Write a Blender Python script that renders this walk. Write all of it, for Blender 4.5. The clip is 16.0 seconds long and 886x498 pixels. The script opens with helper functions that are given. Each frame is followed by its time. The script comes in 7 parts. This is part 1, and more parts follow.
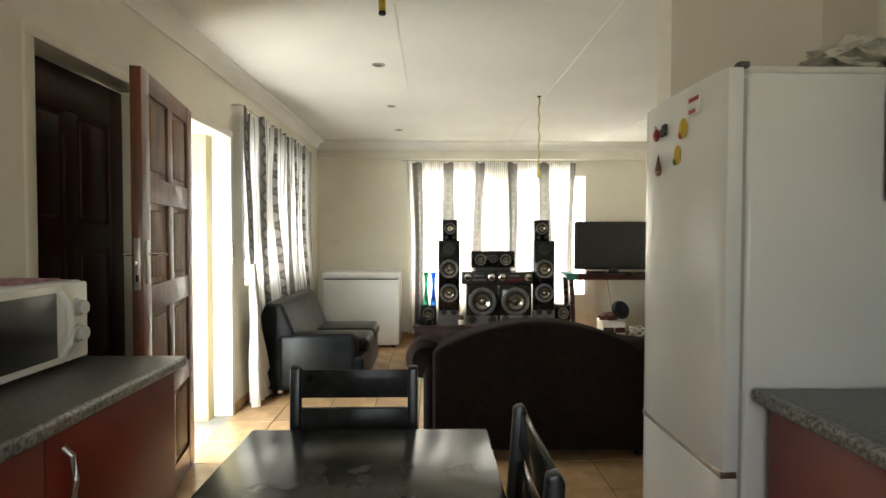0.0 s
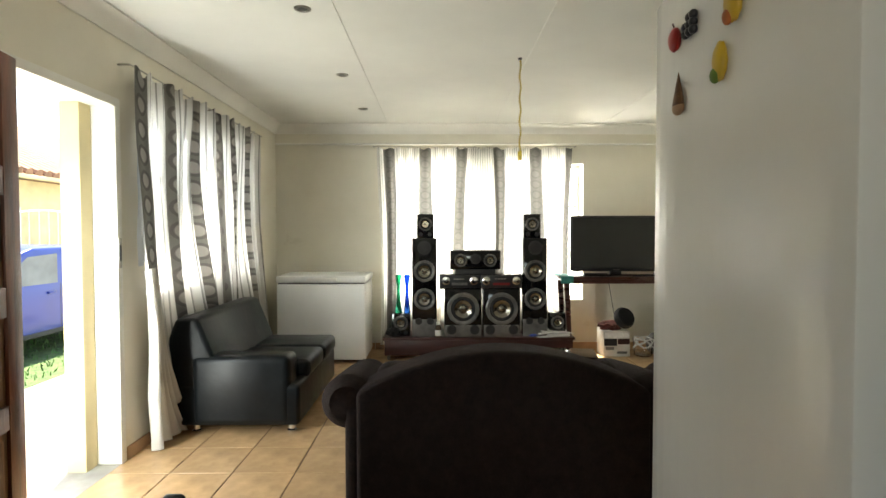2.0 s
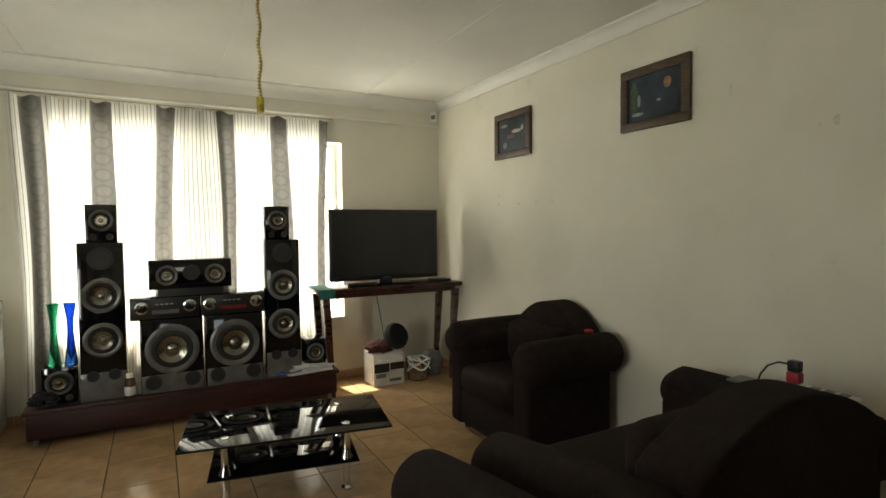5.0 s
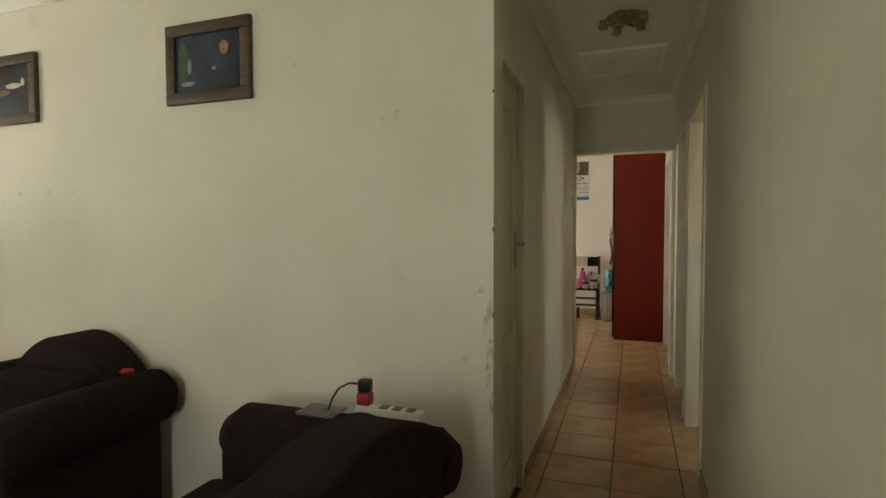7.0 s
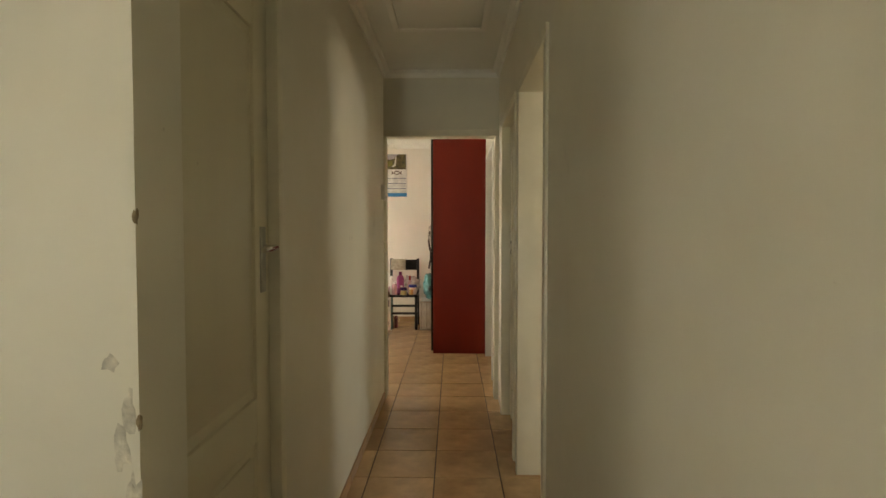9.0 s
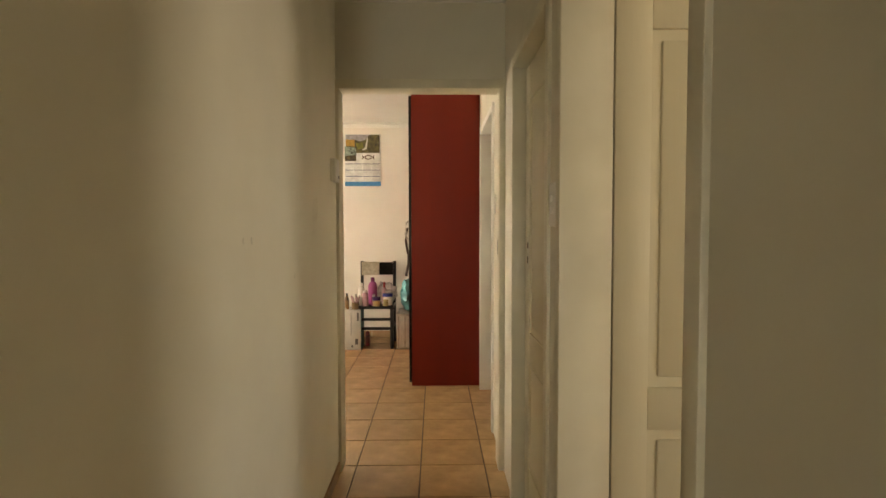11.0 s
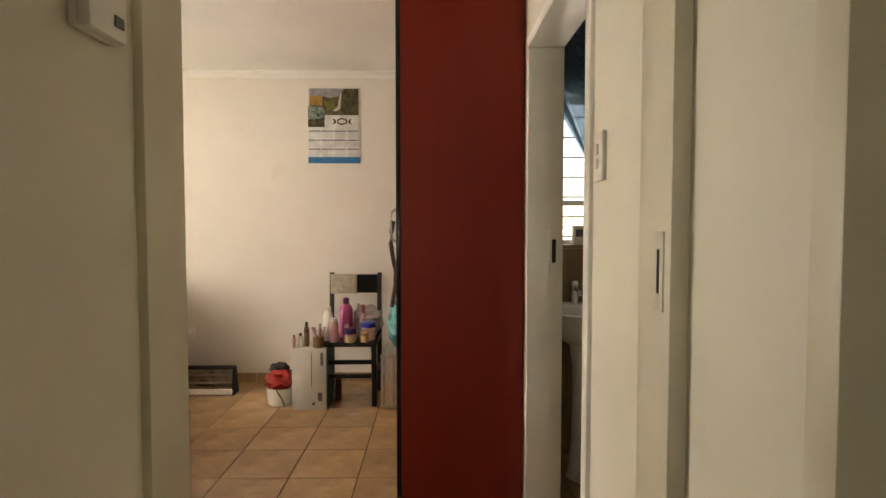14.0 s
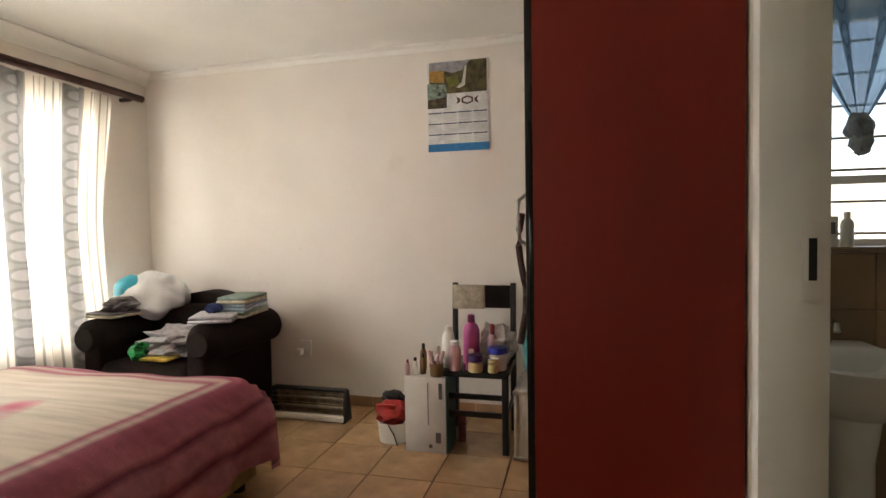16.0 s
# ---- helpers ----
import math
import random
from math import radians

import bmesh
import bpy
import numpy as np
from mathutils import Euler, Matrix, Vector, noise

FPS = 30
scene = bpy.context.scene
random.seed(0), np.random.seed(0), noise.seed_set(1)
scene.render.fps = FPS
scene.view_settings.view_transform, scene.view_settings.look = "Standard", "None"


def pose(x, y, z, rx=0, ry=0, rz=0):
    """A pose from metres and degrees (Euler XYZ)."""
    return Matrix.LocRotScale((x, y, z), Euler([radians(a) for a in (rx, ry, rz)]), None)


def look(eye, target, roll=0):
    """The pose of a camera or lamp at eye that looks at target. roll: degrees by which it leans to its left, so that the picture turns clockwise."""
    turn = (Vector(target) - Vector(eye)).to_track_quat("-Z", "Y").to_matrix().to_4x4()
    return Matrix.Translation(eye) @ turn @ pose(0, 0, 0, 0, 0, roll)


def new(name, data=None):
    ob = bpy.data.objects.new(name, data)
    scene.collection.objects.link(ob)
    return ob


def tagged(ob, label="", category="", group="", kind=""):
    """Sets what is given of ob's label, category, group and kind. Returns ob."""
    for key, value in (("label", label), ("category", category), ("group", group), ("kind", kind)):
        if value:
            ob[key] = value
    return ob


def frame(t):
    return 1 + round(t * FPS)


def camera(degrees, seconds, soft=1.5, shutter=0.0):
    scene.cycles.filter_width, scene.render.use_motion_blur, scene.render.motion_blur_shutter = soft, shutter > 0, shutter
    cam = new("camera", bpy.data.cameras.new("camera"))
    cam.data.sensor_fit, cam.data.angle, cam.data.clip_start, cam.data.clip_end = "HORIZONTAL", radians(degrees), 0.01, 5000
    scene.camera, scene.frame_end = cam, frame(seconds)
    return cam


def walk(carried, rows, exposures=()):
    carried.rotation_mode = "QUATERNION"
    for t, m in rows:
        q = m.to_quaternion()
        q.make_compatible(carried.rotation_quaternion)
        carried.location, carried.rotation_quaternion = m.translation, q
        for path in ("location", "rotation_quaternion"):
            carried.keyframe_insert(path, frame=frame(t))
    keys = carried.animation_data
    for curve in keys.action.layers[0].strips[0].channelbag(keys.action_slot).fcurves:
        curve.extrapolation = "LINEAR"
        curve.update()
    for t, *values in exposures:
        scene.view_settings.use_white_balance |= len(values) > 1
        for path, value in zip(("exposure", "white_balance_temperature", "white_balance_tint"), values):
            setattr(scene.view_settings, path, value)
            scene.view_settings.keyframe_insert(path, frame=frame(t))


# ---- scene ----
cam = camera(79.8, 16.0)
PATH = [
    (0, (0.109, -0.121, 1.327), (0.153, 1.878, 1.274), 0.1),
    (0.5, (0.199, 0.072, 1.312), (0.237, 2.071, 1.256), 0.0),
    (1, (0.287, 0.293, 1.325), (0.323, 2.292, 1.267), -0.1),
    (1.5, (0.386, 0.514, 1.32), (0.414, 2.513, 1.259), 0.0),
    (2, (0.461, 0.751, 1.316), (0.481, 2.75, 1.255), -0.1),
    (2.5, (0.481, 1.03, 1.303), (0.501, 3.029, 1.243), -0.2),
    (3, (0.507, 1.295, 1.267), (0.532, 3.294, 1.209), -0.1),
    (5.5, (0.745, 2.286, 1.358), (2.001, 3.841, 1.272), -0.3),
    (6, (0.892, 2.366, 1.336), (2.405, 3.672, 1.257), -0.0),
    (6.5, (1.042, 2.452, 1.34), (2.771, 3.454, 1.258), -0.2),
    (7, (1.216, 2.456, 1.33), (3.097, 3.129, 1.256), -0.1),
    (7.5, (1.515, 2.459, 1.33), (3.472, 2.863, 1.251), 0.2),
    (8, (1.751, 2.432, 1.308), (3.736, 2.672, 1.238), -0.2),
    (8.5, (2.041, 2.448, 1.319), (4.037, 2.568, 1.252), 0.1),
    (9, (2.287, 2.455, 1.309), (4.285, 2.491, 1.239), -0.0),
    (11.3, (3.77, 2.472, 1.306), (5.768, 2.44, 1.225), -0.1),
    (11.5, (3.902, 2.475, 1.294), (5.901, 2.443, 1.217), -0.1),
    (12, (4.253, 2.486, 1.252), (6.251, 2.457, 1.186), -0.0),
    (12.5, (4.6, 2.489, 1.268), (6.598, 2.453, 1.192), -0.1),
    (13, (4.93, 2.478, 1.258), (6.928, 2.445, 1.183), -0.2),
    (13.5, (5.25, 2.496, 1.27), (7.249, 2.464, 1.191), -0.3),
    (14, (5.503, 2.515, 1.272), (7.501, 2.478, 1.19), -0.0),
    (14.5, (5.774, 2.469, 1.267), (7.772, 2.501, 1.189), -0.3),
    (15, (5.999, 2.499, 1.267), (7.991, 2.645, 1.184), -0.1),
    (15.5, (6.212, 2.509, 1.274), (8.189, 2.803, 1.189), -0.5),
    (16, (6.336, 2.531, 1.25), (8.272, 3.03, 1.183), -0.9),
]
EXPOSURES = [(0, 2.72, 7450, 9), (2.0, 2.64, 7350, 7), (3, 2.1, 7600, 6), (5.5, 1.94, 7800, 5), (6.5, 2.38, 7850, 4), (7.5, 2.24, 8150, 5), (8, 2.3, 8250, 7), (9, 2.68, 8800, 8), (12.5, 2.93, 9700, 16), (13, 2.93, 9300, 16), (13.5, 2.74, 8900, 15), (14.5, 2.33, 7950, 13), (16, 2.24, 7300, 14)]
walk(cam, [(t, look(eye, target, roll)) for t, eye, target, roll in PATH], EXPOSURES)

# ---- world, sun, sky light at the windows, added kitchen fill ----
world = bpy.data.worlds.new("world")
scene.world = world
world.use_nodes = True
wn = world.node_tree.nodes
sky = wn.new("ShaderNodeTexSky")
sky.sky_type = 'NISHITA'
sky.sun_disc = False
sky.sun_elevation = radians(64)
sky.sun_rotation = radians(-12)
world.node_tree.links.new(sky.outputs[0], wn["Background"].inputs[0])
wn["Background"].inputs[1].default_value = 0.11

sun_data = bpy.data.lights.new("sun", 'SUN')
sun_data.energy = 4.0
sun_data.angle = radians(0.5)
sun_data.color = (1.0, 0.95, 0.87)
sun = new("sun", sun_data)
sun.matrix_world = look((-4.0, 14.0, 34.0), (0, 0, 0))


def sky_lamp(name, eye, target, w, h, power, color=(0.93, 0.97, 1.0)):
    data = bpy.data.lights.new(name, 'AREA')
    data.shape = 'RECTANGLE'
    data.size, data.size_y, data.energy, data.color = w, h, power, color
    ob = new(name, data)
    ob.matrix_world = look(eye, target)
    return ob


sky_lamp("north_window_sky", (1.0, 6.93, 1.32), (1.0, 0, 1.2), 2.1, 1.5, 24)
sky_lamp("west_window_sky", (-1.56, 4.92, 1.5), (5, 4.92, 1.3), 1.6, 1.15, 9)
sky_lamp("bedroom_window_sky", (8.3, 6.03, 1.35), (8.3, 0, 1.2), 2.05, 1.5, 27)
sky_lamp("bathroom_window_sky", (8.52, 1.5, 1.55), (0, 1.5, 1.3), 0.62, 0.75, 0.35)
sky_lamp("front_door_sky", (-1.47, 3.06, 0.92), (-0.72, 3.72, 0.92), 0.22, 1.6, 7, (0.82, 0.92, 1.0))
sky_lamp("study_window_sky", (3.1, -1.62, 1.5), (5.0, 2.0, 1.2), 1.3, 1.1, 5)
# added fill behind the start of the walk, at an unseen, assumed window
sky_lamp("kitchen_window_sky", (0.1, -1.72, 1.6), (0.1, 5, 1.2), 1.2, 0.9, 1.7)

# ---- materials ----


def mat(name, base, rough=0.6, metal=0.0, var=0.08, scale=4.0, bump=0.0, bscale=60.0, var2=0.0, scale2=40.0,
        dark=None, coat=0.0, stretch=None, spec=0.5):
    m = bpy.data.materials.new(name)
    m.use_nodes = True
    nt = m.node_tree
    n, l = nt.nodes, nt.links
    b = n["Principled BSDF"]
    b.inputs["Roughness"].default_value = rough
    b.inputs["Metallic"].default_value = metal
    b.inputs["Coat Weight"].default_value = coat
    b.inputs["Specular IOR Level"].default_value = spec
    tc = n.new("ShaderNodeTexCoord")
    src = tc.outputs["Object"]
    if stretch:
        mp = n.new("ShaderNodeMapping")
        mp.inputs["Scale"].default_value = stretch
        l.new(src, mp.inputs[0])
        src = mp.outputs[0]
    nz = n.new("ShaderNodeTexNoise")
    nz.inputs["Scale"].default_value = scale
    nz.inputs["Detail"].default_value = 6
    l.new(src, nz.inputs["Vector"])
    cr = n.new("ShaderNodeValToRGB")
    lo = dark if dark else tuple(c * (1 - 2 * var) for c in base)
    hi = tuple(min(1.0, c * (1 + var)) for c in base)
    cr.color_ramp.elements[0].color = (*lo, 1)
    cr.color_ramp.elements[1].color = (*hi, 1)
    cr.color_ramp.elements[0].position = 0.3
    cr.color_ramp.elements[1].position = 0.72
    l.new(nz.outputs["Fac"], cr.inputs[0])
    out = cr.outputs[0]
    if var2:
        nz2 = n.new("ShaderNodeTexNoise")
        nz2.inputs["Scale"].default_value = scale2
        nz2.inputs["Detail"].default_value = 4
        l.new(src, nz2.inputs["Vector"])
        mx = n.new("ShaderNodeMix")
        mx.data_type = 'RGBA'
        mx.blend_type = 'OVERLAY'
        mx.inputs[0].default_value = var2
        l.new(out, mx.inputs[6])
        l.new(nz2.outputs["Fac"], mx.inputs[7])
        out = mx.outputs[2]
    l.new(out, b.inputs["Base Color"])
    rr = n.new("ShaderNodeMapRange")
    rr.inputs[3].default_value = max(0.02, rough * 0.85)
    rr.inputs[4].default_value = min(1.0, rough * 1.15)
    l.new(nz.outputs["Fac"], rr.inputs[0])
    l.new(rr.outputs[0], b.inputs["Roughness"])
    if bump:
        nb = n.new("ShaderNodeTexNoise")
        nb.inputs["Scale"].default_value = bscale
        nb.inputs["Detail"].default_value = 5
        l.new(src, nb.inputs["Vector"])
        bp = n.new("ShaderNodeBump")
        bp.inputs["Strength"].default_value = bump
        bp.inputs["Distance"].default_value = 0.01
        l.new(nb.outputs["Fac"], bp.inputs["Height"])
        l.new(bp.outputs[0], b.inputs["Normal"])
    return m


def stained(m, col, amount=0.5, scale=2.3, edge=(0.66, 0.74)):
    """Adds scattered stains and scuffs of their own shape to a material."""
    n, l = m.node_tree.nodes, m.node_tree.links
    b = n["Principled BSDF"]
    tc = n.new("ShaderNodeTexCoord")
    out = b.inputs["Base Color"].links[0].from_socket
    for sc, lo, hi, am in ((scale, edge[0], edge[1], amount * 0.5), (scale * 7, 0.71, 0.76, amount)):
        nz = n.new("ShaderNodeTexNoise")
        nz.inputs["Scale"].default_value = sc
        nz.inputs["Detail"].default_value = 8
        nz.inputs["Roughness"].default_value = 0.6
        l.new(tc.outputs["Object"], nz.inputs["Vector"])
        mr = n.new("ShaderNodeMapRange")
        mr.inputs[1].default_value, mr.inputs[2].default_value, mr.inputs[4].default_value = lo, hi, am
        l.new(nz.outputs["Fac"], mr.inputs[0])
        mx = n.new("ShaderNodeMix")
        mx.data_type = 'RGBA'
        l.new(mr.outputs[0], mx.inputs[0])
        l.new(out, mx.inputs[6])
        mx.inputs[7].default_value = (*col, 1)
        out = mx.outputs[2]
    l.new(out, b.inputs["Base Color"])
    return m


M_WALL = mat("cream_plaster", (0.74, 0.70, 0.59), 0.6, var=0.05, scale=1.3, bump=0.12, bscale=9, var2=0.12, scale2=3.5)
stained(M_WALL, (0.36, 0.30, 0.20))
M_WALLB = mat("bedroom_plaster", (0.78, 0.73, 0.66), 0.65, var=0.04, scale=1.2, bump=0.1, bscale=10, var2=0.08, scale2=4)
M_CEIL = mat("ceiling_board", (0.78, 0.77, 0.71), 0.75, var=0.04, scale=1.5, bump=0.05, bscale=20)
stained(M_WALLB, (0.45, 0.38, 0.30), 0.35)
M_CORN = mat("cornice_plaster", (0.80, 0.78, 0.72), 0.6, var=0.05, scale=2, bump=0.08, bscale=15)
M_FRAME = mat("cream_gloss_paint", (0.73, 0.68, 0.54), 0.35, var=0.06, scale=3, bump=0.05, bscale=25, var2=0.1, scale2=8)
M_DOORP = mat("cream_door_paint", (0.70, 0.64, 0.48), 0.4, var=0.06, scale=2, bump=0.06, bscale=80, stretch=(1, 1, 0.15))
stained(M_FRAME, (0.30, 0.24, 0.14), 0.4, 3.0)
stained(M_DOORP, (0.32, 0.25, 0.13), 0.35, 2.5)
M_WHITEF = mat("white_gloss_paint", (0.80, 0.78, 0.72), 0.35, var=0.05, scale=3, bump=0.04, bscale=20)
M_GROUT = mat("tile_grout", (0.10, 0.065, 0.04), 0.9, var=0.2, scale=30)
M_SKIRT = mat("tile_skirting", (0.42, 0.25, 0.13), 0.4, var=0.15, scale=6)


def tile_mat():
    m = mat("beige_floor_tile", (0.50, 0.315, 0.165), 0.24, var=0.12, scale=5.0, bump=0.03, bscale=30, var2=0.25, scale2=14)
    nt = m.node_tree
    n, l = nt.nodes, nt.links
    b = n["Principled BSDF"]
    oi = n.new("ShaderNodeObjectInfo")
    hsv = n.new("ShaderNodeHueSaturation")
    mr = n.new("ShaderNodeMapRange")
    mr.inputs[3].default_value, mr.inputs[4].default_value = 0.90, 1.08
    l.new(oi.outputs["Random"], mr.inputs[0])
    l.new(mr.outputs[0], hsv.inputs["Value"])
    l.new(b.inputs["Base Color"].links[0].from_socket, hsv.inputs["Color"])
    l.new(hsv.outputs[0], b.inputs["Base Color"])
    return m


M_TILE = tile_mat()
M_WOOD = mat("red_brown_wood", (0.17, 0.050, 0.020), 0.35, var=0.3, scale=6, bump=0.15, bscale=40, stretch=(5, 5, 0.5), var2=0.3, scale2=20, coat=0.15)
M_WOODW = mat("weathered_wood", (0.20, 0.095, 0.038), 0.5, var=0.35, scale=5, bump=0.25, bscale=40, stretch=(5, 5, 0.6), var2=0.4, scale2=18)
stained(M_WOODW, (0.30, 0.20, 0.11), 0.5, 5.0, (0.58, 0.70))
M_WOODD = mat("dark_door_wood", (0.05, 0.013, 0.008), 0.45, var=0.3, scale=5, bump=0.1, bscale=40, stretch=(5, 5, 0.5))
M_REDCAB = mat("red_laminate", (0.20, 0.022, 0.012), 0.35, var=0.12, scale=3, bump=0.02, bscale=120)
M_WARD = mat("wardrobe_red", (0.205, 0.0145, 0.006), 0.5, spec=0.3, var=0.05, scale=2.0, bump=0.03, bscale=90, stretch=(3, 3, 0.5))
M_GRAN = mat("speckled_worktop", (0.10, 0.10, 0.095), 0.3, var=0.4, scale=60, var2=0.6, scale2=160)
M_GRANE = mat("speckled_edge", (0.22, 0.21, 0.20), 0.35, var=0.5, scale=90, var2=0.6, scale2=160, dark=(0.02, 0.02, 0.02))
M_BLACKW = mat("black_marbled", (0.034, 0.034, 0.032), 0.2, var=0.3, scale=3.2, dark=(0.007, 0.007, 0.007), bump=0.03, bscale=50, var2=0.5, scale2=14, spec=0.14)
stained(M_BLACKW, (0.17, 0.165, 0.15), 0.5, 5.5, (0.56, 0.70))
M_BLACKP = mat("black_plastic", (0.012, 0.012, 0.013), 0.3, var=0.15, scale=10)
M_BLACKM = mat("matt_black", (0.018, 0.018, 0.018), 0.7, var=0.2, scale=15)
M_GLOSSB = mat("gloss_black", (0.006, 0.006, 0.007), 0.06, var=0.1, scale=5)
M_CHROME = mat("chrome", (0.72, 0.72, 0.72), 0.14, 1.0, var=0.05)
M_STEEL = mat("worn_steel", (0.45, 0.43, 0.38), 0.35, 1.0, var=0.15, scale=20)
M_SILVER = mat("silver_cone", (0.30, 0.275, 0.23), 0.24, 0.95, var=0.15, scale=8)
M_RING = mat("grey_ring", (0.15, 0.145, 0.138), 0.35, 0.3, var=0.2, scale=12)
M_WHITE = mat("white_enamel", (0.80, 0.80, 0.77), 0.22, var=0.04, scale=2, bump=0.02, bscale=50)
M_WPLAST = mat("white_plastic", (0.78, 0.76, 0.70), 0.4, var=0.05, scale=5)
M_LEATH = mat("black_leather", (0.007, 0.0085, 0.0095), 0.34, var=0.25, scale=5, bump=0.3, bscale=9, var2=0.3, scale2=30, spec=0.18)
M_FABRIC = mat("dark_brown_fabric", (0.021, 0.013, 0.0115), 0.95, var=0.16, scale=25, bump=0.6, bscale=220, var2=0.3, scale2=60, spec=0.15)
M_MAROON = mat("maroon_board", (0.045, 0.012, 0.010), 0.4, var=0.25, scale=6, stretch=(0.6, 4, 4), bump=0.05)
M_CONC = mat("sunlit_concrete", (0.42, 0.39, 0.34), 0.9, var=0.15, scale=1.5, bump=0.2, bscale=25, var2=0.2, scale2=12)
M_GRASS = mat("lawn_ground", (0.08, 0.14, 0.04), 0.95, var=0.3, scale=8, bump=0.5, bscale=60)
M_YELL = mat("pale_yellow_plaster", (0.66, 0.56, 0.33), 0.8, var=0.12, scale=2, bump=0.15, bscale=20)
M_BLUE = mat("blue_car_paint", (0.006, 0.026, 0.22), 0.3, 0.1, var=0.06, scale=2, coat=0.25)
M_TYRE = mat("tyre_rubber", (0.015, 0.015, 0.015), 0.85, var=0.2, scale=20)
M_ROOF = mat("roof_tile", (0.28, 0.16, 0.10), 0.8, var=0.2, scale=3, bump=0.2, bscale=20)


def glass_mat(name, col=(1, 1, 1), rough=0.0):
    m = bpy.data.materials.new(name)
    m.use_nodes = True
    b = m.node_tree.nodes["Principled BSDF"]
    b.inputs["Base Color"].default_value = (*col, 1)
    b.inputs["Transmission Weight"].default_value = 1.0
    b.inputs["Roughness"].default_value = rough
    b.inputs["IOR"].default_value = 1.45
    return m


M_GLASS = glass_mat("clear_glass")


def cloth(name, light, darkc, period, share, fine=120.0, trans=0.55, axis=0, rings=True, sheer=0.0, through_band=0.2, ring_dark=0.5, core_light=1.9, pitch=0.115):
    """Curtain cloth: broad grey bands with pale rings between fine-pinstriped white bands, hung from u = metres of cloth."""
    m = bpy.data.materials.new(name)
    m.use_nodes = True
    nt = m.node_tree
    n, l = nt.nodes, nt.links
    uv = n.new("ShaderNodeUVMap")
    uv.uv_map = "cloth"
    sep = n.new("ShaderNodeSeparateXYZ")
    l.new(uv.outputs[0], sep.inputs[0])

    def math_node(op, a, b=None):
        k = n.new("ShaderNodeMath")
        k.operation = op
        for i, v in enumerate((a, b)):
            if v is None:
                continue
            if isinstance(v, (int, float)):
                k.inputs[i].default_value = v
            else:
                l.new(v, k.inputs[i])
        return k.outputs[0]

    u, v = sep.outputs[0], sep.outputs[1]
    ph = math_node('FRACT', math_node('DIVIDE', u, period))
    band = math_node('LESS_THAN', ph, share)
    stripe = math_node('GREATER_THAN', math_node('SINE', math_node('MULTIPLY', u, 6.2832 * fine / 2)), 0.75)
    mixs = n.new("ShaderNodeMix")
    mixs.data_type = 'RGBA'
    mixs.inputs[6].default_value = (*light, 1)
    mixs.inputs[7].default_value = tuple(c * 0.45 for c in light) + (1,)
    l.new(stripe, mixs.inputs[0])
    # rings in the dark band
    du = math_node('SUBTRACT', math_node('DIVIDE', ph, share), 0.5)
    dv = math_node('SUBTRACT', math_node('FRACT', math_node('DIVIDE', v, pitch)), 0.5)
    r = math_node('SQRT', math_node('ADD', math_node('MULTIPLY', du, du), math_node('MULTIPLY', dv, dv)))
    ring = math_node('LESS_THAN', math_node('ABSOLUTE', math_node('SUBTRACT', r, 0.36)), 0.06)
    core = math_node('LESS_THAN', r, 0.27)
    mixr = n.new("ShaderNodeMix")
    mixr.data_type = 'RGBA'
    mixr.inputs[6].default_value = (*darkc, 1)
    mixr.inputs[7].default_value = tuple(c * ring_dark for c in darkc) + (1,)
    l.new(ring, mixr.inputs[0])
    mixc = n.new("ShaderNodeMix")
    mixc.data_type = 'RGBA'
    l.new(mixr.outputs[2], mixc.inputs[6])
    mixc.inputs[7].default_value = tuple(min(1, c * core_light) for c in darkc) + (1,)
    l.new(core, mixc.inputs[0])
    mix = n.new("ShaderNodeMix")
    mix.data_type = 'RGBA'
    l.new(band, mix.inputs[0])
    l.new(mixs.outputs[2], mix.inputs[6])
    l.new((mixc if rings else mixr).outputs[2], mix.inputs[7])
    col = mix.outputs[2]
    d = n.new("ShaderNodeBsdfDiffuse")
    t = n.new("ShaderNodeBsdfTranslucent")
    l.new(col, d.inputs[0])
    thin = n.new("ShaderNodeMix")
    thin.data_type = 'RGBA'
    thin.blend_type = 'MULTIPLY'
    l.new(band, thin.inputs[0])
    l.new(col, thin.inputs[6])
    thin.inputs[7].default_value = (through_band, through_band, through_band, 1)
    l.new(thin.outputs[2], t.inputs[0])
    ms = n.new("ShaderNodeMixShader")
    ms.inputs[0].default_value = trans
    l.new(d.outputs[0], ms.inputs[1])
    l.new(t.outputs[0], ms.inputs[2])
    last = ms.outputs[0]
    if sheer:
        tr = n.new("ShaderNodeBsdfTransparent")
        m2 = n.new("ShaderNodeMixShader")
        f = math_node('MULTIPLY', math_node('SUBTRACT', 1.0, band), sheer)
        l.new(f, m2.inputs[0])
        l.new(last, m2.inputs[1])
        l.new(tr.outputs[0], m2.inputs[2])
        last = m2.outputs[0]
    l.new(last, n["Material Output"].inputs[0])
    return m


M_CURT = cloth("banded_curtain", (0.80, 0.79, 0.75), (0.235, 0.225, 0.205), 0.405, 0.31, fine=80, trans=0.42, sheer=0.07, through_band=0.42, ring_dark=0.88, core_light=1.08)
M_CURTW = cloth("ring_curtain", (0.78, 0.77, 0.74), (0.19, 0.18, 0.165), 0.345, 0.38, fine=52, trans=0.40, sheer=0.30, through_band=0.68, ring_dark=0.7, core_light=1.7, pitch=0.15)
M_NET = cloth("pale_net", (0.66, 0.70, 0.76), (0.6, 0.6, 0.6), 9.0, 0.0, fine=1, trans=0.5, rings=False, sheer=0.22)
M_LINING = cloth("white_lining", (0.78, 0.76, 0.72), (0.78, 0.76, 0.72), 9.0, 0.0, fine=1, trans=0.4, rings=False)
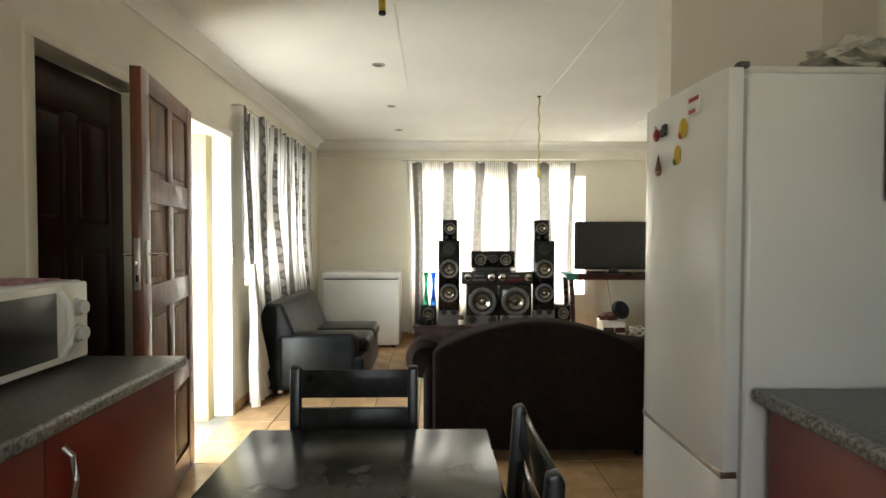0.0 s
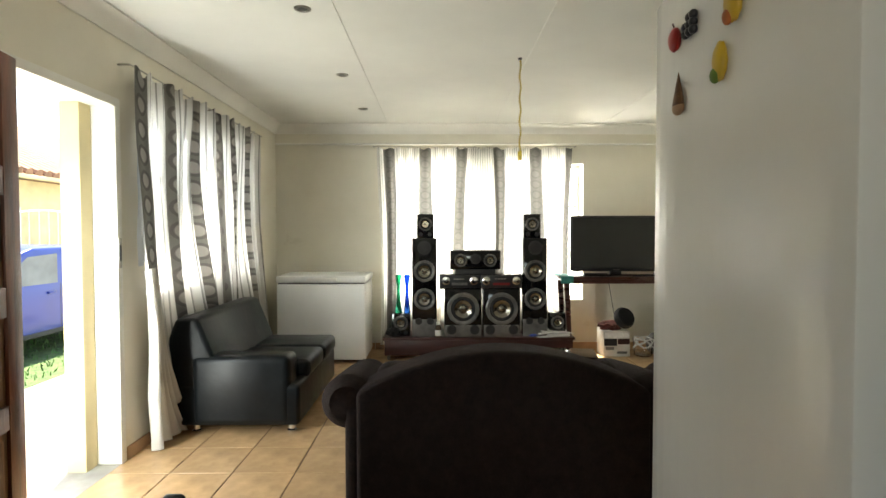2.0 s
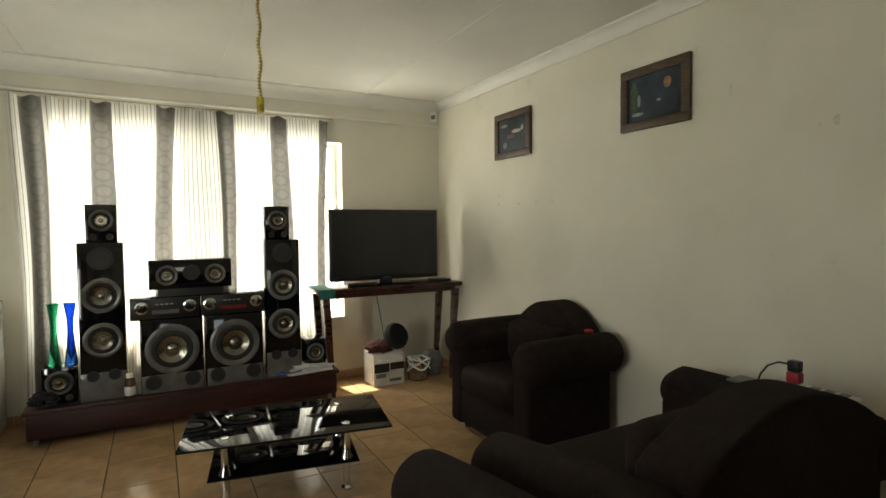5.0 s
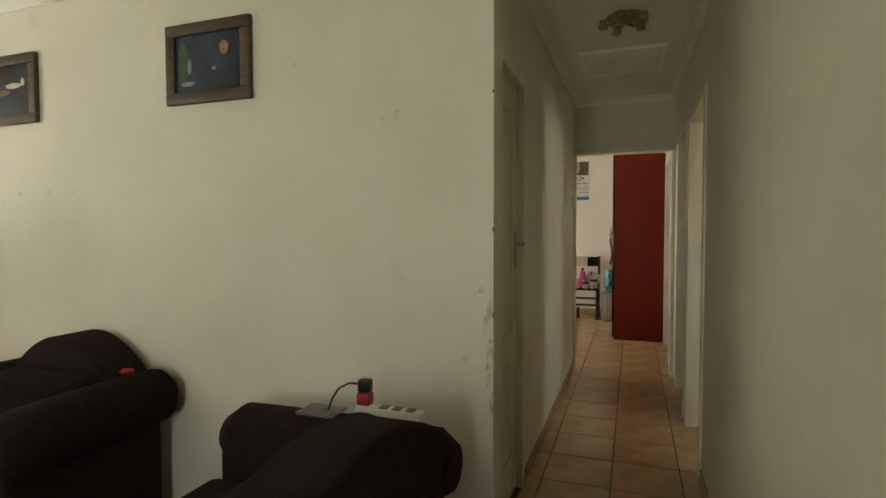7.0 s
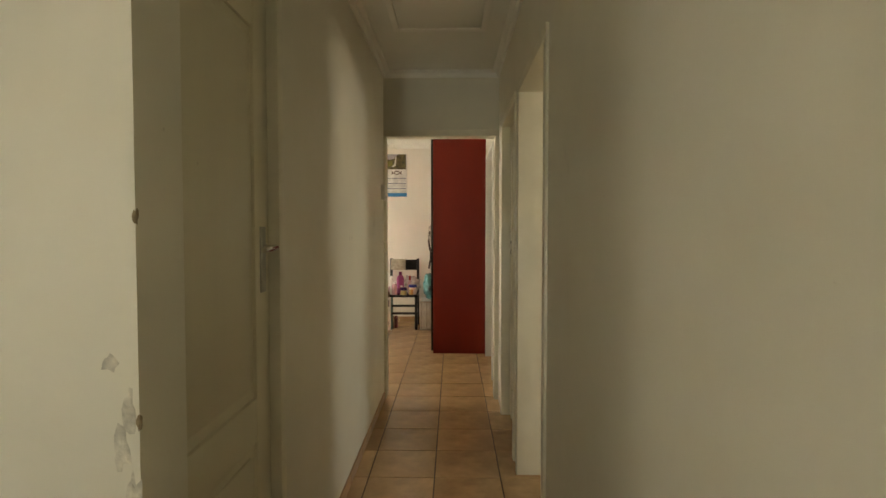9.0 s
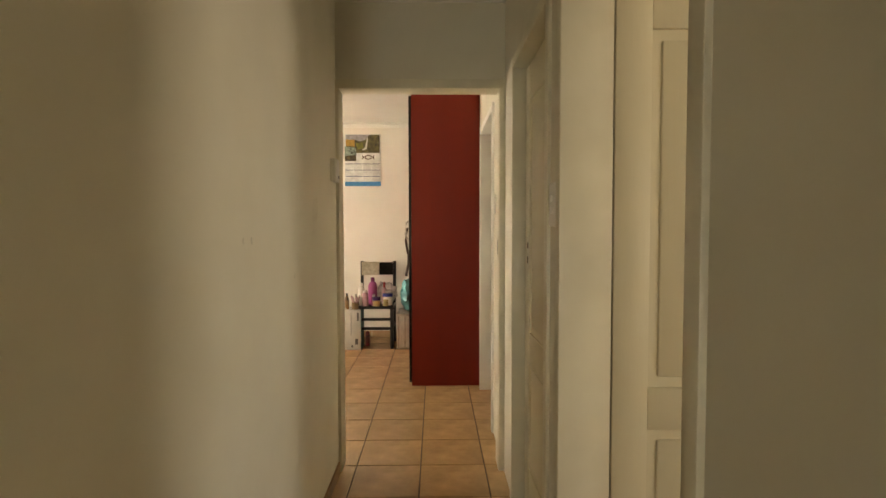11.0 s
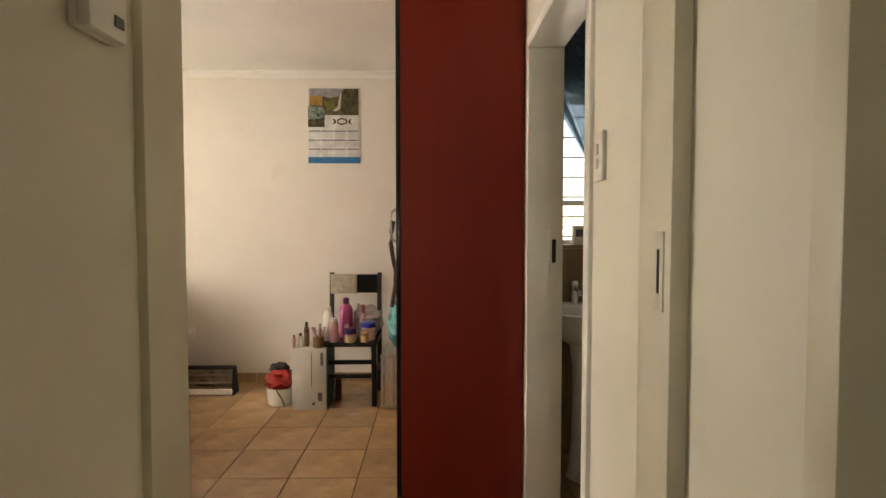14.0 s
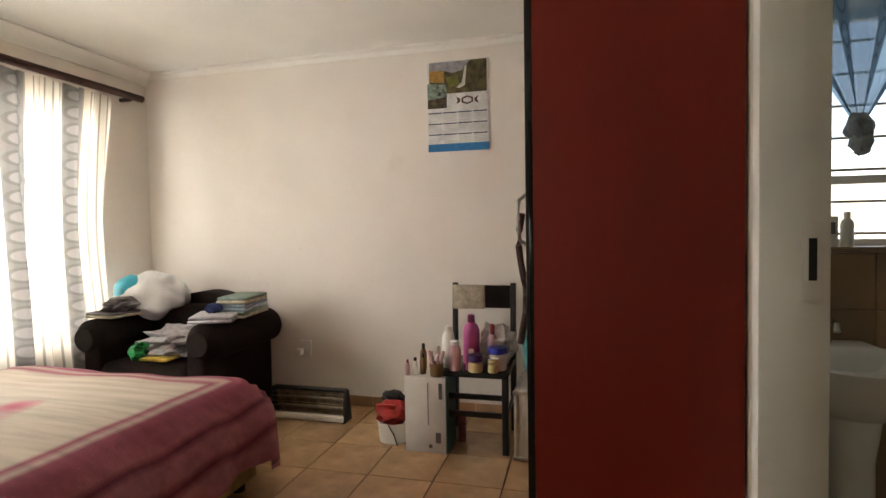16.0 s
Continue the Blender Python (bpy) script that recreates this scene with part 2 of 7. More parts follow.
M_CURTB = cloth("bedroom_curtain", (0.72, 0.66, 0.56), (0.30, 0.29, 0.27), 0.40, 0.35, fine=60, sheer=0.1, through_band=0.5, ring_dark=0.8, core_light=1.3)
M_CURTBATH = cloth("blue_curtain", (0.17, 0.31, 0.44), (0.09, 0.16, 0.24), 0.26, 0.30, fine=1, sheer=0.12, through_band=0.7, ring_dark=0.72, core_light=1.15)

# ---- building helpers ----


def box(bm, x0, x1, y0, y1, z0, z1, bev=0.0, seg=2):
    tmp = bmesh.new()
    bmesh.ops.create_cube(tmp, size=1)
    bmesh.ops.transform(tmp, matrix=Matrix.Translation(((x0 + x1) / 2, (y0 + y1) / 2, (z0 + z1) / 2))
                        @ Matrix.Diagonal((x1 - x0, y1 - y0, z1 - z0, 1)), verts=tmp.verts)
    if bev:
        bmesh.ops.bevel(tmp, geom=tmp.edges[:], offset=bev, segments=seg, profile=0.5, affect='EDGES', clamp_overlap=True)
    return merge(bm, tmp)


def merge(bm, tmp, m=None):
    me = bpy.data.meshes.new("tmp")
    if m is not None:
        bmesh.ops.transform(tmp, matrix=m, verts=tmp.verts)
    tmp.to_mesh(me)
    tmp.free()
    bm.from_mesh(me)
    bpy.data.meshes.remove(me)
    return bm


def cyl(bm, p0, p1, r0, r1=None, n=16, cap=True):
    p0, p1 = Vector(p0), Vector(p1)
    d = p1 - p0
    tmp = bmesh.new()
    bmesh.ops.create_cone(tmp, cap_ends=cap, segments=n, radius1=r0, radius2=r0 if r1 is None else r1, depth=d.length)
    return merge(bm, tmp, Matrix.Translation((p0 + p1) / 2) @ d.to_track_quat('Z', 'Y').to_matrix().to_4x4())


def lathe(bm, prof, m=Matrix(), n=24):
    """Turn (radius, height) pairs round the z axis."""
    tmp = bmesh.new()
    rings = [[tmp.verts.new((max(r, 1e-4) * math.cos(2 * math.pi * k / n), max(r, 1e-4) * math.sin(2 * math.pi * k / n), z)) for k in range(n)] for r, z in prof]
    for a, b in zip(rings, rings[1:]):
        for k in range(n):
            tmp.faces.new((a[k], a[(k + 1) % n], b[(k + 1) % n], b[k]))
    tmp.faces.new(list(reversed(rings[0])))
    tmp.faces.new(rings[-1])
    return merge(bm, tmp, m)


def tube(bm, pts, r, n=8):
    pts = [Vector(p) for p in pts]
    tmp = bmesh.new()
    rings = []
    for i, p in enumerate(pts):
        d = (pts[min(i + 1, len(pts) - 1)] - pts[max(i - 1, 0)]).normalized()
        q = d.to_track_quat('Z', 'Y')
        rings.append([tmp.verts.new(p + q @ Vector((r * math.cos(2 * math.pi * k / n), r * math.sin(2 * math.pi * k / n), 0))) for k in range(n)])
    for a, b in zip(rings, rings[1:]):
        for k in range(n):
            tmp.faces.new((a[k], a[(k + 1) % n], b[(k + 1) % n], b[k]))
    tmp.faces.new(list(reversed(rings[0])))
    tmp.faces.new(rings[-1])
    return merge(bm, tmp)


def prism(bm, prof, lo, hi, axis='x', bev=0.0, seg=2):
    """Extrude a closed outline of pairs along an axis: pairs are (y, z) along x, (x, z) along y, (x, y) along z."""
    tmp = bmesh.new()

    def at(a, b, c):
        return {'x': (c, a, b), 'y': (a, c, b), 'z': (a, b, c)}[axis]
    va = [tmp.verts.new(at(a, b, lo)) for a, b in prof]
    vb = [tmp.verts.new(at(a, b, hi)) for a, b in prof]
    k = len(prof)
    tmp.faces.new(va)
    tmp.faces.new(list(reversed(vb)))
    for i in range(k):
        tmp.faces.new((va[i], vb[i], vb[(i + 1) % k], va[(i + 1) % k]))
    bmesh.ops.recalc_face_normals(tmp, faces=tmp.faces[:])
    if bev:
        bmesh.ops.bevel(tmp, geom=tmp.edges[:], offset=bev, segments=seg, profile=0.5, affect='EDGES', clamp_overlap=True)
    return merge(bm, tmp)


def blob(bm, centre, size, sub=3, rough=0.0, seed=0, freq=3.0, power=1.0):
    """A soft lump: a rounded box-like ball, roughened by noise."""
    tmp = bmesh.new()
    bmesh.ops.create_icosphere(tmp, subdivisions=sub, radius=1)
    for v in tmp.verts:
        c = v.co
        if power != 1.0:
            c = Vector([math.copysign(abs(a) ** power, a) for a in c])
        if rough:
            c = c * (1 + rough * noise.noise(c * freq + Vector((seed, seed * 1.7, 0))))
        v.co = c
    return merge(bm, tmp, Matrix.Translation(centre) @ Matrix.Diagonal((*size, 1)))


def mesh_of(name, bm, material, smooth=None):
    me = bpy.data.meshes.new(name)
    bmesh.ops.recalc_face_normals(bm, faces=bm.faces[:])
    bm.to_mesh(me)
    bm.free()
    for m in (material if isinstance(material, (list, tuple)) else [material]):
        me.materials.append(m)
    if smooth is None or smooth:
        me.shade_smooth()
        me.set_sharp_from_angle(angle=radians(35 if smooth is None else smooth))
    return me


def part(name, bm, material, parent=None, label="", smooth=None):
    ob = new(name, mesh_of(name, bm, material, smooth))
    if parent is not None:
        ob.parent = parent
    if label:
        ob["label"] = label
    return ob


def thing(name, label, category, at=None, group=""):
    ob = new(name)
    ob.empty_display_size = 0.1
    if at is not None:
        ob.matrix_world = at
    return tagged(ob, label, category, group, "thing")


def solid(name, bm, material, label, category, group="", smooth=None):
    return tagged(part(name, bm, material, smooth=smooth), label, category, group, "thing")


def struct(name, bm, material, label, category="", smooth=None):
    return tagged(part(name, bm, material, smooth=smooth), label, category or name.split("_")[0], "", "structure")


def bx(*a, **k):
    return box(bmesh.new(), *a, **k)


# ---- structure ----
CEIL = 2.52
XW, YN, XE = -1.35, 6.72, 3.065      # living room: west, north and east faces
CN, CS = 2.985, 2.10                  # corridor faces
BX0, BX1, BY1 = 6.475, 9.85, 5.84     # bedroom


def wall_y(bm, y0, y1, x0, x1, holes, top=CEIL):
    """A wall along x between x0 and x1, with holes (x0, x1, z0, z1)."""
    x = x0
    for a, b, za, zb in sorted(holes):
        if a > x:
            box(bm, x, a, y0, y1, 0, top)
        if za > 0:
            box(bm, a, b, y0, y1, 0, za)
        if zb < top:
            box(bm, a, b, y0, y1, zb, top)
        x = b
    if x1 > x:
        box(bm, x, x1, y0, y1, 0, top)
    return bm


def wall_x(bm, x0, x1, y0, y1, holes, top=CEIL):
    y = y0
    for a, b, za, zb in sorted(holes):
        if a > y:
            box(bm, x0, x1, y, a, 0, top)
        if za > 0:
            box(bm, x0, x1, a, b, 0, za)
        if zb < top:
            box(bm, x0, x1, a, b, zb, top)
        y = b
    if y1 > y:
        box(bm, x0, x1, y, y1, 0, top)
    return bm


FD0, FD1 = 2.95, 3.75      # front door opening
SD0, SD1 = 1.86, 2.64      # second, shut door on the same wall
WW = (4.05, 5.78, 0.92, 2.10)
NW = (-0.05, 2.10, 0.55, 2.09)
struct("wall_west", wall_x(bmesh.new(), XW - 0.23, XW, -1.8, YN + 0.23, [(FD0, FD1, 0, 2.03), (SD0, SD1, 0, 2.05), WW]), M_WALL,
       "cream plastered wall with a doorway and a curtained window", "wall")
struct("wall_north", wall_y(bmesh.new(), YN, YN + 0.23, XW, 6.365, [NW]), M_WALL, "cream plastered wall with a wide curtained window", "wall")
struct("wall_east", wall_x(bmesh.new(), XE, XE + 0.14, 2.925, YN, []), M_WALL, "plain cream plastered wall with framed pictures, stained low down", "wall")
D2 = (3.18, 3.87)
struct("wall_corridor_north", wall_y(bmesh.new(), CN, CN + 0.14, XE + 0.14, 6.365, [(D2[0], D2[1], 0, 2.04)]), M_WALL, "cream plastered corridor wall with a shut door", "wall")
D3, D4 = (4.32, 5.09), (5.30, 6.02)
DB = (6.92, 7.77)
struct("wall_corridor_south", wall_y(bmesh.new(), CS - 0.13, CS, 1.055, BX1, [(D3[0], D3[1], 0, 2.035), (D4[0], D4[1], 0, 2.035), (DB[0], DB[1], 0, 2.035)]), M_WALL,
       "cream plastered corridor wall with three doorways", "wall")
struct("wall_bedroom_west", wall_x(bmesh.new(), 6.365, BX0, CS, BY1 + 0.2, [(2.128, 2.972, 0, 2.03)]), M_WALL, "plastered wall with the bedroom doorway", "wall")
BW = (7.2, 9.38, 0.55, 2.09)
struct("wall_bedroom_north", wall_y(bmesh.new(), BY1, BY1 + 0.2, BX0, BX1 + 0.2, [BW]), M_WALLB, "pale plastered bedroom wall with a curtained window", "wall")
struct("wall_bedroom_east", wall_x(bmesh.new(), BX1, BX1 + 0.2, CS - 0.13, BY1, []), M_WALLB, "plain pale plastered bedroom wall with a calendar", "wall")
# rooms behind
# the first opening is unseen, cut to take the added kitchen fill lamp
struct("wall_kitchen_south", wall_y(bmesh.new(), -1.8, -1.6, XW, 6.8, [(-0.5, 0.7, 1.1, 2.05), (2.4, 3.8, 0.9, 2.09)]), M_WALL, "cream plastered back wall", "wall")
struct("wall_kitchen_east", wall_x(bmesh.new(), 1.66, 1.80, -1.6, CS - 0.13, []), M_WALL, "cream plastered kitchen wall", "wall")
struct("wall_room_east", wall_x(bmesh.new(), 6.66, 6.80, -1.6, CS - 0.13, []), M_WALL, "cream plastered partition", "wall")
struct("wall_room_divide", wall_x(bmesh.new(), 5.2, 5.28, -1.6, CS - 0.13, []), M_WALL, "cream plastered partition", "wall")
BA = 8.42
M_BGROUT = mat("brown_wall_grout", (0.25, 0.165, 0.09), 0.85, var=0.15, scale=30)
M_BTILE = mat("brown_wall_tile", (0.31, 0.20, 0.105), 0.3, var=0.15, scale=4)
struct("wall_bathroom_east", wall_x(bmesh.new(), BA, BA + 0.18, -0.6, CS - 0.13, [(1.18, 1.86, 1.17, 2.0)]), M_WALLB, "pale bathroom wall with a louvred window", "wall")
struct("wall_bathroom_south", wall_y(bmesh.new(), -0.75, -0.6, 6.80, BA + 0.18, []), M_WALLB, "pale bathroom wall", "wall")
struct("ceiling", bx(XW - 0.2, BX1 + 0.2, -1.8, YN + 0.2, CEIL, CEIL + 0.1), M_CEIL, "white painted board ceiling with joint strips", "ceiling")
struct("floor", bx(XW - 0.23, BX1 + 0.2, -1.8, YN + 0.23, -0.12, -0.006), M_GROUT, "floor of beige ceramic tiles with dark joints", "floor")

# ---- doors and frames ----


def door_frame(name, axis, face_a, face_b, lo, hi, top, label, material=None, w=0.045, proud=0.012):
    """A steel frame round an opening through a wall; axis is the way the wall runs."""
    material = material or M_FRAME
    f = tagged(new(name), label, "door frame", "", "structure")

    def piece(n, a0, a1, z0, z1):
        bm = bmesh.new()
        if axis == 'x':
            box(bm, a0, a1, face_a - proud, face_b + proud, z0, z1, bev=0.004)
        else:
            box(bm, face_a - proud, face_b + proud, a0, a1, z0, z1, bev=0.004)
        part(n, bm, material, f)
    piece("jamb", lo - w, lo + 0.003, 0, top)
    piece("jamb", hi - 0.003, hi + w, 0, top)
    piece("head", lo - w, hi + w, top - 0.003, top + w)
    return f


def panel_door(name, w, h, t, material, label, rows, at, mat2=None, plate_side=1, handle=True, arched=False, handle_z=1.2):
    """A framed door leaf in the local plane x 0..w, z 0..h, y 0..t, with sunk and raised panels on both faces."""
    d = thing(name, label, "door", at)
    st = 0.105
    bm = bmesh.new()
    cols = [(st, w / 2 - st / 2 + 0.012), (w / 2 + st / 2 - 0.012, w - st)] if not arched else [(st, w - st)]
    zs = [0] + [z for r in rows for z in r] + [h]
    box(bm, 0, st, 0, t, 0, h, bev=0.003)
    box(bm, w - st, w, 0, t, 0, h, bev=0.003)
    for a, b in zip(zs[0::2], zs[1::2]):
        box(bm, st, w - st, 0.001, t - 0.001, a, b, bev=0.003)
    if len(cols) == 2:
        for a, b in rows:
            box(bm, cols[0][1], cols[1][0], 0.001, t - 0.001, a, b, bev=0.003)
    part("leaf_frame", bm, material, d)
    for r in rows:
        for c in cols:
            bm = bmesh.new()
            box(bm, c[0], c[1], t * 0.3, t * 0.7, r[0], r[1])
            m = 0.03
            box(bm, c[0] + m, c[1] - m, t * 0.12, t * 0.88, r[0] + m, r[1] - m, bev=0.008, seg=2)
            part("panel", bm, mat2 or material, d)
    if handle:
        x = w - 0.055 if plate_side > 0 else 0.055
        for face, sgn in ((0, -1), (t, 1)):
            p = part("lock_plate", box(bmesh.new(), x - 0.02, x + 0.02, min(face, face + sgn * 0.005), max(face, face + sgn * 0.005), handle_z - 0.1, handle_z + 0.09, bev=0.003), M_STEEL, d, "worn steel lock plate")
            bm = bmesh.new()
            y1 = face + sgn * 0.045
            tube(bm, [(x, face, handle_z + 0.03), (x, y1, handle_z + 0.03), (x - 0.02 * plate_side, y1 + sgn * 0.004, handle_z + 0.03), (x - 0.11 * plate_side, y1, handle_z + 0.025)], 0.008)
            part("handle", bm, M_CHROME, p)
    return d


door_frame("door_frame_1", 'y', XW - 0.11, XW, FD0, FD1, 2.03, "cream painted steel frame of the front door", M_WHITEF)
sp = part("strike_plate", box(bmesh.new(), XW + 0.010, XW + 0.016, FD1 + 0.004, FD1 + 0.03, 1.12, 1.29, bev=0.002), M_STEEL, bpy.data.objects["door_frame_1"], "chrome strike plate")
part("slot", box(bmesh.new(), XW + 0.0145, XW + 0.018, FD1 + 0.009, FD1 + 0.024, 1.16, 1.25), M_BLACKM, sp)
LEAF = Matrix.Translation((-1.31, 2.955, 0.012)) @ Matrix.Rotation(radians(-79.0), 4, 'Z')
panel_door("front_door", 0.84, 2.02, 0.045, M_WOOD, "weathered red-brown wooden panel door standing open against the wall",
           [(0.135, 0.52), (0.62, 0.97), (1.09, 1.455), (1.57, 1.93)], LEAF, M_WOODW, handle_z=1.2)
fd = bpy.data.objects["front_door"]
ep = part("edge_plate", bx(0.838, 0.844, 0.010, 0.034, 1.08, 1.30, bev=0.001), M_STEEL, fd, "worn steel lock plate on the door edge")
part("latch_bolt", bx(0.843, 0.853, 0.016, 0.028, 1.185, 1.205, bev=0.002), M_CHROME, ep)
part("dead_bolt", bx(0.843, 0.846, 0.016, 0.028, 1.115, 1.145, bev=0.001), M_BLACKM, ep)
door_frame("door_frame_2", 'y', XW - 0.2, XW, SD0, SD1, 2.05, "cream painted steel door frame")
panel_door("inner_door", SD1 - SD0 - 0.01, 2.03, 0.04, M_WOODD, "dark brown shut wooden door in a deep frame",
           [(0.17, 0.6), (0.72, 1.25), (1.36, 1.85)], Matrix.Translation((-1.47, SD0 + 0.005, 0.012)) @ Matrix.Rotation(radians(90), 4, 'Z'), handle=False)

door_frame("door_frame_3", 'x', CN, CN + 0.1, D2[0], D2[1], 2.04, "cream painted steel door frame in the corridor")
panel_door("corridor_door", D2[1] - D2[0] - 0.008, 2.02, 0.035, M_DOORP, "shut cream painted moulded door with two panels",
           [(0.2, 0.70), (0.825, 1.86)], Matrix.Translation((D2[0] + 0.004, CN + 0.022, 0.01)), arched=True, handle_z=1.22)
door_frame("door_frame_4", 'x', CS - 0.13, CS, D3[0], D3[1], 2.035, "cream painted steel door frame of an open doorway")
panel_door("open_room_door", 0.72, 2.01, 0.035, M_DOORP, "cream painted moulded door standing open into a room",
           [(0.2, 0.70), (0.825, 1.86)], Matrix.Translation((D3[1] - 0.002, CS - 0.147, 0.01)) @ Matrix.Rotation(radians(-90), 4, 'Z'), arched=True)
door_frame("door_frame_5", 'x', CS - 0.13, CS, D4[0], D4[1], 2.035, "cream painted steel door frame beside a light switch")
panel_door("shut_room_door", D4[1] - D4[0] - 0.008, 2.015, 0.035, M_DOORP, "shut cream painted moulded door with a lock plate",
           [(0.2, 0.70), (0.825, 1.86)], Matrix.Translation((D4[0] + 0.004, CS - 0.085, 0.01)), arched=True, handle=False)
lp = bpy.data.objects["shut_room_door"]
p_ = part("lock_plate", box(bmesh.new(), 0.603, 0.638, 0.034, 0.039, 1.115, 1.265, bev=0.002), M_FRAME, lp, "painted-over lock plate without a handle")
part("keyhole", box(bmesh.new(), 0.613, 0.628, 0.0365, 0.041, 1.135, 1.165, bev=0.002), mat("rusty_hole", (0.08, 0.045, 0.022), 0.9), p_)
part("spindle_hole", box(bmesh.new(), 0.611, 0.630, 0.0365, 0.041, 1.20, 1.228, bev=0.004), mat("rusty_hole", (0.08, 0.045, 0.022), 0.9), p_)
door_frame("door_frame_6", 'y', 6.365, BX0, 2.128, 2.972, 2.03, "cream painted steel frame of the bedroom doorway")
sp = part("strike_plate", box(bmesh.new(), 6.375, 6.41, 2.130, 2.134, 1.13, 1.265, bev=0.001), M_FRAME, bpy.data.objects["door_frame_6"], "painted-over strike plate")
part("slot", box(bmesh.new(), 6.388, 6.396, 2.1325, 2.1350, 1.16, 1.235), M_BLACKM, sp)
door_frame("door_frame_7", 'x', CS - 0.13, CS, DB[0], DB[1], 2.035, "white painted steel frame of the bathroom doorway", M_WHITEF)
sp = part("strike_plate", box(bmesh.new(), DB[1] - 0.009, DB[1] - 0.002, CS - 0.125, CS - 0.08, 1.07, 1.26, bev=0.002), M_WPLAST, bpy.data.objects["door_frame_7"], "white strike plate")
part("slot", box(bmesh.new(), DB[1] - 0.011, DB[1] - 0.007, CS - 0.11, CS - 0.093, 1.12, 1.22), M_BLACKM, sp)

# ---- cornices and skirting ----


def cornice(name, axis, c, lo, hi, sgn, s=0.075):
    """A coved strip below the ceiling along a wall whose face is at c; sgn points into the room."""
    prof = [(c, CEIL), (c, CEIL - s), (c + sgn * 0.012, CEIL - s), (c + sgn * 0.02, CEIL - s * 0.72), (c + sgn * s * 0.45, CEIL - s * 0.38),
            (c + sgn * s * 0.85, CEIL - 0.016), (c + sgn * s, CEIL - 0.012), (c + sgn * s, CEIL)]
    return struct(name, prism(bmesh.new(), prof, lo, hi, axis), M_CORN, "white moulded plaster cornice", "trim", smooth=60)


cornice("trim_1", 'x', YN, XW, XE, -1, 0.10)
cornice("trim_2", 'y', XW, -1.6, YN, 1, 0.10)
cornice("trim_3", 'y', XE, 2.925, YN, -1)
cornice("trim_4", 'x', CN, XE, 6.365, -1, 0.05)
cornice("trim_5", 'x', CS, 1.055, 6.365, 1, 0.05)
cornice("trim_6", 'y', 6.365, CS, CN, -1, 0.05)
cornice("trim_7", 'x', BY1, BX0, BX1, -1, 0.09)
cornice("trim_8", 'y', BX1, CS, BY1, -1, 0.05)


def skirt(name, axis, c, lo, hi, sgn, h=0.075):
    a, b = sorted((c, c + sgn * 0.01))
    bm = bmesh.new()
    n = max(1, round((hi - lo) / 0.36))
    for k in range(n):
        p, q = lo + (hi - lo) * k / n + 0.002, lo + (hi - lo) * (k + 1) / n - 0.002
        if axis == 'x':
            box(bm, p, q, a, b, 0, h, bev=0.002, seg=1)
        else:
            box(bm, a, b, p, q, 0, h, bev=0.002, seg=1)
    return struct(name, bm, M_SKIRT, "brown tile skirting along the wall", "baseboard")


skirt("baseboard_1", 'x', YN, XW, XE, -1)
skirt("baseboard_2", 'y', XE, 2.925, YN, -1)
skirt("baseboard_3", 'y', XW, FD1 + 0.06, YN, 1)
skirt("baseboard_4", 'x', CN, D2[1] + 0.05, 6.35, -1, 0.06)
skirt("baseboard_5", 'x', CS, 1.055, D3[0] - 0.05, 1, 0.06)
skirt("baseboard_6", 'y', BX1, CS, BY1, -1)
skirt("baseboard_7", 'x', BY1, BX0, BX1, -1)

# ---- windows ----


def window(name, axis, face, inner, lo, hi, z0, z1, lights, label, sgn, transom=None):
    """A steel window set near the outer face of its opening."""
    w = tagged(new(name), label, "window", "", "structure")
    d0, d1 = sorted((face, face - sgn * 0.04))

    def bar(n, a0, a1, za, zb, deep=0.0):
        bm = bmesh.new()
        if axis == 'x':
            box(bm, a0, a1, d0 - deep, d1 + deep, za, zb, bev=0.003)
        else:
            box(bm, d0 - deep, d1 + deep, a0, a1, za, zb, bev=0.003)
        return part(n, bm, M_WHITEF, w)
    bar("window_frame", lo, lo + 0.035, z0, z1)
    bar("window_frame", hi - 0.035, hi, z0, z1)
    bar("window_frame", lo + 0.035, hi - 0.035, z0, z0 + 0.035)
    bar("window_frame", lo + 0.035, hi - 0.035, z1 - 0.035, z1)
    for k in range(1, lights):
        c = lo + (hi - lo) * k / lights
        bar("mullion", c - 0.016, c + 0.016, z0 + 0.035, z1 - 0.035)
    if transom:
        bar("transom", lo + 0.035, hi - 0.035, transom - 0.014, transom + 0.014, -0.005)
    for k in range(lights):
        a, b = lo + (hi - lo) * k / lights + 0.02, lo + (hi - lo) * (k + 1) / lights - 0.02
        bm = bmesh.new()
        m = (d0 + d1) / 2
        if axis == 'x':
            box(bm, a, b, m - 0.002, m + 0.002, z0 + 0.02, z1 - 0.02)
        else:
            box(bm, m - 0.002, m + 0.002, a, b, z0 + 0.02, z1 - 0.02)
        p = part("pane", bm, M_GLASS, w)
        p.visible_shadow = False
    bm = bmesh.new()
    e0, e1 = sorted((face - sgn * 0.04, inner - sgn * 0.02))
    if axis == 'x':
        box(bm, lo, hi, e0, e1, z0 - 0.003, z0 + 0.012, bev=0.003)
    else:
        box(bm, e0, e1, lo, hi, z0 - 0.003, z0 + 0.012, bev=0.003)
    part("window_sill", bm, M_WHITEF, w)
    return w


window("window_1", 'x', YN + 0.19, YN, *NW, 4, "white steel window behind banded curtains", 1, 1.62)
window("window_2", 'y', XW - 0.19, XW, *WW, 3, "white steel window behind banded curtains", -1, 1.7)
window("window_3", 'x', BY1 + 0.17, BY1, *BW, 3, "white steel window behind bedroom curtains", 1, 1.62)

# ---- curtains ----


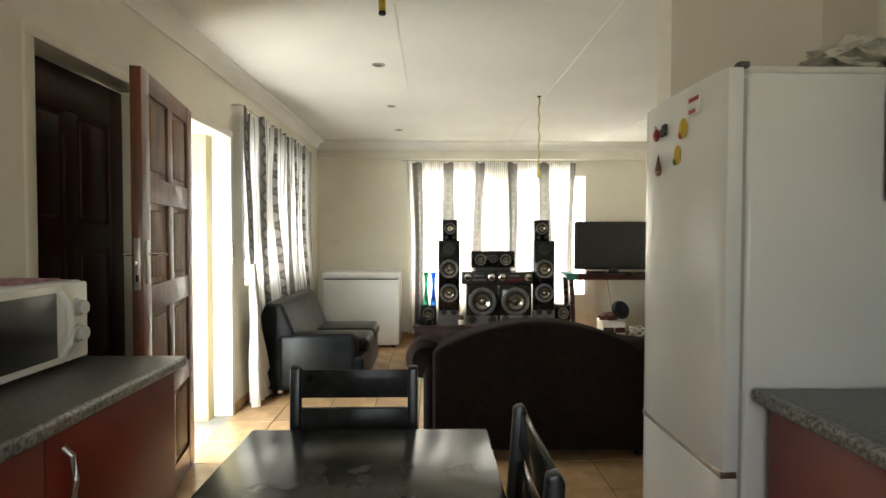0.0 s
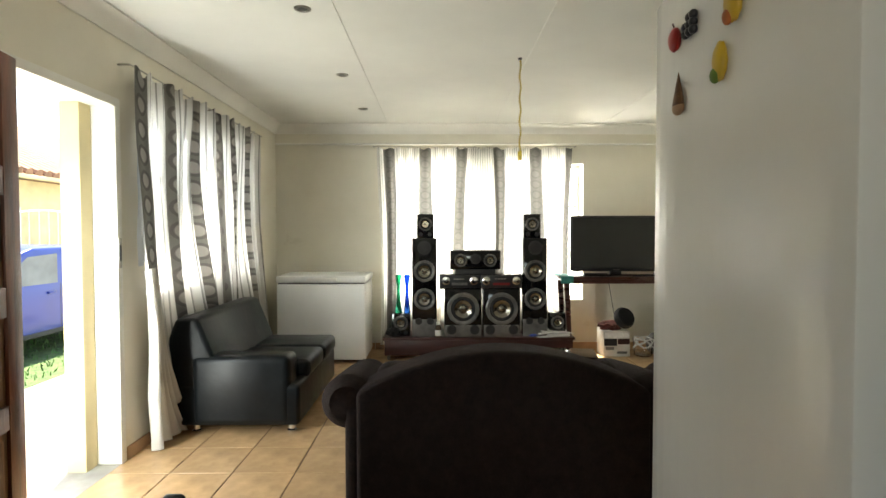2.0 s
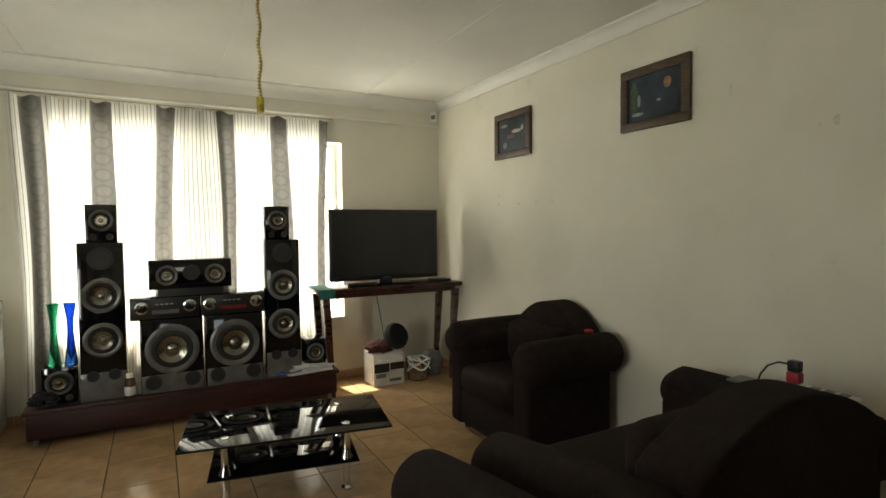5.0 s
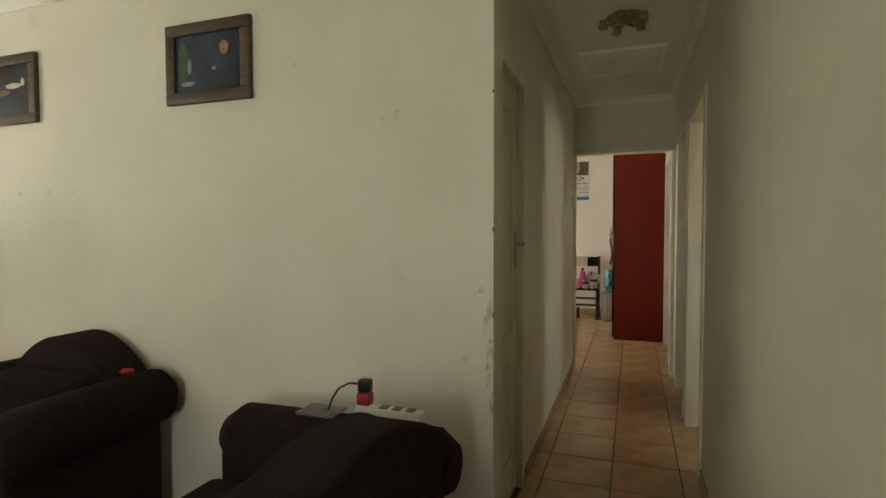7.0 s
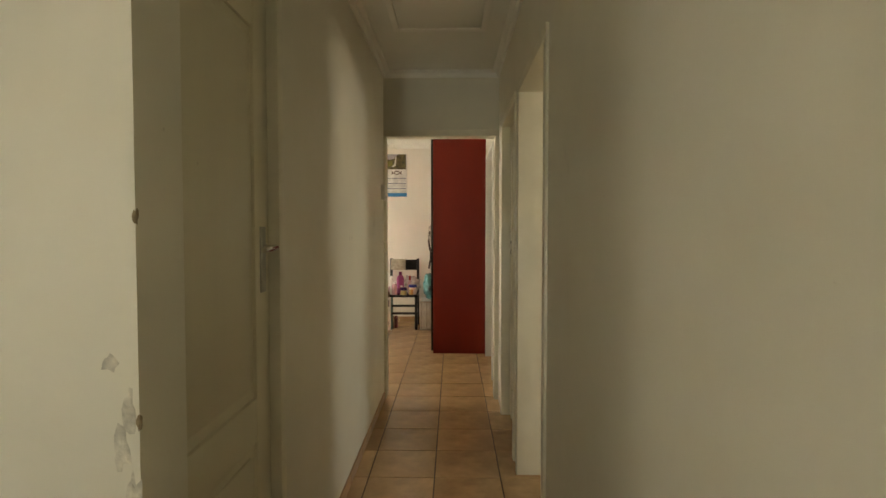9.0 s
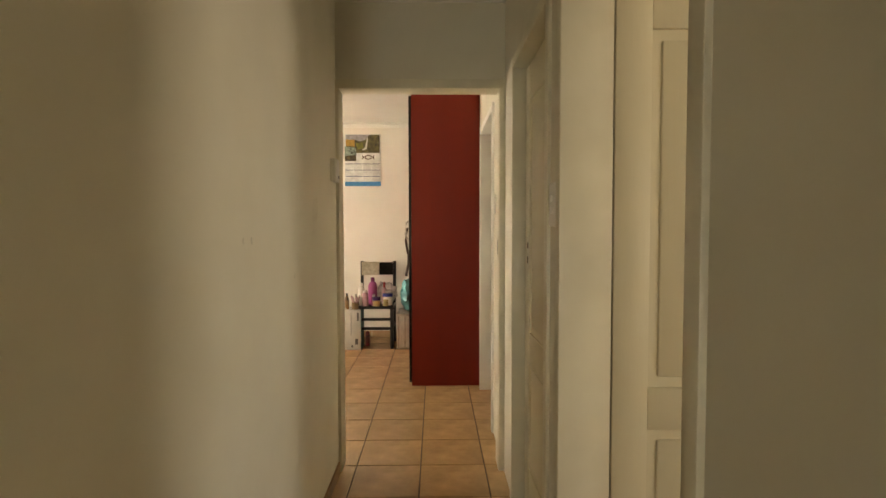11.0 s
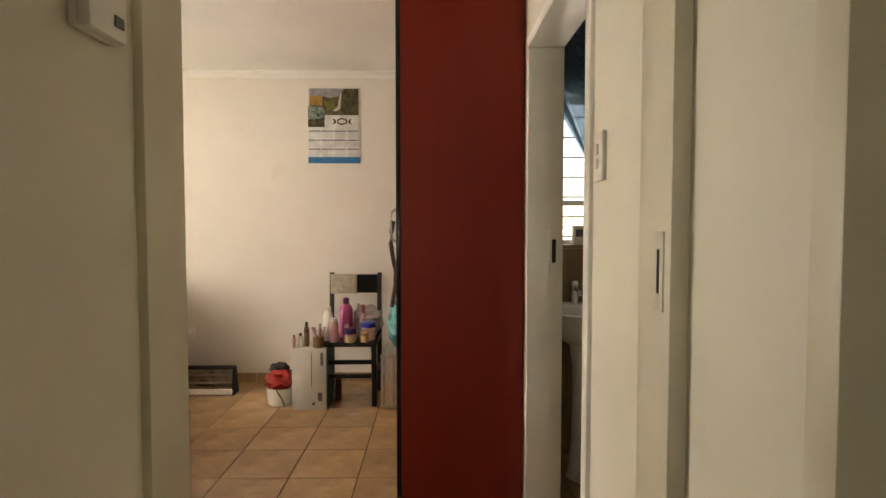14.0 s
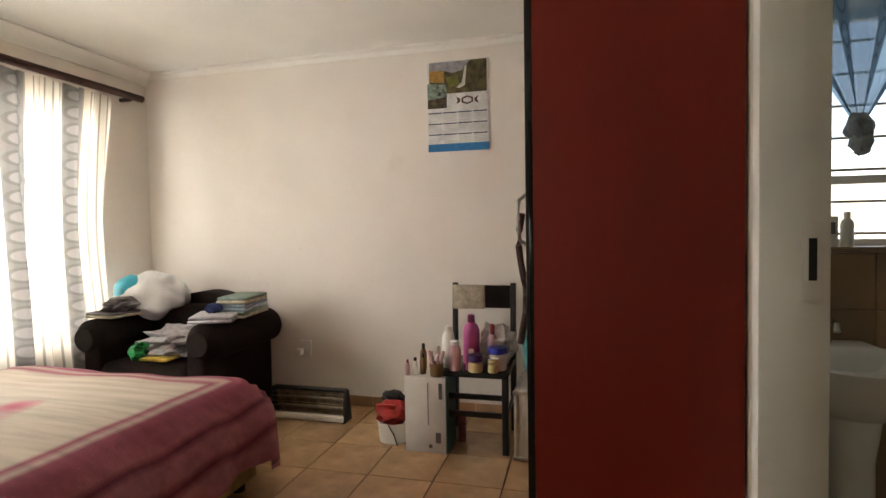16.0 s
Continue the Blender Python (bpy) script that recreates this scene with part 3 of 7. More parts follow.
def curtain(name, axis, c, lo, hi, ztop, zbot, material, label, folds=18, deep=0.03, fullness=1.5, sway=None, gather=None, nz=26, u0=0.0, hooks=0, sag=0.0, hem=None):
    """A hanging curtain. sway(s, h): shift along the wall; gather(s, h): depth factor; s, h run 0..1 across and down."""
    bm = bmesh.new()
    uv = bm.loops.layers.uv.new("cloth")
    nx = folds * 8
    grid, wid = [], hi - lo
    for j in range(nz + 1):
        h = j / nz
        row = []
        for i in range(nx + 1):
            s = i / nx
            a = lo + s * wid + (sway(s, h) if sway else 0.0)
            ph = s * folds * 2 * math.pi + 0.7 * math.sin(3.1 * h + 5 * s) + 1.2 * noise.noise(Vector((s * 5, h * 1.5, c)))
            d = deep * (0.55 + 0.45 * h) * math.sin(ph) * (gather(s, h) if gather else 1.0) + 0.012 * noise.noise(Vector((s * 14, h * 4, 7 + c)))
            low = zbot if hem is None else hem(s)
            z = ztop + (low - ztop) * h - (sag * math.sin(math.pi * s * hooks) ** 2 * (1 - h) ** 4 if hooks else 0.0) + (0.012 * math.sin(ph) if j == 0 else 0) + (0.02 * noise.noise(Vector((s * 9, 0, c))) if j == nz else 0)
            row.append(bm.verts.new((a, c + d, z) if axis == 'x' else (c + d, a, z)))
        grid.append(row)
    for j in range(nz):
        for i in range(nx):
            f = bm.faces.new((grid[j][i], grid[j][i + 1], grid[j + 1][i + 1], grid[j + 1][i]))
            for lp, (ii, jj) in zip(f.loops, ((i, j), (i + 1, j), (i + 1, j + 1), (i, j + 1))):
                lp[uv].uv = (u0 + ii / nx * wid * fullness, (1 - jj / nz) * (ztop - zbot))
            f.smooth = True
    ob = new(name, bpy.data.meshes.new(name))
    bm.to_mesh(ob.data)
    bm.free()
    ob.data.materials.append(material)
    return tagged(ob, label, "curtain", "", "thing")


curtain("curtain", 'x', YN - 0.085, -0.21, 1.95, 2.255, 0.07, M_CURT, "grey and white banded curtain with fine stripes over the wide window", folds=20, deep=0.030, fullness=1.0,
        sway=lambda s, h: 0.035 * h * math.sin(9 * s + 1) + 0.03 * math.sin(math.pi * h) * math.sin(23 * s + 2 * h), u0=0.335, hooks=10, sag=0.012)


def west_sway(s, h):
    # the cloth is dragged away from the doorway towards the floor
    drag = 0.36 * max(0.0, (h - 0.2) / 0.8) ** 1.5 * (1 - 0.45 * s)
    loose = min(1.0, 6 * s * (1 - s) + 0.1)
    wave = 0.075 * math.sin(12 * s + 4.2 * h) * min(1.0, 2.2 * h) + 0.04 * math.sin(29 * s + 3.5 * h + 1) * min(1.0, 1.5 * h)
    return drag + loose * wave - 0.05 * math.sin(math.pi * h) * s


curtain("curtain", 'y', XW + 0.085, 3.82, 5.97, 2.275, 0.06, M_CURTW, "sheer grey and white ring-banded curtain dragged onto the floor", folds=17, deep=0.042, fullness=1.0,
        sway=west_sway, gather=lambda s, h: min(1.0, max(0.12, (s - 0.05) / 0.12)), u0=0.0, nz=34, hooks=12, sag=0.035)
for lo, hi, tie, lean in ((3.92, 4.98, 1.12, 1), (5.90, 4.90, 1.18, -1)):
    curtain("net_curtain", 'y', XW + 0.03, lo, hi, 2.22, 1.2, M_NET, "pale sheer net curtain drawn aside behind the banded curtain", folds=8, deep=0.008, fullness=1.0,
            hem=lambda s, tie=tie: tie + 0.66 * s ** 1.5, sway=lambda s, h, lean=lean: -0.10 * lean * h * s)
curtain("curtain_overlap", 'x', YN - 0.045, 0.80, 1.14, 2.25, 0.75, M_CURT, "second narrow striped curtain panel hanging behind the first", folds=6, deep=0.012, fullness=0.6, u0=0.16)
curtain("curtain_lining", 'y', XW + 0.11, 3.87, 4.02, 1.10, 0.012, M_LINING, "white curtain lining spilling onto the floor", folds=5, deep=0.05, fullness=1.0,
        sway=lambda s, h: 0.06 * h - s * 0.12 * (1 - h) ** 1.5 + s * (0.30 * h ** 2.2 + 0.03 * math.sin(6 * h)) + 0.025 * math.sin(5 * h + 3 * s), hem=lambda s: 0.012 + 0.025 * math.sin(9 * s) ** 2)
for axis, c, lo, hi in (('x', YN - 0.07, -0.25, 2.0), ('y', XW + 0.07, 3.80, 6.05)):
    bm = bmesh.new()
    pts = [(lo + (hi - lo) * k / 12, 2.272 - 0.008 * math.sin(math.pi * k / 12)) for k in range(13)]
    tube(bm, [(a, c, z) if axis == 'x' else (c, a, z) for a, z in pts], 0.004, 6)
    for a in (lo, (lo + hi) / 2, hi):
        if axis == 'x':
            cyl(bm, (a, YN, 2.272), (a, c, 2.272), 0.006, n=6)
        else:
            cyl(bm, (XW, a, 2.272), (c, a, 2.272), 0.006, n=6)
    solid("curtain_wire", bm, M_STEEL, "thin curtain wire strung on hooks above a window", "curtain rail")

# ---- sofas ----


def camel_sofa(name, label, at, w, seats, peak=0.90, side=0.64, depth=0.86, roll_z=0.593, fall=0.0, fall_far=None):
    """A rolled-arm sofa with a humped back. Local: x along its width from 0 to w, back at y = 0, facing +y."""
    s = thing(name, label, "sofa" if seats > 1 else "armchair", at, "dark lounge suite")
    arm = 0.20
    # humped back, swelling and leaning backwards
    prof = []
    n = 28
    for k in range(n + 1):
        x = 0.13 + (w - 0.26) * k / n
        u = 2 * k / n - 1
        prof.append((x, side - 0.02 + (peak - side) * math.cos(u * math.pi / 2) ** 0.8))
    prof += [(w - 0.13, 0.06), (0.13, 0.06)]
    part("backrest", prism(bmesh.new(), prof, 0.02, 0.22, 'y', 0.07, 5), M_FABRIC, s, smooth=50)
    part("seat_base", bx(arm * 0.7, w - arm * 0.7, 0.05, depth - 0.03, 0.05, 0.30, bev=0.04, seg=3), M_FABRIC, s, smooth=50)
    cw = (w - 2 * arm + 0.04) / seats
    for k in range(seats):
        x0 = arm - 0.02 + k * cw
        part("seat_cushion", bx(x0 + 0.004, x0 + cw - 0.004, 0.18, depth, 0.28, 0.45, bev=0.06, seg=4), M_FABRIC, s, smooth=60)
        part("back_cushion", bx(x0 + 0.01, x0 + cw - 0.01, 0.17, 0.34, 0.42, side + 0.06, bev=0.07, seg=4), M_FABRIC, s, smooth=60)
    for x0, sg in ((0.0, -1), (w - arm, 1)):
        bm = bmesh.new()
        cx = x0 + arm / 2 + sg * 0.015
        drop = fall if sg < 0 or fall_far is None else fall_far
        inset = 0.075 if fall else 0.05
        lo, hi = (x0 + inset, x0 + arm - 0.015) if sg < 0 else (x0 + 0.015, x0 + arm - inset)
        prism_side = [(0.05, 0.05), (depth - 0.02, 0.05), (depth - 0.02, roll_z - drop - 0.015), (0.05, roll_z - 0.015)]
        prism(bm, prism_side, lo, hi, 'x', 0.03, 3)
        # rolled top: a swelling scroll that sinks towards the front
        rings, ns, nr = [], 14, 24
        back_end = 0.06 if seats > 1 else 0.0
        for k in range(ns + 1):
            q = k / ns
            end = min(1.0, q / 0.09, (1 - q) / 0.09)
            r = 0.118 * (0.62 + 0.38 * math.sqrt(max(0.0, 1 - (1 - end) ** 2))) * (1 + 0.04 * math.sin(math.pi * q))
            y, z = back_end + (depth - back_end) * q, roll_z - drop * q
            rings.append([bm.verts.new((cx + r * math.cos(2 * math.pi * i / nr), y, z + r * math.sin(2 * math.pi * i / nr))) for i in range(nr)])
        for k in range(ns):
            for i in range(nr):
                bm.faces.new((rings[k][i], rings[k][(i + 1) % nr], rings[k + 1][(i + 1) % nr], rings[k + 1][i]))
        bm.faces.new(rings[0])
        bm.faces.new(rings[-1])
        part("armrest", bm, M_FABRIC, s, smooth=50)
    for x in (0.12, w - 0.12):
        for y in (0.12, depth - 0.12):
            part("foot", cyl(bmesh.new(), (x, y, 0), (x, y, 0.06), 0.025, 0.032, 12), M_BLACKM, s)
    return s


camel_sofa("camelback_sofa", "dark brown fabric two-seater sofa with a humped back and rolled arms", pose(-0.012, 2.92, 0), 1.50, 2, peak=0.842, side=0.665, fall=0.11)
camel_sofa("armchair", "dark brown fabric armchair with rolled arms, back to the passage", pose(1.68, 2.99, 0), 1.235, 1, peak=0.86, side=0.70, roll_z=0.555, depth=0.90, fall=0.12, fall_far=0.0)
camel_sofa("armchair", "dark brown fabric armchair with rolled arms against the wall", pose(3.045, 4.37, 0, 0, 0, 90), 0.94, 1, peak=0.88, side=0.66, depth=0.70)


def leather_sofa():
    """Low leather sofa with one arm. Back to the west wall."""
    s = thing("leather_sofa", "worn black leather two-seater sofa with one low arm and chrome feet", "sofa")
    x0, x1, y0, y1 = -1.24, -0.44, 4.16, 5.36
    part("seat_base", bx(x0 + 0.02, x1, y0 + 0.01, y1, 0.06, 0.33, bev=0.03, seg=3), M_LEATH, s, smooth=50)
    for k in range(2):
        a = y0 + 0.23 + k * (y1 - y0 - 0.23) / 2
        b = a + (y1 - y0 - 0.23) / 2
        bm = bx(x0 + 0.2, x1 + 0.015, a + 0.004, b - 0.004, 0.31, 0.44, bev=0.045, seg=4)
        part("seat_cushion", bm, M_LEATH, s, smooth=60)
    prof = [(x0 - 0.06, 0.07), (x0 + 0.16, 0.07), (x0 + 0.28, 0.42), (x0 + 0.14, 0.765), (x0 - 0.0, 0.765), (x0 - 0.07, 0.6)]
    part("backrest", prism(bmesh.new(), prof, y0 + 0.02, y1, 'y', 0.03, 3), M_LEATH, s, smooth=50)
    bm = bx(x0 + 0.10, x1 - 0.06, y0, y0 + 0.22, 0.06, 0.52, bev=0.05, seg=4)
    part("armrest", bm, M_LEATH, s, smooth=60)
    for x in (x0 + 0.1, x1 - 0.07):
        for y in (y0 + 0.09, y1 - 0.09):
            f = bmesh.new()
            lathe(f, [(0.026, 0.0), (0.03, 0.006), (0.03, 0.014), (0.022, 0.02), (0.022, 0.062)], Matrix.Translation((x, y, 0)), 16)
            part("foot", f, M_CHROME, s)
    return s


leather_sofa()

# ---- chest freezer ----


def chest_freezer():
    f = thing("chest_freezer", "white chest freezer with a flat lid standing in the corner", "freezer")
    x0, x1, y0, y1 = -1.16, -0.27, 6.08, 6.66
    part("body", bx(x0, x1, y0, y1, 0.03, 0.80, bev=0.015, seg=3), M_WHITE, f)
    part("lid", bx(x0 - 0.006, x1 + 0.006, y0 - 0.012, y1, 0.815, 0.885, bev=0.014, seg=3), M_WHITE, f)
    part("seal", bx(x0 + 0.012, x1 - 0.012, y0 + 0.01, y1 - 0.01, 0.80, 0.815), M_RING, f)
    part("handle", bx(-0.85, -0.55, y0 - 0.03, y0 - 0.011, 0.838, 0.868, bev=0.007), M_WPLAST, f)
    for x in (x0 + 0.07, x1 - 0.07):
        for y in (y0 + 0.06, y1 - 0.06):
            part("foot", cyl(bmesh.new(), (x, y, 0), (x, y, 0.032), 0.025), M_BLACKM, f)


chest_freezer()

# ---- wardrobe ----


def wardrobe():
    w = thing("wardrobe", "tall dark red laminate wardrobe with black door edges", "wardrobe")
    x0, x1, y0, y1, h = 7.886, 9.30, 2.106, 2.66, 2.455
    part("side_panel", bx(x0, x0 + 0.018, y0, y1, 0.0, h - 0.05, bev=0.002), M_WARD, w)
    part("side_panel", bx(x1 - 0.018, x1, y0, y1, 0.0, h - 0.05, bev=0.002), M_WARD, w)
    part("carcass", bx(x0 + 0.018, x1 - 0.018, y0, y1 - 0.02, 0.03, h - 0.05), M_BLACKM, w)
    prof = [(y0, h - 0.05)] + [(y0 + 0.045 - 0.045 * math.cos(a * math.pi / 12), h - 0.045 + 0.045 * math.sin(a * math.pi / 12)) for a in range(7)] + [(y1 - 0.005, h), (y1, h - 0.004), (y1, h - 0.05)]
    part("top", prism(bmesh.new(), prof, x0 - 0.002, x1 + 0.002, 'x', 0.004), M_WARD, w)
    part("black_edge", bx(x0 + 0.001, x0 + 0.02, y1, y1 + 0.022, 0.03, h - 0.09, bev=0.003), M_GLOSSB, w, "black door edge strip")
    for k in range(3):
        a = x0 + 0.004 + (x1 - x0 - 0.008) * k / 3
        b = x0 + 0.004 + (x1 - x0 - 0.008) * (k + 1) / 3
        d = part("door", bx(a + 0.02 * (k == 0), b - 0.003, y1, y1 + 0.02, 0.04, h - 0.09, bev=0.003), M_WARD, w)
        hx = a + 0.05
        tube_bm = tube(bmesh.new(), [(hx, y1 + 0.02, 1.20), (hx, y1 + 0.045, 1.22), (hx, y1 + 0.05, 1.28), (hx, y1 + 0.045, 1.34), (hx, y1 + 0.02, 1.36)], 0.006)
        part("handle", tube_bm, M_STEEL, d)


wardrobe()

# ---- kitchen: fridge, counters, table ----


def fridge():
    f = thing("fridge_freezer", "tall white fridge freezer with fruit magnets on its upper door", "fridge")
    x0, x1, y0, y1, h = 0.965, 1.55, 1.345, 1.905, 1.80
    part("body", bx(x0 + 0.03, x1, y0 + 0.004, y1, 0.03, h - 0.012, bev=0.012, seg=3), M_WHITE, f)
    part("top_cap", bx(x0 + 0.025, x1, y0, y1 + 0.002, h - 0.02, h, bev=0.006), M_WPLAST, f)
    part("gasket", bx(x0 + 0.012, x0 + 0.032, y0 + 0.014, y1 - 0.01, 0.06, h - 0.03), mat("pale_gasket", (0.42, 0.41, 0.38), 0.7), f)

    def curved(z0, z1):
        prof = []
        for k in range(15):
            u = k / 14
            prof.append((x0 - 0.045 + 0.009 * (2 * u - 1) ** 4 + 0.006 * (2 * u - 1) ** 2, y0 + (y1 - y0) * u))
        prof += [(x0 + 0.014, y1), (x0 + 0.014, y0)]
        return prism(bmesh.new(), prof, z0, z1, 'z', 0.004, 2)
    up = part("upper_door", curved(0.655, h - 0.004), M_WHITE, f)
    part("lower_door", curved(0.05, 0.635), M_WHITE, f)
    part("door_gap_trim", bx(x0 - 0.035, x0 + 0.012, y0 + 0.004, y1 - 0.004, 0.633, 0.657, bev=0.003), M_STEEL, f, "grey metal trim between the doors")
    part("hinge", bx(x0 + 0.0, x0 + 0.03, y0 + 0.0, y0 + 0.03, h - 0.005, h + 0.012, bev=0.003), M_RING, f)
    for x in (x0 + 0.08, x1 - 0.06):
        for y in (y0 + 0.06, y1 - 0.06):
            part("foot", cyl(bmesh.new(), (x, y, 0), (x, y, 0.034), 0.02, n=12), M_BLACKM, f)


fridge()


def cabinet(x0, x1, y0, y1, face, label, hinge_far=True):
    c = thing("base_cabinet", label, "cabinet", group="red kitchen cabinets")
    part("carcass", bx(min(x0, x1), max(x0, x1), y0, y1, 0.10, 0.865), M_REDCAB, c)
    s = 1 if face > (x0 + x1) / 2 else -1
    a, b = sorted((face, face + s * 0.018))
    d = part("door", bx(a, b, y0 + 0.003, y1 - 0.003, 0.13, 0.855, bev=0.003), M_REDCAB, c)
    hy = y0 + 0.06 if hinge_far else y1 - 0.06
    xx = face + s * 0.018
    part("handle", tube(bmesh.new(), [(xx, hy, 0.65), (xx + s * 0.022, hy, 0.67), (xx + s * 0.03, hy, 0.73), (xx + s * 0.022, hy, 0.79), (xx, hy, 0.81)], 0.007), M_STEEL, d, "bowed metal handle")
    part("plinth", bx(min(x0, x1) + 0.02, max(x0, x1) - 0.05 * (s > 0) - 0.0, y0, y1, 0.0, 0.10), M_BLACKM, c)


for k in range(4):
    cabinet(XW + 0.01, -0.80, 1.11 - 0.62 * (k - 0), 1.73 - 0.62 * k, -0.80, "dark red laminate kitchen base cabinet under the worktop")
for k in range(3):
    cabinet(1.06, 1.65, 0.72 - 0.6 * k, 1.31 - 0.6 * k, 1.06, "dark red laminate kitchen base cabinet beside the fridge")
t = thing("worktop", "dark speckled laminate worktop with a rounded front edge", "worktop")
part("slab", bx(XW + 0.005, -0.775, -1.55, 1.76, 0.868, 0.90, bev=0.004), M_GRAN, t)
part("front_edge", bx(-0.778, -0.752, -1.55, 1.762, 0.864, 0.902, bev=0.011, seg=3), M_GRANE, t)
t = thing("worktop", "dark speckled laminate worktop beside the fridge", "worktop")
part("slab", bx(1.03, 1.655, -1.55, 1.325, 0.868, 0.90, bev=0.004), M_GRAN, t)
part("front_edge", bx(1.0, 1.033, -1.55, 1.327, 0.864, 0.902, bev=0.011, seg=3), M_GRANE, t)


def dining_table():
    t = thing("dining_table", "small black marbled dining table", "table")
    x0, x1, y0, y1 = -0.42, 0.275, 0.50, 1.44
    part("tabletop", bx(x0, x1, y0, y1, 0.725, 0.752, bev=0.006, seg=2), M_BLACKW, t)
    part("apron", bx(x0 + 0.05, x1 - 0.05, y0 + 0.05, y1 - 0.05, 0.65, 0.727), M_BLACKM, t)
    for x in (x0 + 0.06, x1 - 0.06):
        for y in (y0 + 0.06, y1 - 0.06):
            part("leg", bx(x - 0.025, x + 0.025, y - 0.025, y + 0.025, 0, 0.70, bev=0.005), M_BLACKM, t)


dining_table()


def dining_chair(label, at):
    """Local: width along x centred, back at y = 0, facing -y."""
    c = thing("dining_chair", label, "chair", at, "chairs round the dining table")
    w = 0.185
    for sx in (-1, 1):
        bm = prism(bmesh.new(), [(-0.02, 0), (0.02, 0), (0.022, 0.45), (0.045, 0.895), (0.035, 0.912), (0.012, 0.905), (-0.02, 0.45)], sx * w - 0.016, sx * w + 0.016, 'x', 0.006)
        part("back_post", bm, M_BLACKP, c)
        part("leg", bx(sx * w - 0.018, sx * w + 0.018, -0.40, -0.364, 0, 0.43, bev=0.004), M_BLACKP, c)
        part("stretcher", bx(sx * w - 0.008, sx * w + 0.008, -0.37, -0.02, 0.20, 0.225, bev=0.002), M_BLACKP, c)
    part("seat", bx(-w - 0.015, w + 0.015, -0.41, -0.012, 0.43, 0.468, bev=0.012, seg=3), M_BLACKW, c)
    bm = bmesh.new()
    prism(bm, [(0.022, 0.808), (0.038, 0.808), (0.045, 0.893), (0.028, 0.898)], -w + 0.012, w - 0.012, 'x', 0.004)
    part("top_rail", bm, M_BLACKW, c)
    part("lower_rail", prism(bmesh.new(), [(0.006, 0.60), (0.022, 0.60), (0.037, 0.776), (0.020, 0.776)], -w + 0.012, w - 0.012, 'x', 0.004), M_BLACKW, c)


dining_chair("black wooden dining chair with two back rails at the table end", pose(-0.135, 1.535, 0))
dining_chair("black wooden dining chair pushed in along the table side", pose(0.30, 0.985, 0, 0, 0, -90))

# ---- living room: console, sound system, television ----
FY = 6.19     # front of the console


def console():
    c = thing("tv_console", "low dark maroon console board on short feet", "console")
    part("top", bx(-0.11, 1.88, FY - 0.01, 6.60, 0.205, 0.235, bev=0.005), M_MAROON, c)
    part("front_panel", bx(-0.09, 1.86, FY, FY + 0.02, 0.05, 0.205, bev=0.003), M_MAROON, c)
    part("body", bx(-0.09, 1.86, FY + 0.02, 6.58, 0.06, 0.205), M_MAROON, c)
    for x in (-0.05, 1.82):
        for y in (FY + 0.05, 6.5):
            part("foot", cyl(bmesh.new(), (x, y, 0), (x, y, 0.062), 0.016, n=10), M_STEEL, c)


console()


def driver(parent, x, y, z, r, name="speaker_cone", ring=True):
    """A round loudspeaker facing -y."""
    m = Matrix.Translation((x, y, z)) @ Matrix.Rotation(radians(90), 4, 'X')
    if ring:
        rg = part("speaker_ring", lathe(bmesh.new(), [(r * 0.76, 0.0), (r * 0.78, 0.012), (r * 0.90, 0.016), (r, 0.008), (r, 0.0)], m, 32), M_RING, parent)
        part("surround", lathe(bmesh.new(), [(r * 0.5, 0.0), (r * 0.56, 0.006), (r * 0.68, 0.013), (r * 0.76, 0.006), (r * 0.77, 0.0)], m, 32), M_BLACKM, rg)
        part("cone", lathe(bmesh.new(), [(r * 0.57, 0.008), (r * 0.54, r * 0.11 + 0.006), (r * 0.22, 0.0015), (r * 0.2, 0.008), (r * 0.12, 0.016), (0.0, 0.019)], m, 32), M_SILVER, rg, "brushed silver cone")
    else:
        part(name, lathe(bmesh.new(), [(r, 0.0), (r, 0.006), (r * 0.85, 0.008), (r * 0.8, 0.002), (0.0, 0.003)], m, 24), M_BLACKM, parent)


def tower(x0, x1, y, label):
    s = thing("tower_speaker", label, "loudspeaker", group="sound system")
    xm = (x0 + x1) / 2
    part("cabinet", bx(x0, x1, y + 0.003, y + 0.27, 0.235, 1.262, bev=0.006), M_GLOSSB, s)
    part("foot_panel", bx(x0 - 0.004, x1 + 0.004, y, y + 0.02, 0.237, 0.42, bev=0.004), M_RING, s)
    driver(s, xm, y + 0.003, 0.63, 0.112)
    driver(s, xm, y + 0.003, 0.92, 0.112)
    driver(s, xm, y + 0.003, 1.16, 0.075, "tweeter_dish", False)
    for dx in (-0.06, 0.06):
        driver(s, xm + dx, y, 0.40, 0.036, "port", False)
    return s


def satellite(x0, x1, y, z0, z1, label):
    s = thing("small_speaker", label, "loudspeaker", group="sound system")
    part("cabinet", bx(x0, x1, y, y + 0.15, z0, z1, bev=0.006), M_GLOSSB, s)
    h = z1 - z0
    driver(s, (x0 + x1) / 2, y, z0 + h * 0.58, (x1 - x0) * 0.40)
    for dx in (-0.045, 0.045):
        driver(s, (x0 + x1) / 2 + dx * (x1 - x0) / 0.17, y, z0 + h * 0.15, 0.022, "port", False)


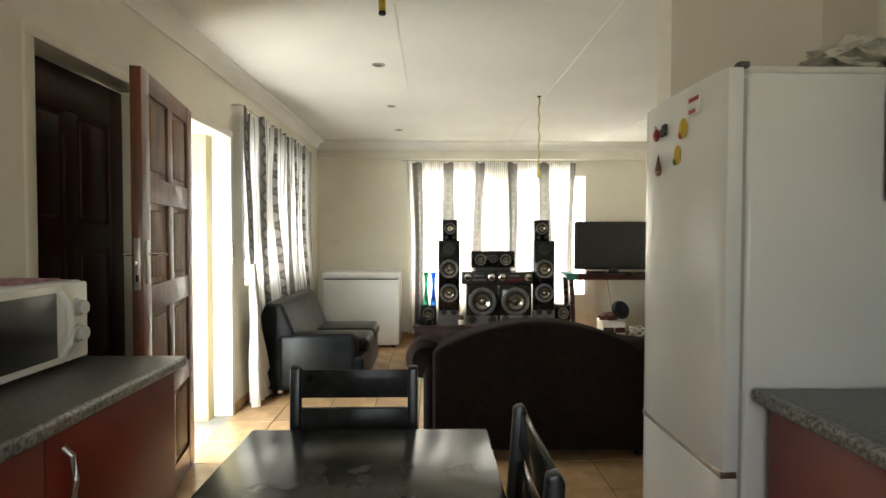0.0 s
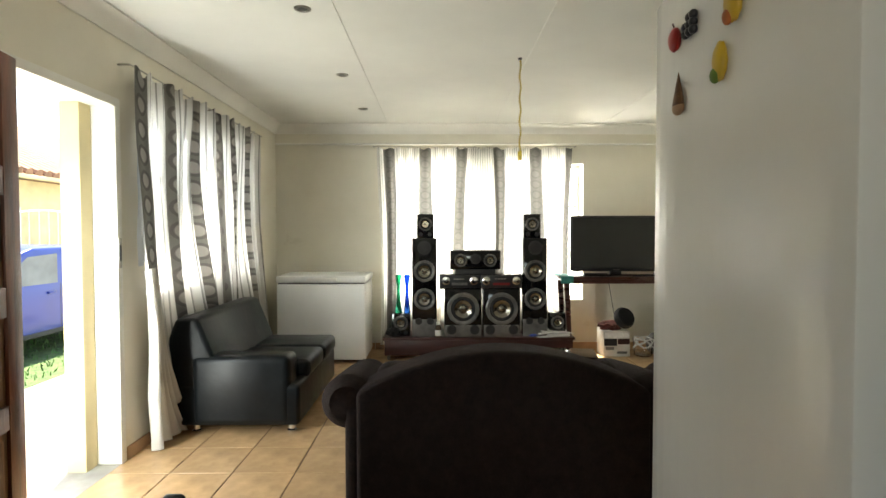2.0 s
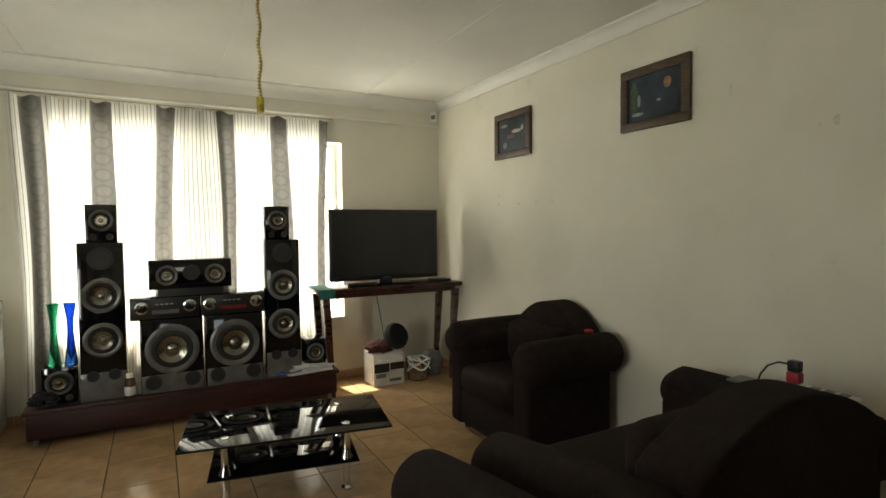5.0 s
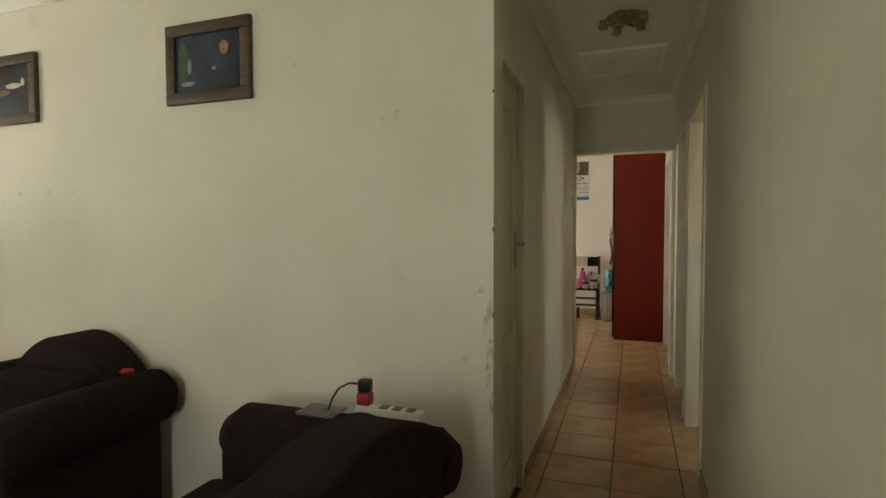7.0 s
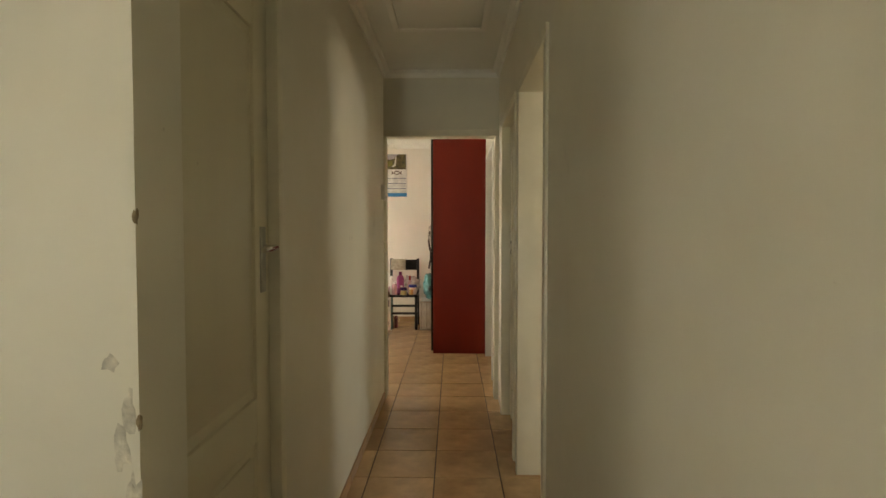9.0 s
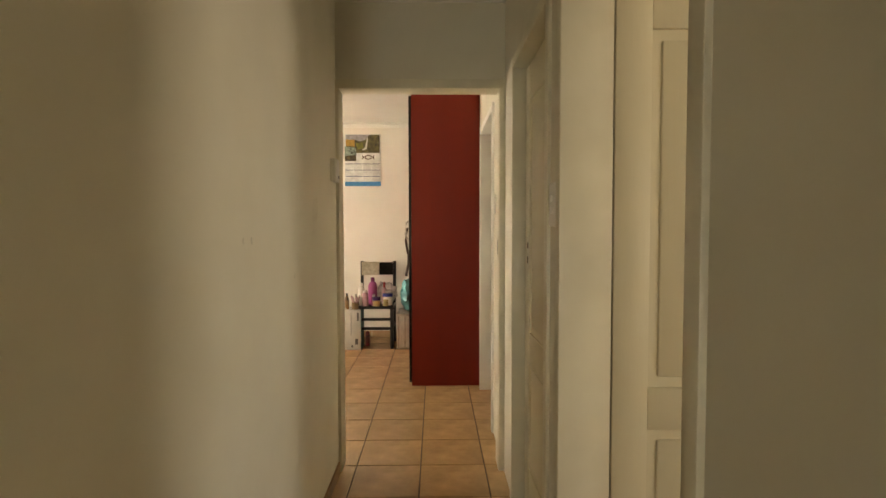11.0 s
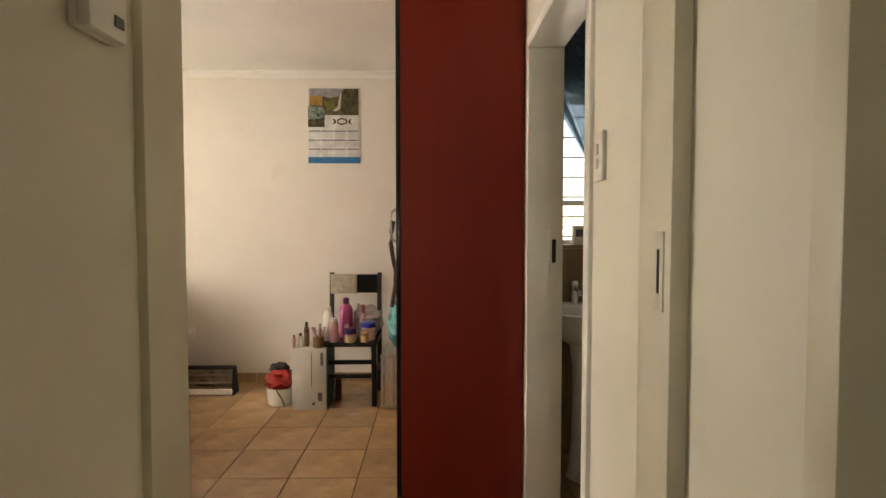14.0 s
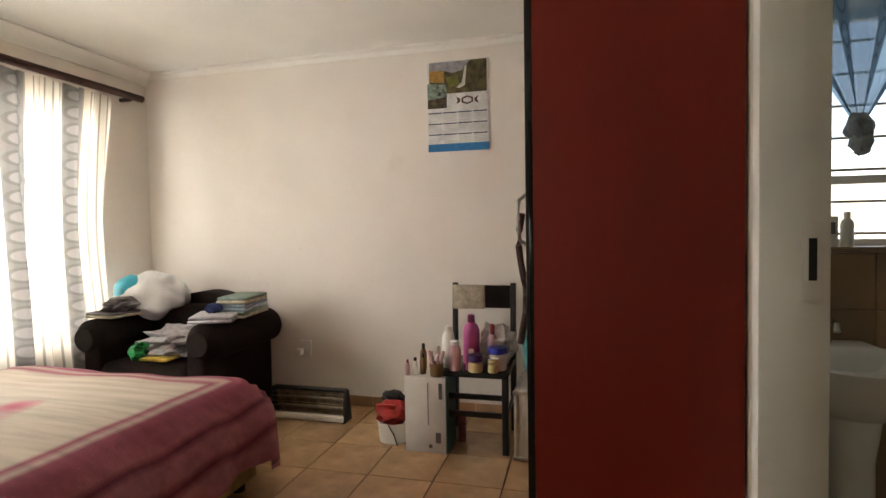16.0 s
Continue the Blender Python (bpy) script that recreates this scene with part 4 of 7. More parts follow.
tower(0.195, 0.45, 6.22, "tall gloss black tower loudspeaker with silver cones")
tower(1.35, 1.595, 6.22, "tall gloss black tower loudspeaker with silver cones")
satellite(0.245, 0.42, 6.24, 1.262, 1.51, "small black speaker standing on a tower loudspeaker")
satellite(1.355, 1.53, 6.24, 1.262, 1.51, "small black speaker standing on a tower loudspeaker")
satellite(1.63, 1.80, 6.26, 0.235, 0.48, "small black speaker on the console end")
satellite(-0.02, 0.17, 6.28, 0.235, 0.47, "small black speaker carrying two vases")
for x0 in (0.53, 0.93):
    s = thing("subwoofer", "wide gloss black subwoofer with one large silver cone", "loudspeaker", group="sound system")
    part("cabinet", bx(x0, x0 + 0.385, 6.205, 6.52, 0.235, 0.735, bev=0.008), M_GLOSSB, s)
    part("lower_panel", bx(x0 + 0.006, x0 + 0.379, 6.195, 6.21, 0.24, 0.36, bev=0.004), M_RING, s)
    driver(s, x0 + 0.1925, 6.205, 0.53, 0.168)
    for dx in (-0.12, 0.12):
        driver(s, x0 + 0.1925 + dx, 6.195, 0.315, 0.05, "port", False)
for x0, x1, kn in ((0.475, 0.898, (0.07, 0.36)), (0.902, 1.335, (0.06, 0.37))):
    s = thing("stereo_unit", "black stereo deck with round silver knobs on a subwoofer", "stereo", group="sound system")
    part("case", bx(x0, x1, 6.215, 6.5, 0.735, 0.885, bev=0.006), M_GLOSSB, s)
    part("face_panel", bx(x0 + 0.005, x1 - 0.005, 6.207, 6.218, 0.745, 0.878, bev=0.003), M_BLACKP, s)
    for k in kn:
        part("knob", lathe(bmesh.new(), [(0.042, 0), (0.042, 0.006), (0.032, 0.01), (0.03, 0.024), (0.0, 0.026)], Matrix.Translation((x0 + k, 6.208, 0.82)) @ Matrix.Rotation(radians(90), 4, 'X'), 24), M_CHROME, s)
    part("display", bx(x0 + 0.13, x1 - 0.13, 6.203, 6.209, 0.775, 0.80), M_RING if x0 < 0.6 else mat("red_display", (0.20, 0.03, 0.03), 0.2, var=0.05), s, "small display strip")
    for k in range(4):
        part("button", bx(x0 + 0.15 + k * 0.03, x0 + 0.17 + k * 0.03, 6.203, 6.209, 0.835, 0.843), M_STEEL, s)
s = thing("centre_speaker", "wide black centre speaker with two silver cones", "loudspeaker", group="sound system")
part("cabinet", bx(0.59, 1.115, 6.235, 6.43, 0.935, 1.135, bev=0.008), M_GLOSSB, s)
part("base", bx(0.645, 1.06, 6.25, 6.42, 0.885, 0.935, bev=0.004), M_BLACKM, s)
driver(s, 0.70, 6.235, 1.03, 0.068)
driver(s, 1.005, 6.235, 1.03, 0.068)
driver(s, 0.853, 6.235, 1.045, 0.055, "tweeter_dish", False)

M_GREENG = glass_mat("green_glass", (0.04, 0.50, 0.30), 0.1)
M_BLUEG = glass_mat("blue_glass", (0.02, 0.16, 0.60), 0.1)
for x, m, c in ((0.045, M_GREENG, "green"), (0.135, M_BLUEG, "blue")):
    bm = lathe(bmesh.new(), [(0.036, 0), (0.038, 0.01), (0.024, 0.12), (0.017, 0.22), (0.020, 0.30), (0.034, 0.39), (0.036, 0.40), (0.031, 0.395), (0.016, 0.3), (0.012, 0.22), (0.02, 0.1), (0.0, 0.02)], Matrix.Translation((x, 6.35, 0.472)), 24)
    solid("vase", bm, m, "tall waisted %s glass vase on a small speaker" % c, "vase", "pair of vases")
M_PAPER = mat("paper", (0.72, 0.72, 0.70), 0.8, var=0.12, scale=14, var2=0.3, scale2=50)
pile = thing("paper_pile", "loose pile of printed papers on the console edge", "papers")
for k in range(4):
    bm = bx(-0.17, 0.17, -0.07, 0.07, 0, 0.006, bev=0.001, seg=1)
    bmesh.ops.subdivide_edges(bm, edges=bm.edges[:], cuts=3, use_grid_fill=True)
    for v in bm.verts:
        v.co.z += 0.012 * math.sin(9 * v.co.x + k) + 0.01 * math.sin(14 * v.co.y + 2 * k)
    bmesh.ops.transform(bm, matrix=pose(1.66 + 0.012 * k, 6.23 + 0.008 * k, 0.250 + 0.011 * k, 0, 0, 7 * k - 8), verts=bm.verts)
    part("sheet", bm, M_PAPER, pile)
bt = thing("spice_bottle", "small brown bottle with a white cap on the console", "bottle")
part("glass", lathe(bmesh.new(), [(0.03, 0), (0.032, 0.01), (0.032, 0.10), (0.026, 0.125), (0.018, 0.135)], Matrix.Translation((0.465, 6.20, 0.236)), 18), mat("brown_liquid", (0.06, 0.035, 0.02), 0.2), bt)
part("label", lathe(bmesh.new(), [(0.0325, 0.02), (0.033, 0.022), (0.033, 0.075), (0.0325, 0.077)], Matrix.Translation((0.465, 6.20, 0.236)), 18), M_PAPER, bt)
part("cap", lathe(bmesh.new(), [(0.02, 0.134), (0.021, 0.138), (0.021, 0.16), (0.0, 0.161)], Matrix.Translation((0.465, 6.20, 0.236)), 18), M_WPLAST, bt)
bm = prism(bmesh.new(), [(-0.02, 0), (0.025, 0), (0.012, 0.09), (0.008, 0.17), (0.0, 0.19), (-0.012, 0.10)], 6.245, 6.262, 'y', 0.004)
bmesh.ops.translate(bm, verts=bm.verts, vec=(0.512, 0, 0.236))
solid("folded_paper", bm, M_PAPER, "white folded paper propped between the speakers", "paper")
random.seed(4)
bm = bmesh.new()
for k in range(5):
    pts, a0 = [], random.uniform(0, 6)
    for i in range(22):
        a = a0 + i * 0.42
        pts.append((-0.0 + 0.085 * math.cos(a) * (0.6 + 0.4 * math.sin(k + i)), 6.215 + 0.022 * math.sin(a * 1.3 + k), 0.25 + 0.09 * (0.5 + 0.5 * math.sin(a)) * (1 - k * 0.12)))
    tube(bm, pts, 0.0055, 6)
solid("cable_bundle", bm, M_BLACKM, "tangled bundle of black cables on the console", "cables")
solid("blue_wrapper", blob(bmesh.new(), (1.45, 6.17 + 0.05, 0.25), (0.05, 0.02, 0.014), 2, 0.4, 3), mat("blue_plastic", (0.02, 0.05, 0.28), 0.3, var=0.3, scale=30), "crumpled blue wrapper on the console", "wrapper")


def television():
    t = thing("television", "flat black television on a foot, switched off", "television", pose(2.355, 6.36, 0.0, 0, 0, -1.5))
    part("bezel", bx(-0.485, 0.485, -0.02, 0.03, 0.905, 1.495, bev=0.008), M_BLACKP, t)
    part("screen", bx(-0.462, 0.462, -0.0235, -0.015, 0.94, 1.472), mat("dark_screen", (0.022, 0.022, 0.022), 0.12, var=0.03), t, "dark grey glossy screen")
    part("rear_housing", bx(-0.36, 0.36, 0.03, 0.075, 0.97, 1.40, bev=0.02), M_BLACKP, t)
    part("neck", bx(-0.06, 0.06, -0.005, 0.035, 0.87, 0.92, bev=0.005), M_BLACKP, t)
    part("foot", bx(-0.24, 0.24, -0.10, 0.11, 0.862, 0.876, bev=0.006), M_GLOSSB, t)
    part("logo_bar", bx(-0.035, 0.035, -0.0225, -0.019, 0.917, 0.927), M_RING, t)


television()
M_CONS = mat("dark_mahogany", (0.055, 0.016, 0.010), 0.28, var=0.25, scale=5, stretch=(1, 4, 4), coat=0.2)
t = thing("console_table", "dark mahogany side table with tapered legs", "table")
part("tabletop", bx(1.745, 3.02, 6.20, 6.58, 0.825, 0.86, bev=0.006), M_CONS, t)
part("apron", bx(1.80, 2.96, 6.23, 6.55, 0.785, 0.826), M_CONS, t)
for x, sx in ((1.80, 1), (2.965, -1)):
    for y in (6.24, 6.54):
        part("leg", prism(bmesh.new(), [(x - 0.03, 0.80), (x + 0.03, 0.80), (x + 0.016 + 0.045 * sx, 0), (x - 0.016 + 0.045 * sx, 0)], y - 0.025, y + 0.025, 'y', 0.004), M_CONS, t)
solid("teal_cloth", prism(bmesh.new(), [(6.20, 0.865), (6.185, 0.863), (6.18, 0.80), (6.188, 0.79), (6.194, 0.855), (6.56, 0.861), (6.56, 0.866)], 1.73, 1.86, 'x'), mat("teal_fabric", (0.02, 0.16, 0.14), 0.8, var=0.2, scale=30), "strip of teal cloth draped over the table end", "cloth")
d = thing("set_top_box", "flat black decoder box on the side table", "decoder")
part("case", bx(1.98, 2.22, 6.215, 6.28, 0.861, 0.895, bev=0.004), M_BLACKP, d)
part("front_strip", bx(2.0, 2.2, 6.212, 6.2155, 0.87, 0.882), M_GLOSSB, d)
solid("remote_control", bx(2.55, 2.72, 6.215, 6.255, 0.861, 0.88, bev=0.006), M_BLACKP, "black remote control lying on the side table", "remote control")
d = thing("router", "small black box with a short aerial on the side table", "router")
part("case", bx(2.76, 2.93, 6.25, 6.38, 0.861, 0.89, bev=0.006), M_BLACKP, d)
bm = tube(bmesh.new(), [(2.35 + 0.012 * k, 6.60, 0.80 - 0.06 * k - 0.004 * k * k * 0.3) for k in range(11)] + [(2.42, 6.62, 0.10), (2.30, 6.63, 0.03)], 0.004, 6)
solid("power_cable", bm, M_BLACKM, "thin cable hanging behind the side table", "cable")
cb = thing("cardboard_box", "printed white cardboard box stuffed with cloths", "box")
M_CARDW = mat("white_card", (0.60, 0.58, 0.53), 0.8, var=0.1, scale=10)
part("carton", bx(2.22, 2.50, 6.32, 6.56, 0.0, 0.27, bev=0.004), M_CARDW, cb)
for z0, z1, x0, x1, m in ((0.20, 0.255, 2.23, 2.49, M_PAPER), (0.115, 0.19, 2.225, 2.36, M_BLACKM), (0.13, 0.19, 2.37, 2.495, M_MAROON), (0.07, 0.105, 2.24, 2.33, M_RING), (0.03, 0.055, 2.36, 2.47, M_RING)):
    part("print_patch", bx(x0, x1, 6.3165, 6.3205, z0, z1), m, cb)
solid("red_cloth", blob(bmesh.new(), (2.32, 6.44, 0.31), (0.12, 0.10, 0.055), 3, 0.5, 5), mat("dull_red_cloth", (0.09, 0.02, 0.014), 0.9, var=0.3, scale=20), "dull red cloth heaped on a carton", "cloth")
bm = lathe(bmesh.new(), [(0.0, 0.002), (0.10, 0.0), (0.115, 0.01), (0.118, 0.04), (0.10, 0.075), (0.05, 0.09), (0.0, 0.092)], pose(2.45, 6.42, 0.385, 62, 0, 20), 28)
solid("black_hat", bm, mat("black_felt", (0.006, 0.006, 0.006), 0.9, var=0.2, scale=30), "round black cap resting on the carton", "hat")
bk = thing("wire_basket", "clear plastic tub with a coiled white cord", "tub")
part("tub", lathe(bmesh.new(), [(0.085, 0.0), (0.09, 0.005), (0.105, 0.17), (0.11, 0.175), (0.10, 0.168), (0.082, 0.01), (0.0, 0.008)], Matrix.Translation((2.66, 6.38, 0)), 20), M_GLASS, bk, "clear plastic tub")
pts = [(2.66 + 0.11 * math.cos(i * 0.55) * (0.8 + 0.2 * math.sin(i * 1.9)), 6.37 + 0.11 * math.sin(i * 0.55) * 0.9, 0.08 + 0.11 * abs(math.sin(i * 0.37))) for i in range(46)]
part("cord", tube(bmesh.new(), pts, 0.006, 6), M_WHITE, bk, "coiled white cord")
solid("grey_bag", blob(bmesh.new(), (2.83, 6.44, 0.115), (0.10, 0.11, 0.115), 3, 0.35, 9), mat("grey_cloth", (0.16, 0.15, 0.14), 0.9, var=0.2, scale=14), "soft grey bag slumped on the floor", "bag")


def coffee_table():
    c = thing("coffee_table", "low coffee table with black glass shelves on chrome posts", "table", pose(1.23, 4.985, 0, 0, 0, -10))
    x0, x1, y0, y1, top = -0.50, 0.50, -0.27, 0.27, 0.34
    part("top_shelf", bx(x0, x1, y0, y1, top - 0.012, top, bev=0.003), M_GLOSSB, c, "black glass top")
    part("lower_shelf", bx(x0 + 0.12, x1 - 0.16, y0 + 0.06, y1 - 0.06, 0.15, 0.16, bev=0.003), M_GLOSSB, c)
    for x in (x0 + 0.2, x1 - 0.22):
        for y in (y0 + 0.11, y1 - 0.11):
            part("post", lathe(bmesh.new(), [(0.03, 0), (0.03, 0.01), (0.02, 0.02), (0.02, 0.14), (0.032, 0.15), (0.032, 0.17), (0.02, 0.19), (0.02, top - 0.05), (0.034, top - 0.03), (0.034, top - 0.012)], Matrix.Translation((x, y, 0)), 20), M_CHROME, c)
            part("boss", lathe(bmesh.new(), [(0.022, 0), (0.022, 0.003), (0.015, 0.005), (0, 0.0055)], Matrix.Translation((x, y, top)), 20), M_CHROME, c)


coffee_table()


def picture(y0, y1, z0, z1, label, seed, blobs):
    p = thing("framed_picture", label, "picture", group="pair of wall pictures")
    fw = 0.05
    M_F = mat("picture_frame_wood", (0.085, 0.05, 0.028), 0.45, var=0.25, scale=20, stretch=(4, 1, 4))
    for a, b, c, d in ((y0, y1, z1 - fw, z1), (y0, y1, z0, z0 + fw), (y0, y0 + fw, z0 + fw, z1 - fw), (y1 - fw, y1, z0 + fw, z1 - fw)):
        part("frame", bx(XE - 0.026, XE - 0.001, a, b, c, d, bev=0.005), M_F, p)
    m = mat("picture_print", (0.020, 0.035, 0.060), 0.3, var=0.5, scale=7, var2=0.4, scale2=20)
    pr = part("print", bx(XE - 0.014, XE - 0.004, y0 + fw, y1 - fw, z0 + fw, z1 - fw), m, p, "dark blue painted scene")
    for i, (u, v, du, dv, col) in enumerate(blobs):
        yy, zz = y1 - fw - u * (y1 - y0 - 2 * fw), z1 - fw - v * (z1 - z0 - 2 * fw)
        b = lathe(bmesh.new(), [(1, 0), (1, 0.001), (0, 0.0012)], Matrix.Translation((XE - 0.0145 - 0.0004 * i, yy, zz)) @ Matrix.Rotation(radians(-90), 4, 'Y') @ Matrix.Diagonal((dv, du, 1, 1)), 12)
        part("painted_patch", b, mat("patch_paint", col, 0.4, var=0.2, scale=30), pr)


picture(3.96, 4.415, 1.88, 2.226, "wooden framed dark blue picture on the plaster", 1,
        [(0.12, 0.5, 0.03, 0.10, (0.05, 0.10, 0.05)), (0.75, 0.28, 0.025, 0.03, (0.35, 0.20, 0.10)), (0.22, 0.55, 0.012, 0.035, (0.3, 0.3, 0.28)), (0.6, 0.62, 0.014, 0.008, (0.3, 0.3, 0.3)), (0.2, 0.85, 0.04, 0.01, (0.3, 0.3, 0.3))])
picture(5.265, 5.72, 1.87, 2.22, "wooden framed dark picture with pale figures of birds", 2,
        [(0.65, 0.42, 0.06, 0.014, (0.5, 0.48, 0.42)), (0.85, 0.36, 0.014, 0.02, (0.5, 0.48, 0.42)), (0.2, 0.2, 0.05, 0.012, (0.3, 0.32, 0.36)), (0.25, 0.8, 0.03, 0.025, (0.25, 0.2, 0.2)), (0.45, 0.55, 0.05, 0.015, (0.16, 0.09, 0.06))])

# power strip on the armchair
ps = thing("power_strip", "white multi-socket power strip lying on an armchair", "power strip")
part("body", bx(2.84, 2.895, 3.12, 3.37, 0.674, 0.709, bev=0.006), M_WPLAST, ps)
for k in range(3):
    part("socket", bx(2.85, 2.885, 3.15 + 0.05 * k, 3.18 + 0.05 * k, 0.7082, 0.712), M_RING, ps)
pl = thing("red_plug", "red adapter plug with a black charger on top", "plug")
part("adapter", bx(2.845, 2.89, 3.315, 3.365, 0.712, 0.757, bev=0.008), mat("red_plastic", (0.45, 0.015, 0.03), 0.35, var=0.1), pl)
part("charger", bx(2.848, 2.888, 3.318, 3.362, 0.758, 0.802, bev=0.006), M_BLACKP, pl)
part("lead", tube(bmesh.new(), [(2.865, 3.36, 0.784), (2.86, 3.40, 0.784), (2.855, 3.44, 0.762), (2.85, 3.465, 0.722), (2.85, 3.48, 0.68), (2.85, 3.56, 0.676)], 0.004, 6), M_BLACKM, pl)
bm = bmesh.new()
tube(bm, [(2.45 + 0.05 * math.cos(a * 0.5), 3.86 + 0.07 * a / 6 + 0.05 * math.sin(a * 0.9), 0.04 + 0.30 * abs(math.sin(a * 0.24))) for a in range(18)], 0.004, 6)
solid("floor_cable", bm, M_BLACKM, "black cable looping beside an armchair", "cable")
solid("flat_tablet", bx(2.79, 2.90, 3.43, 3.58, 0.673, 0.682, bev=0.003), M_RING, "thin grey notebook lying on an armchair arm", "notebook")
solid("red_cloth_scrap", blob(bmesh.new(), (2.90, 4.52, 0.715), (0.03, 0.025, 0.014), 2, 0.3, 2), mat("red_scrap", (0.45, 0.02, 0.03), 0.7), "small scrap of red cloth on an armchair", "cloth")

# ---- ceiling things ----
for x in (-0.10, 1.10, 2.30):
    struct("trim_strip", bx(x - 0.016, x + 0.016, -1.5, YN - 0.1, CEIL - 0.005, CEIL + 0.001), M_CEIL, "flat cover strip over a ceiling board joint", "trim")
for y in (3.64, 4.83, 5.945):
    d = thing("downlight", "small round recessed downlight in the ceiling, unlit", "lamp", group="row of downlights")
    part("rim", lathe(bmesh.new(), [(0.026, 0), (0.03, -0.006), (0.045, -0.004), (0.046, 0.0)], Matrix.Translation((-0.262, y, CEIL)), 24), M_STEEL, d)
    part("lens", lathe(bmesh.new(), [(0.0, -0.003), (0.024, -0.003), (0.026, 0.0)], Matrix.Translation((-0.262, y, CEIL)), 24), M_RING, d)


def fly_ribbon(x, y, ztop, zbot, label, length=True):
    r = thing("fly_ribbon", label, "fly paper")
    m = mat("sticky_amber", (0.50, 0.36, 0.04), 0.3, var=0.2, scale=60)
    if length:
        bm = bmesh.new()
        n = 240
        prev = None
        for k in range(n + 1):
            z = ztop + (zbot - ztop) * k / n
            a = k * 0.62
            w = 0.0085
            p = [bm.verts.new((x + s * w * math.cos(a) + 0.004 * math.sin(k * 0.11), y + s * w * math.sin(a), z)) for s in (-1, 1)]
            q = [bm.verts.new((v.co.x + 0.0012 * math.sin(a), v.co.y - 0.0012 * math.cos(a), z)) for v in p]
            if prev:
                (a0, a1), (b0, b1) = prev
                bm.faces.new((a0, a1, p[1], p[0]))
                bm.faces.new((b1, b0, q[0], q[1]))
            prev = (p, q)
        part("ribbon", bm, m, r, "twisted amber ribbon", smooth=80)
        part("hook", lathe(bmesh.new(), [(0.0, -0.012), (0.012, -0.01), (0.016, 0)], Matrix.Translation((x, y, CEIL)), 12), M_BLACKM, r)
    part("tube", lathe(bmesh.new(), [(0.014, 0), (0.015, 0.002), (0.015, 0.06), (0.0, 0.062)], Matrix.Translation((x, y, zbot - 0.05)), 16), mat("yellow_card", (0.55, 0.40, 0.03), 0.5, var=0.3, scale=60), r, "yellow cardboard tube")
    if not length:
        part("cap", lathe(bmesh.new(), [(0.0145, 0.0), (0.0155, 0.001), (0.0155, 0.012), (0.0145, 0.013)], Matrix.Translation((x, y, zbot - 0.052)), 16), M_BLACKM, r)
        part("string", cyl(bmesh.new(), (x, y, zbot), (x, y, CEIL), 0.0015, n=6), M_PAPER, r)
    return r


fly_ribbon(1.032, 4.44, 2.51, 1.87, "twisted yellow sticky fly ribbon hanging from the ceiling")
fly_ribbon(-0.10, 2.15, 2.52, 2.31, "rolled yellow fly ribbon tube hanging on a string", False)
struct("trim_rail", cyl(bmesh.new(), (XW + 0.01, YN - 0.025, 2.305), (XE - 0.01, YN - 0.025, 2.305), 0.012, n=10), M_CORN, "white pipe rail running along the wall above the window", "trim")

al = thing("alarm_sensor", "small white alarm sensor high in the room corner", "sensor", pose(2.99, YN - 0.06, 2.345, 0, 0, -45))
part("case", prism(bmesh.new(), [(-0.03, 0.0), (0.02, 0.0), (0.02, 0.09), (-0.012, 0.09), (-0.03, 0.06)], -0.028, 0.028, 'x', 0.006), M_WPLAST, al)
part("lens", bx(-0.02, 0.02, -0.033, -0.026, 0.012, 0.05, bev=0.003), M_RING, al)
part("bracket", bx(-0.012, 0.012, 0.018, 0.06, 0.03, 0.06, bev=0.003), M_WPLAST, al)

# corridor ceiling
cl = thing("ceiling_lamp", "bare brass ceiling light fitting with empty lobes", "lamp")
M_BRASS = mat("old_brass", (0.30, 0.24, 0.14), 0.45, 0.4, var=0.3, scale=20)
part("rose", lathe(bmesh.new(), [(0.03, -0.035), (0.05, -0.03), (0.09, -0.012), (0.10, 0.0)], Matrix.Translation((4.40, 2.51, CEIL)), 28), M_BRASS, cl)
for k in range(5):
    a = k * 2 * math.pi / 5 + 0.4
    part("lamp_arm", tube(bmesh.new(), [(4.40, 2.51, CEIL - 0.03), (4.40 + 0.06 * math.cos(a), 2.51 + 0.06 * math.sin(a), CEIL - 0.045), (4.40 + 0.11 * math.cos(a), 2.51 + 0.11 * math.sin(a), CEIL - 0.03)], 0.009, 8), M_BRASS, cl)
    part("lamp_holder", lathe(bmesh.new(), [(0.012, -0.05), (0.026, -0.045), (0.022, 0.0)], Matrix.Translation((4.40 + 0.115 * math.cos(a), 2.51 + 0.115 * math.sin(a), CEIL - 0.012)), 14), M_BRASS, cl)
h = tagged(new("ceiling_hatch"), "cream painted ceiling hatch with gaps at its edges", "hatch", "", "structure")
part("hatch_panel", bx(4.97, 5.47, 2.29, 2.77, CEIL - 0.012, CEIL + 0.001, bev=0.003), M_CEIL, h)
for a, b, c, d in ((4.93, 5.52, 2.775, 2.81), (4.93, 5.52, 2.25, 2.285), (5.475, 5.52, 2.285, 2.775), (4.93, 4.965, 2.285, 2.775)):
    part("hatch_frame", bx(a, b, c, d, CEIL - 0.018, CEIL + 0.001, bev=0.003), M_CORN, h)

# ---- switches and sockets ----


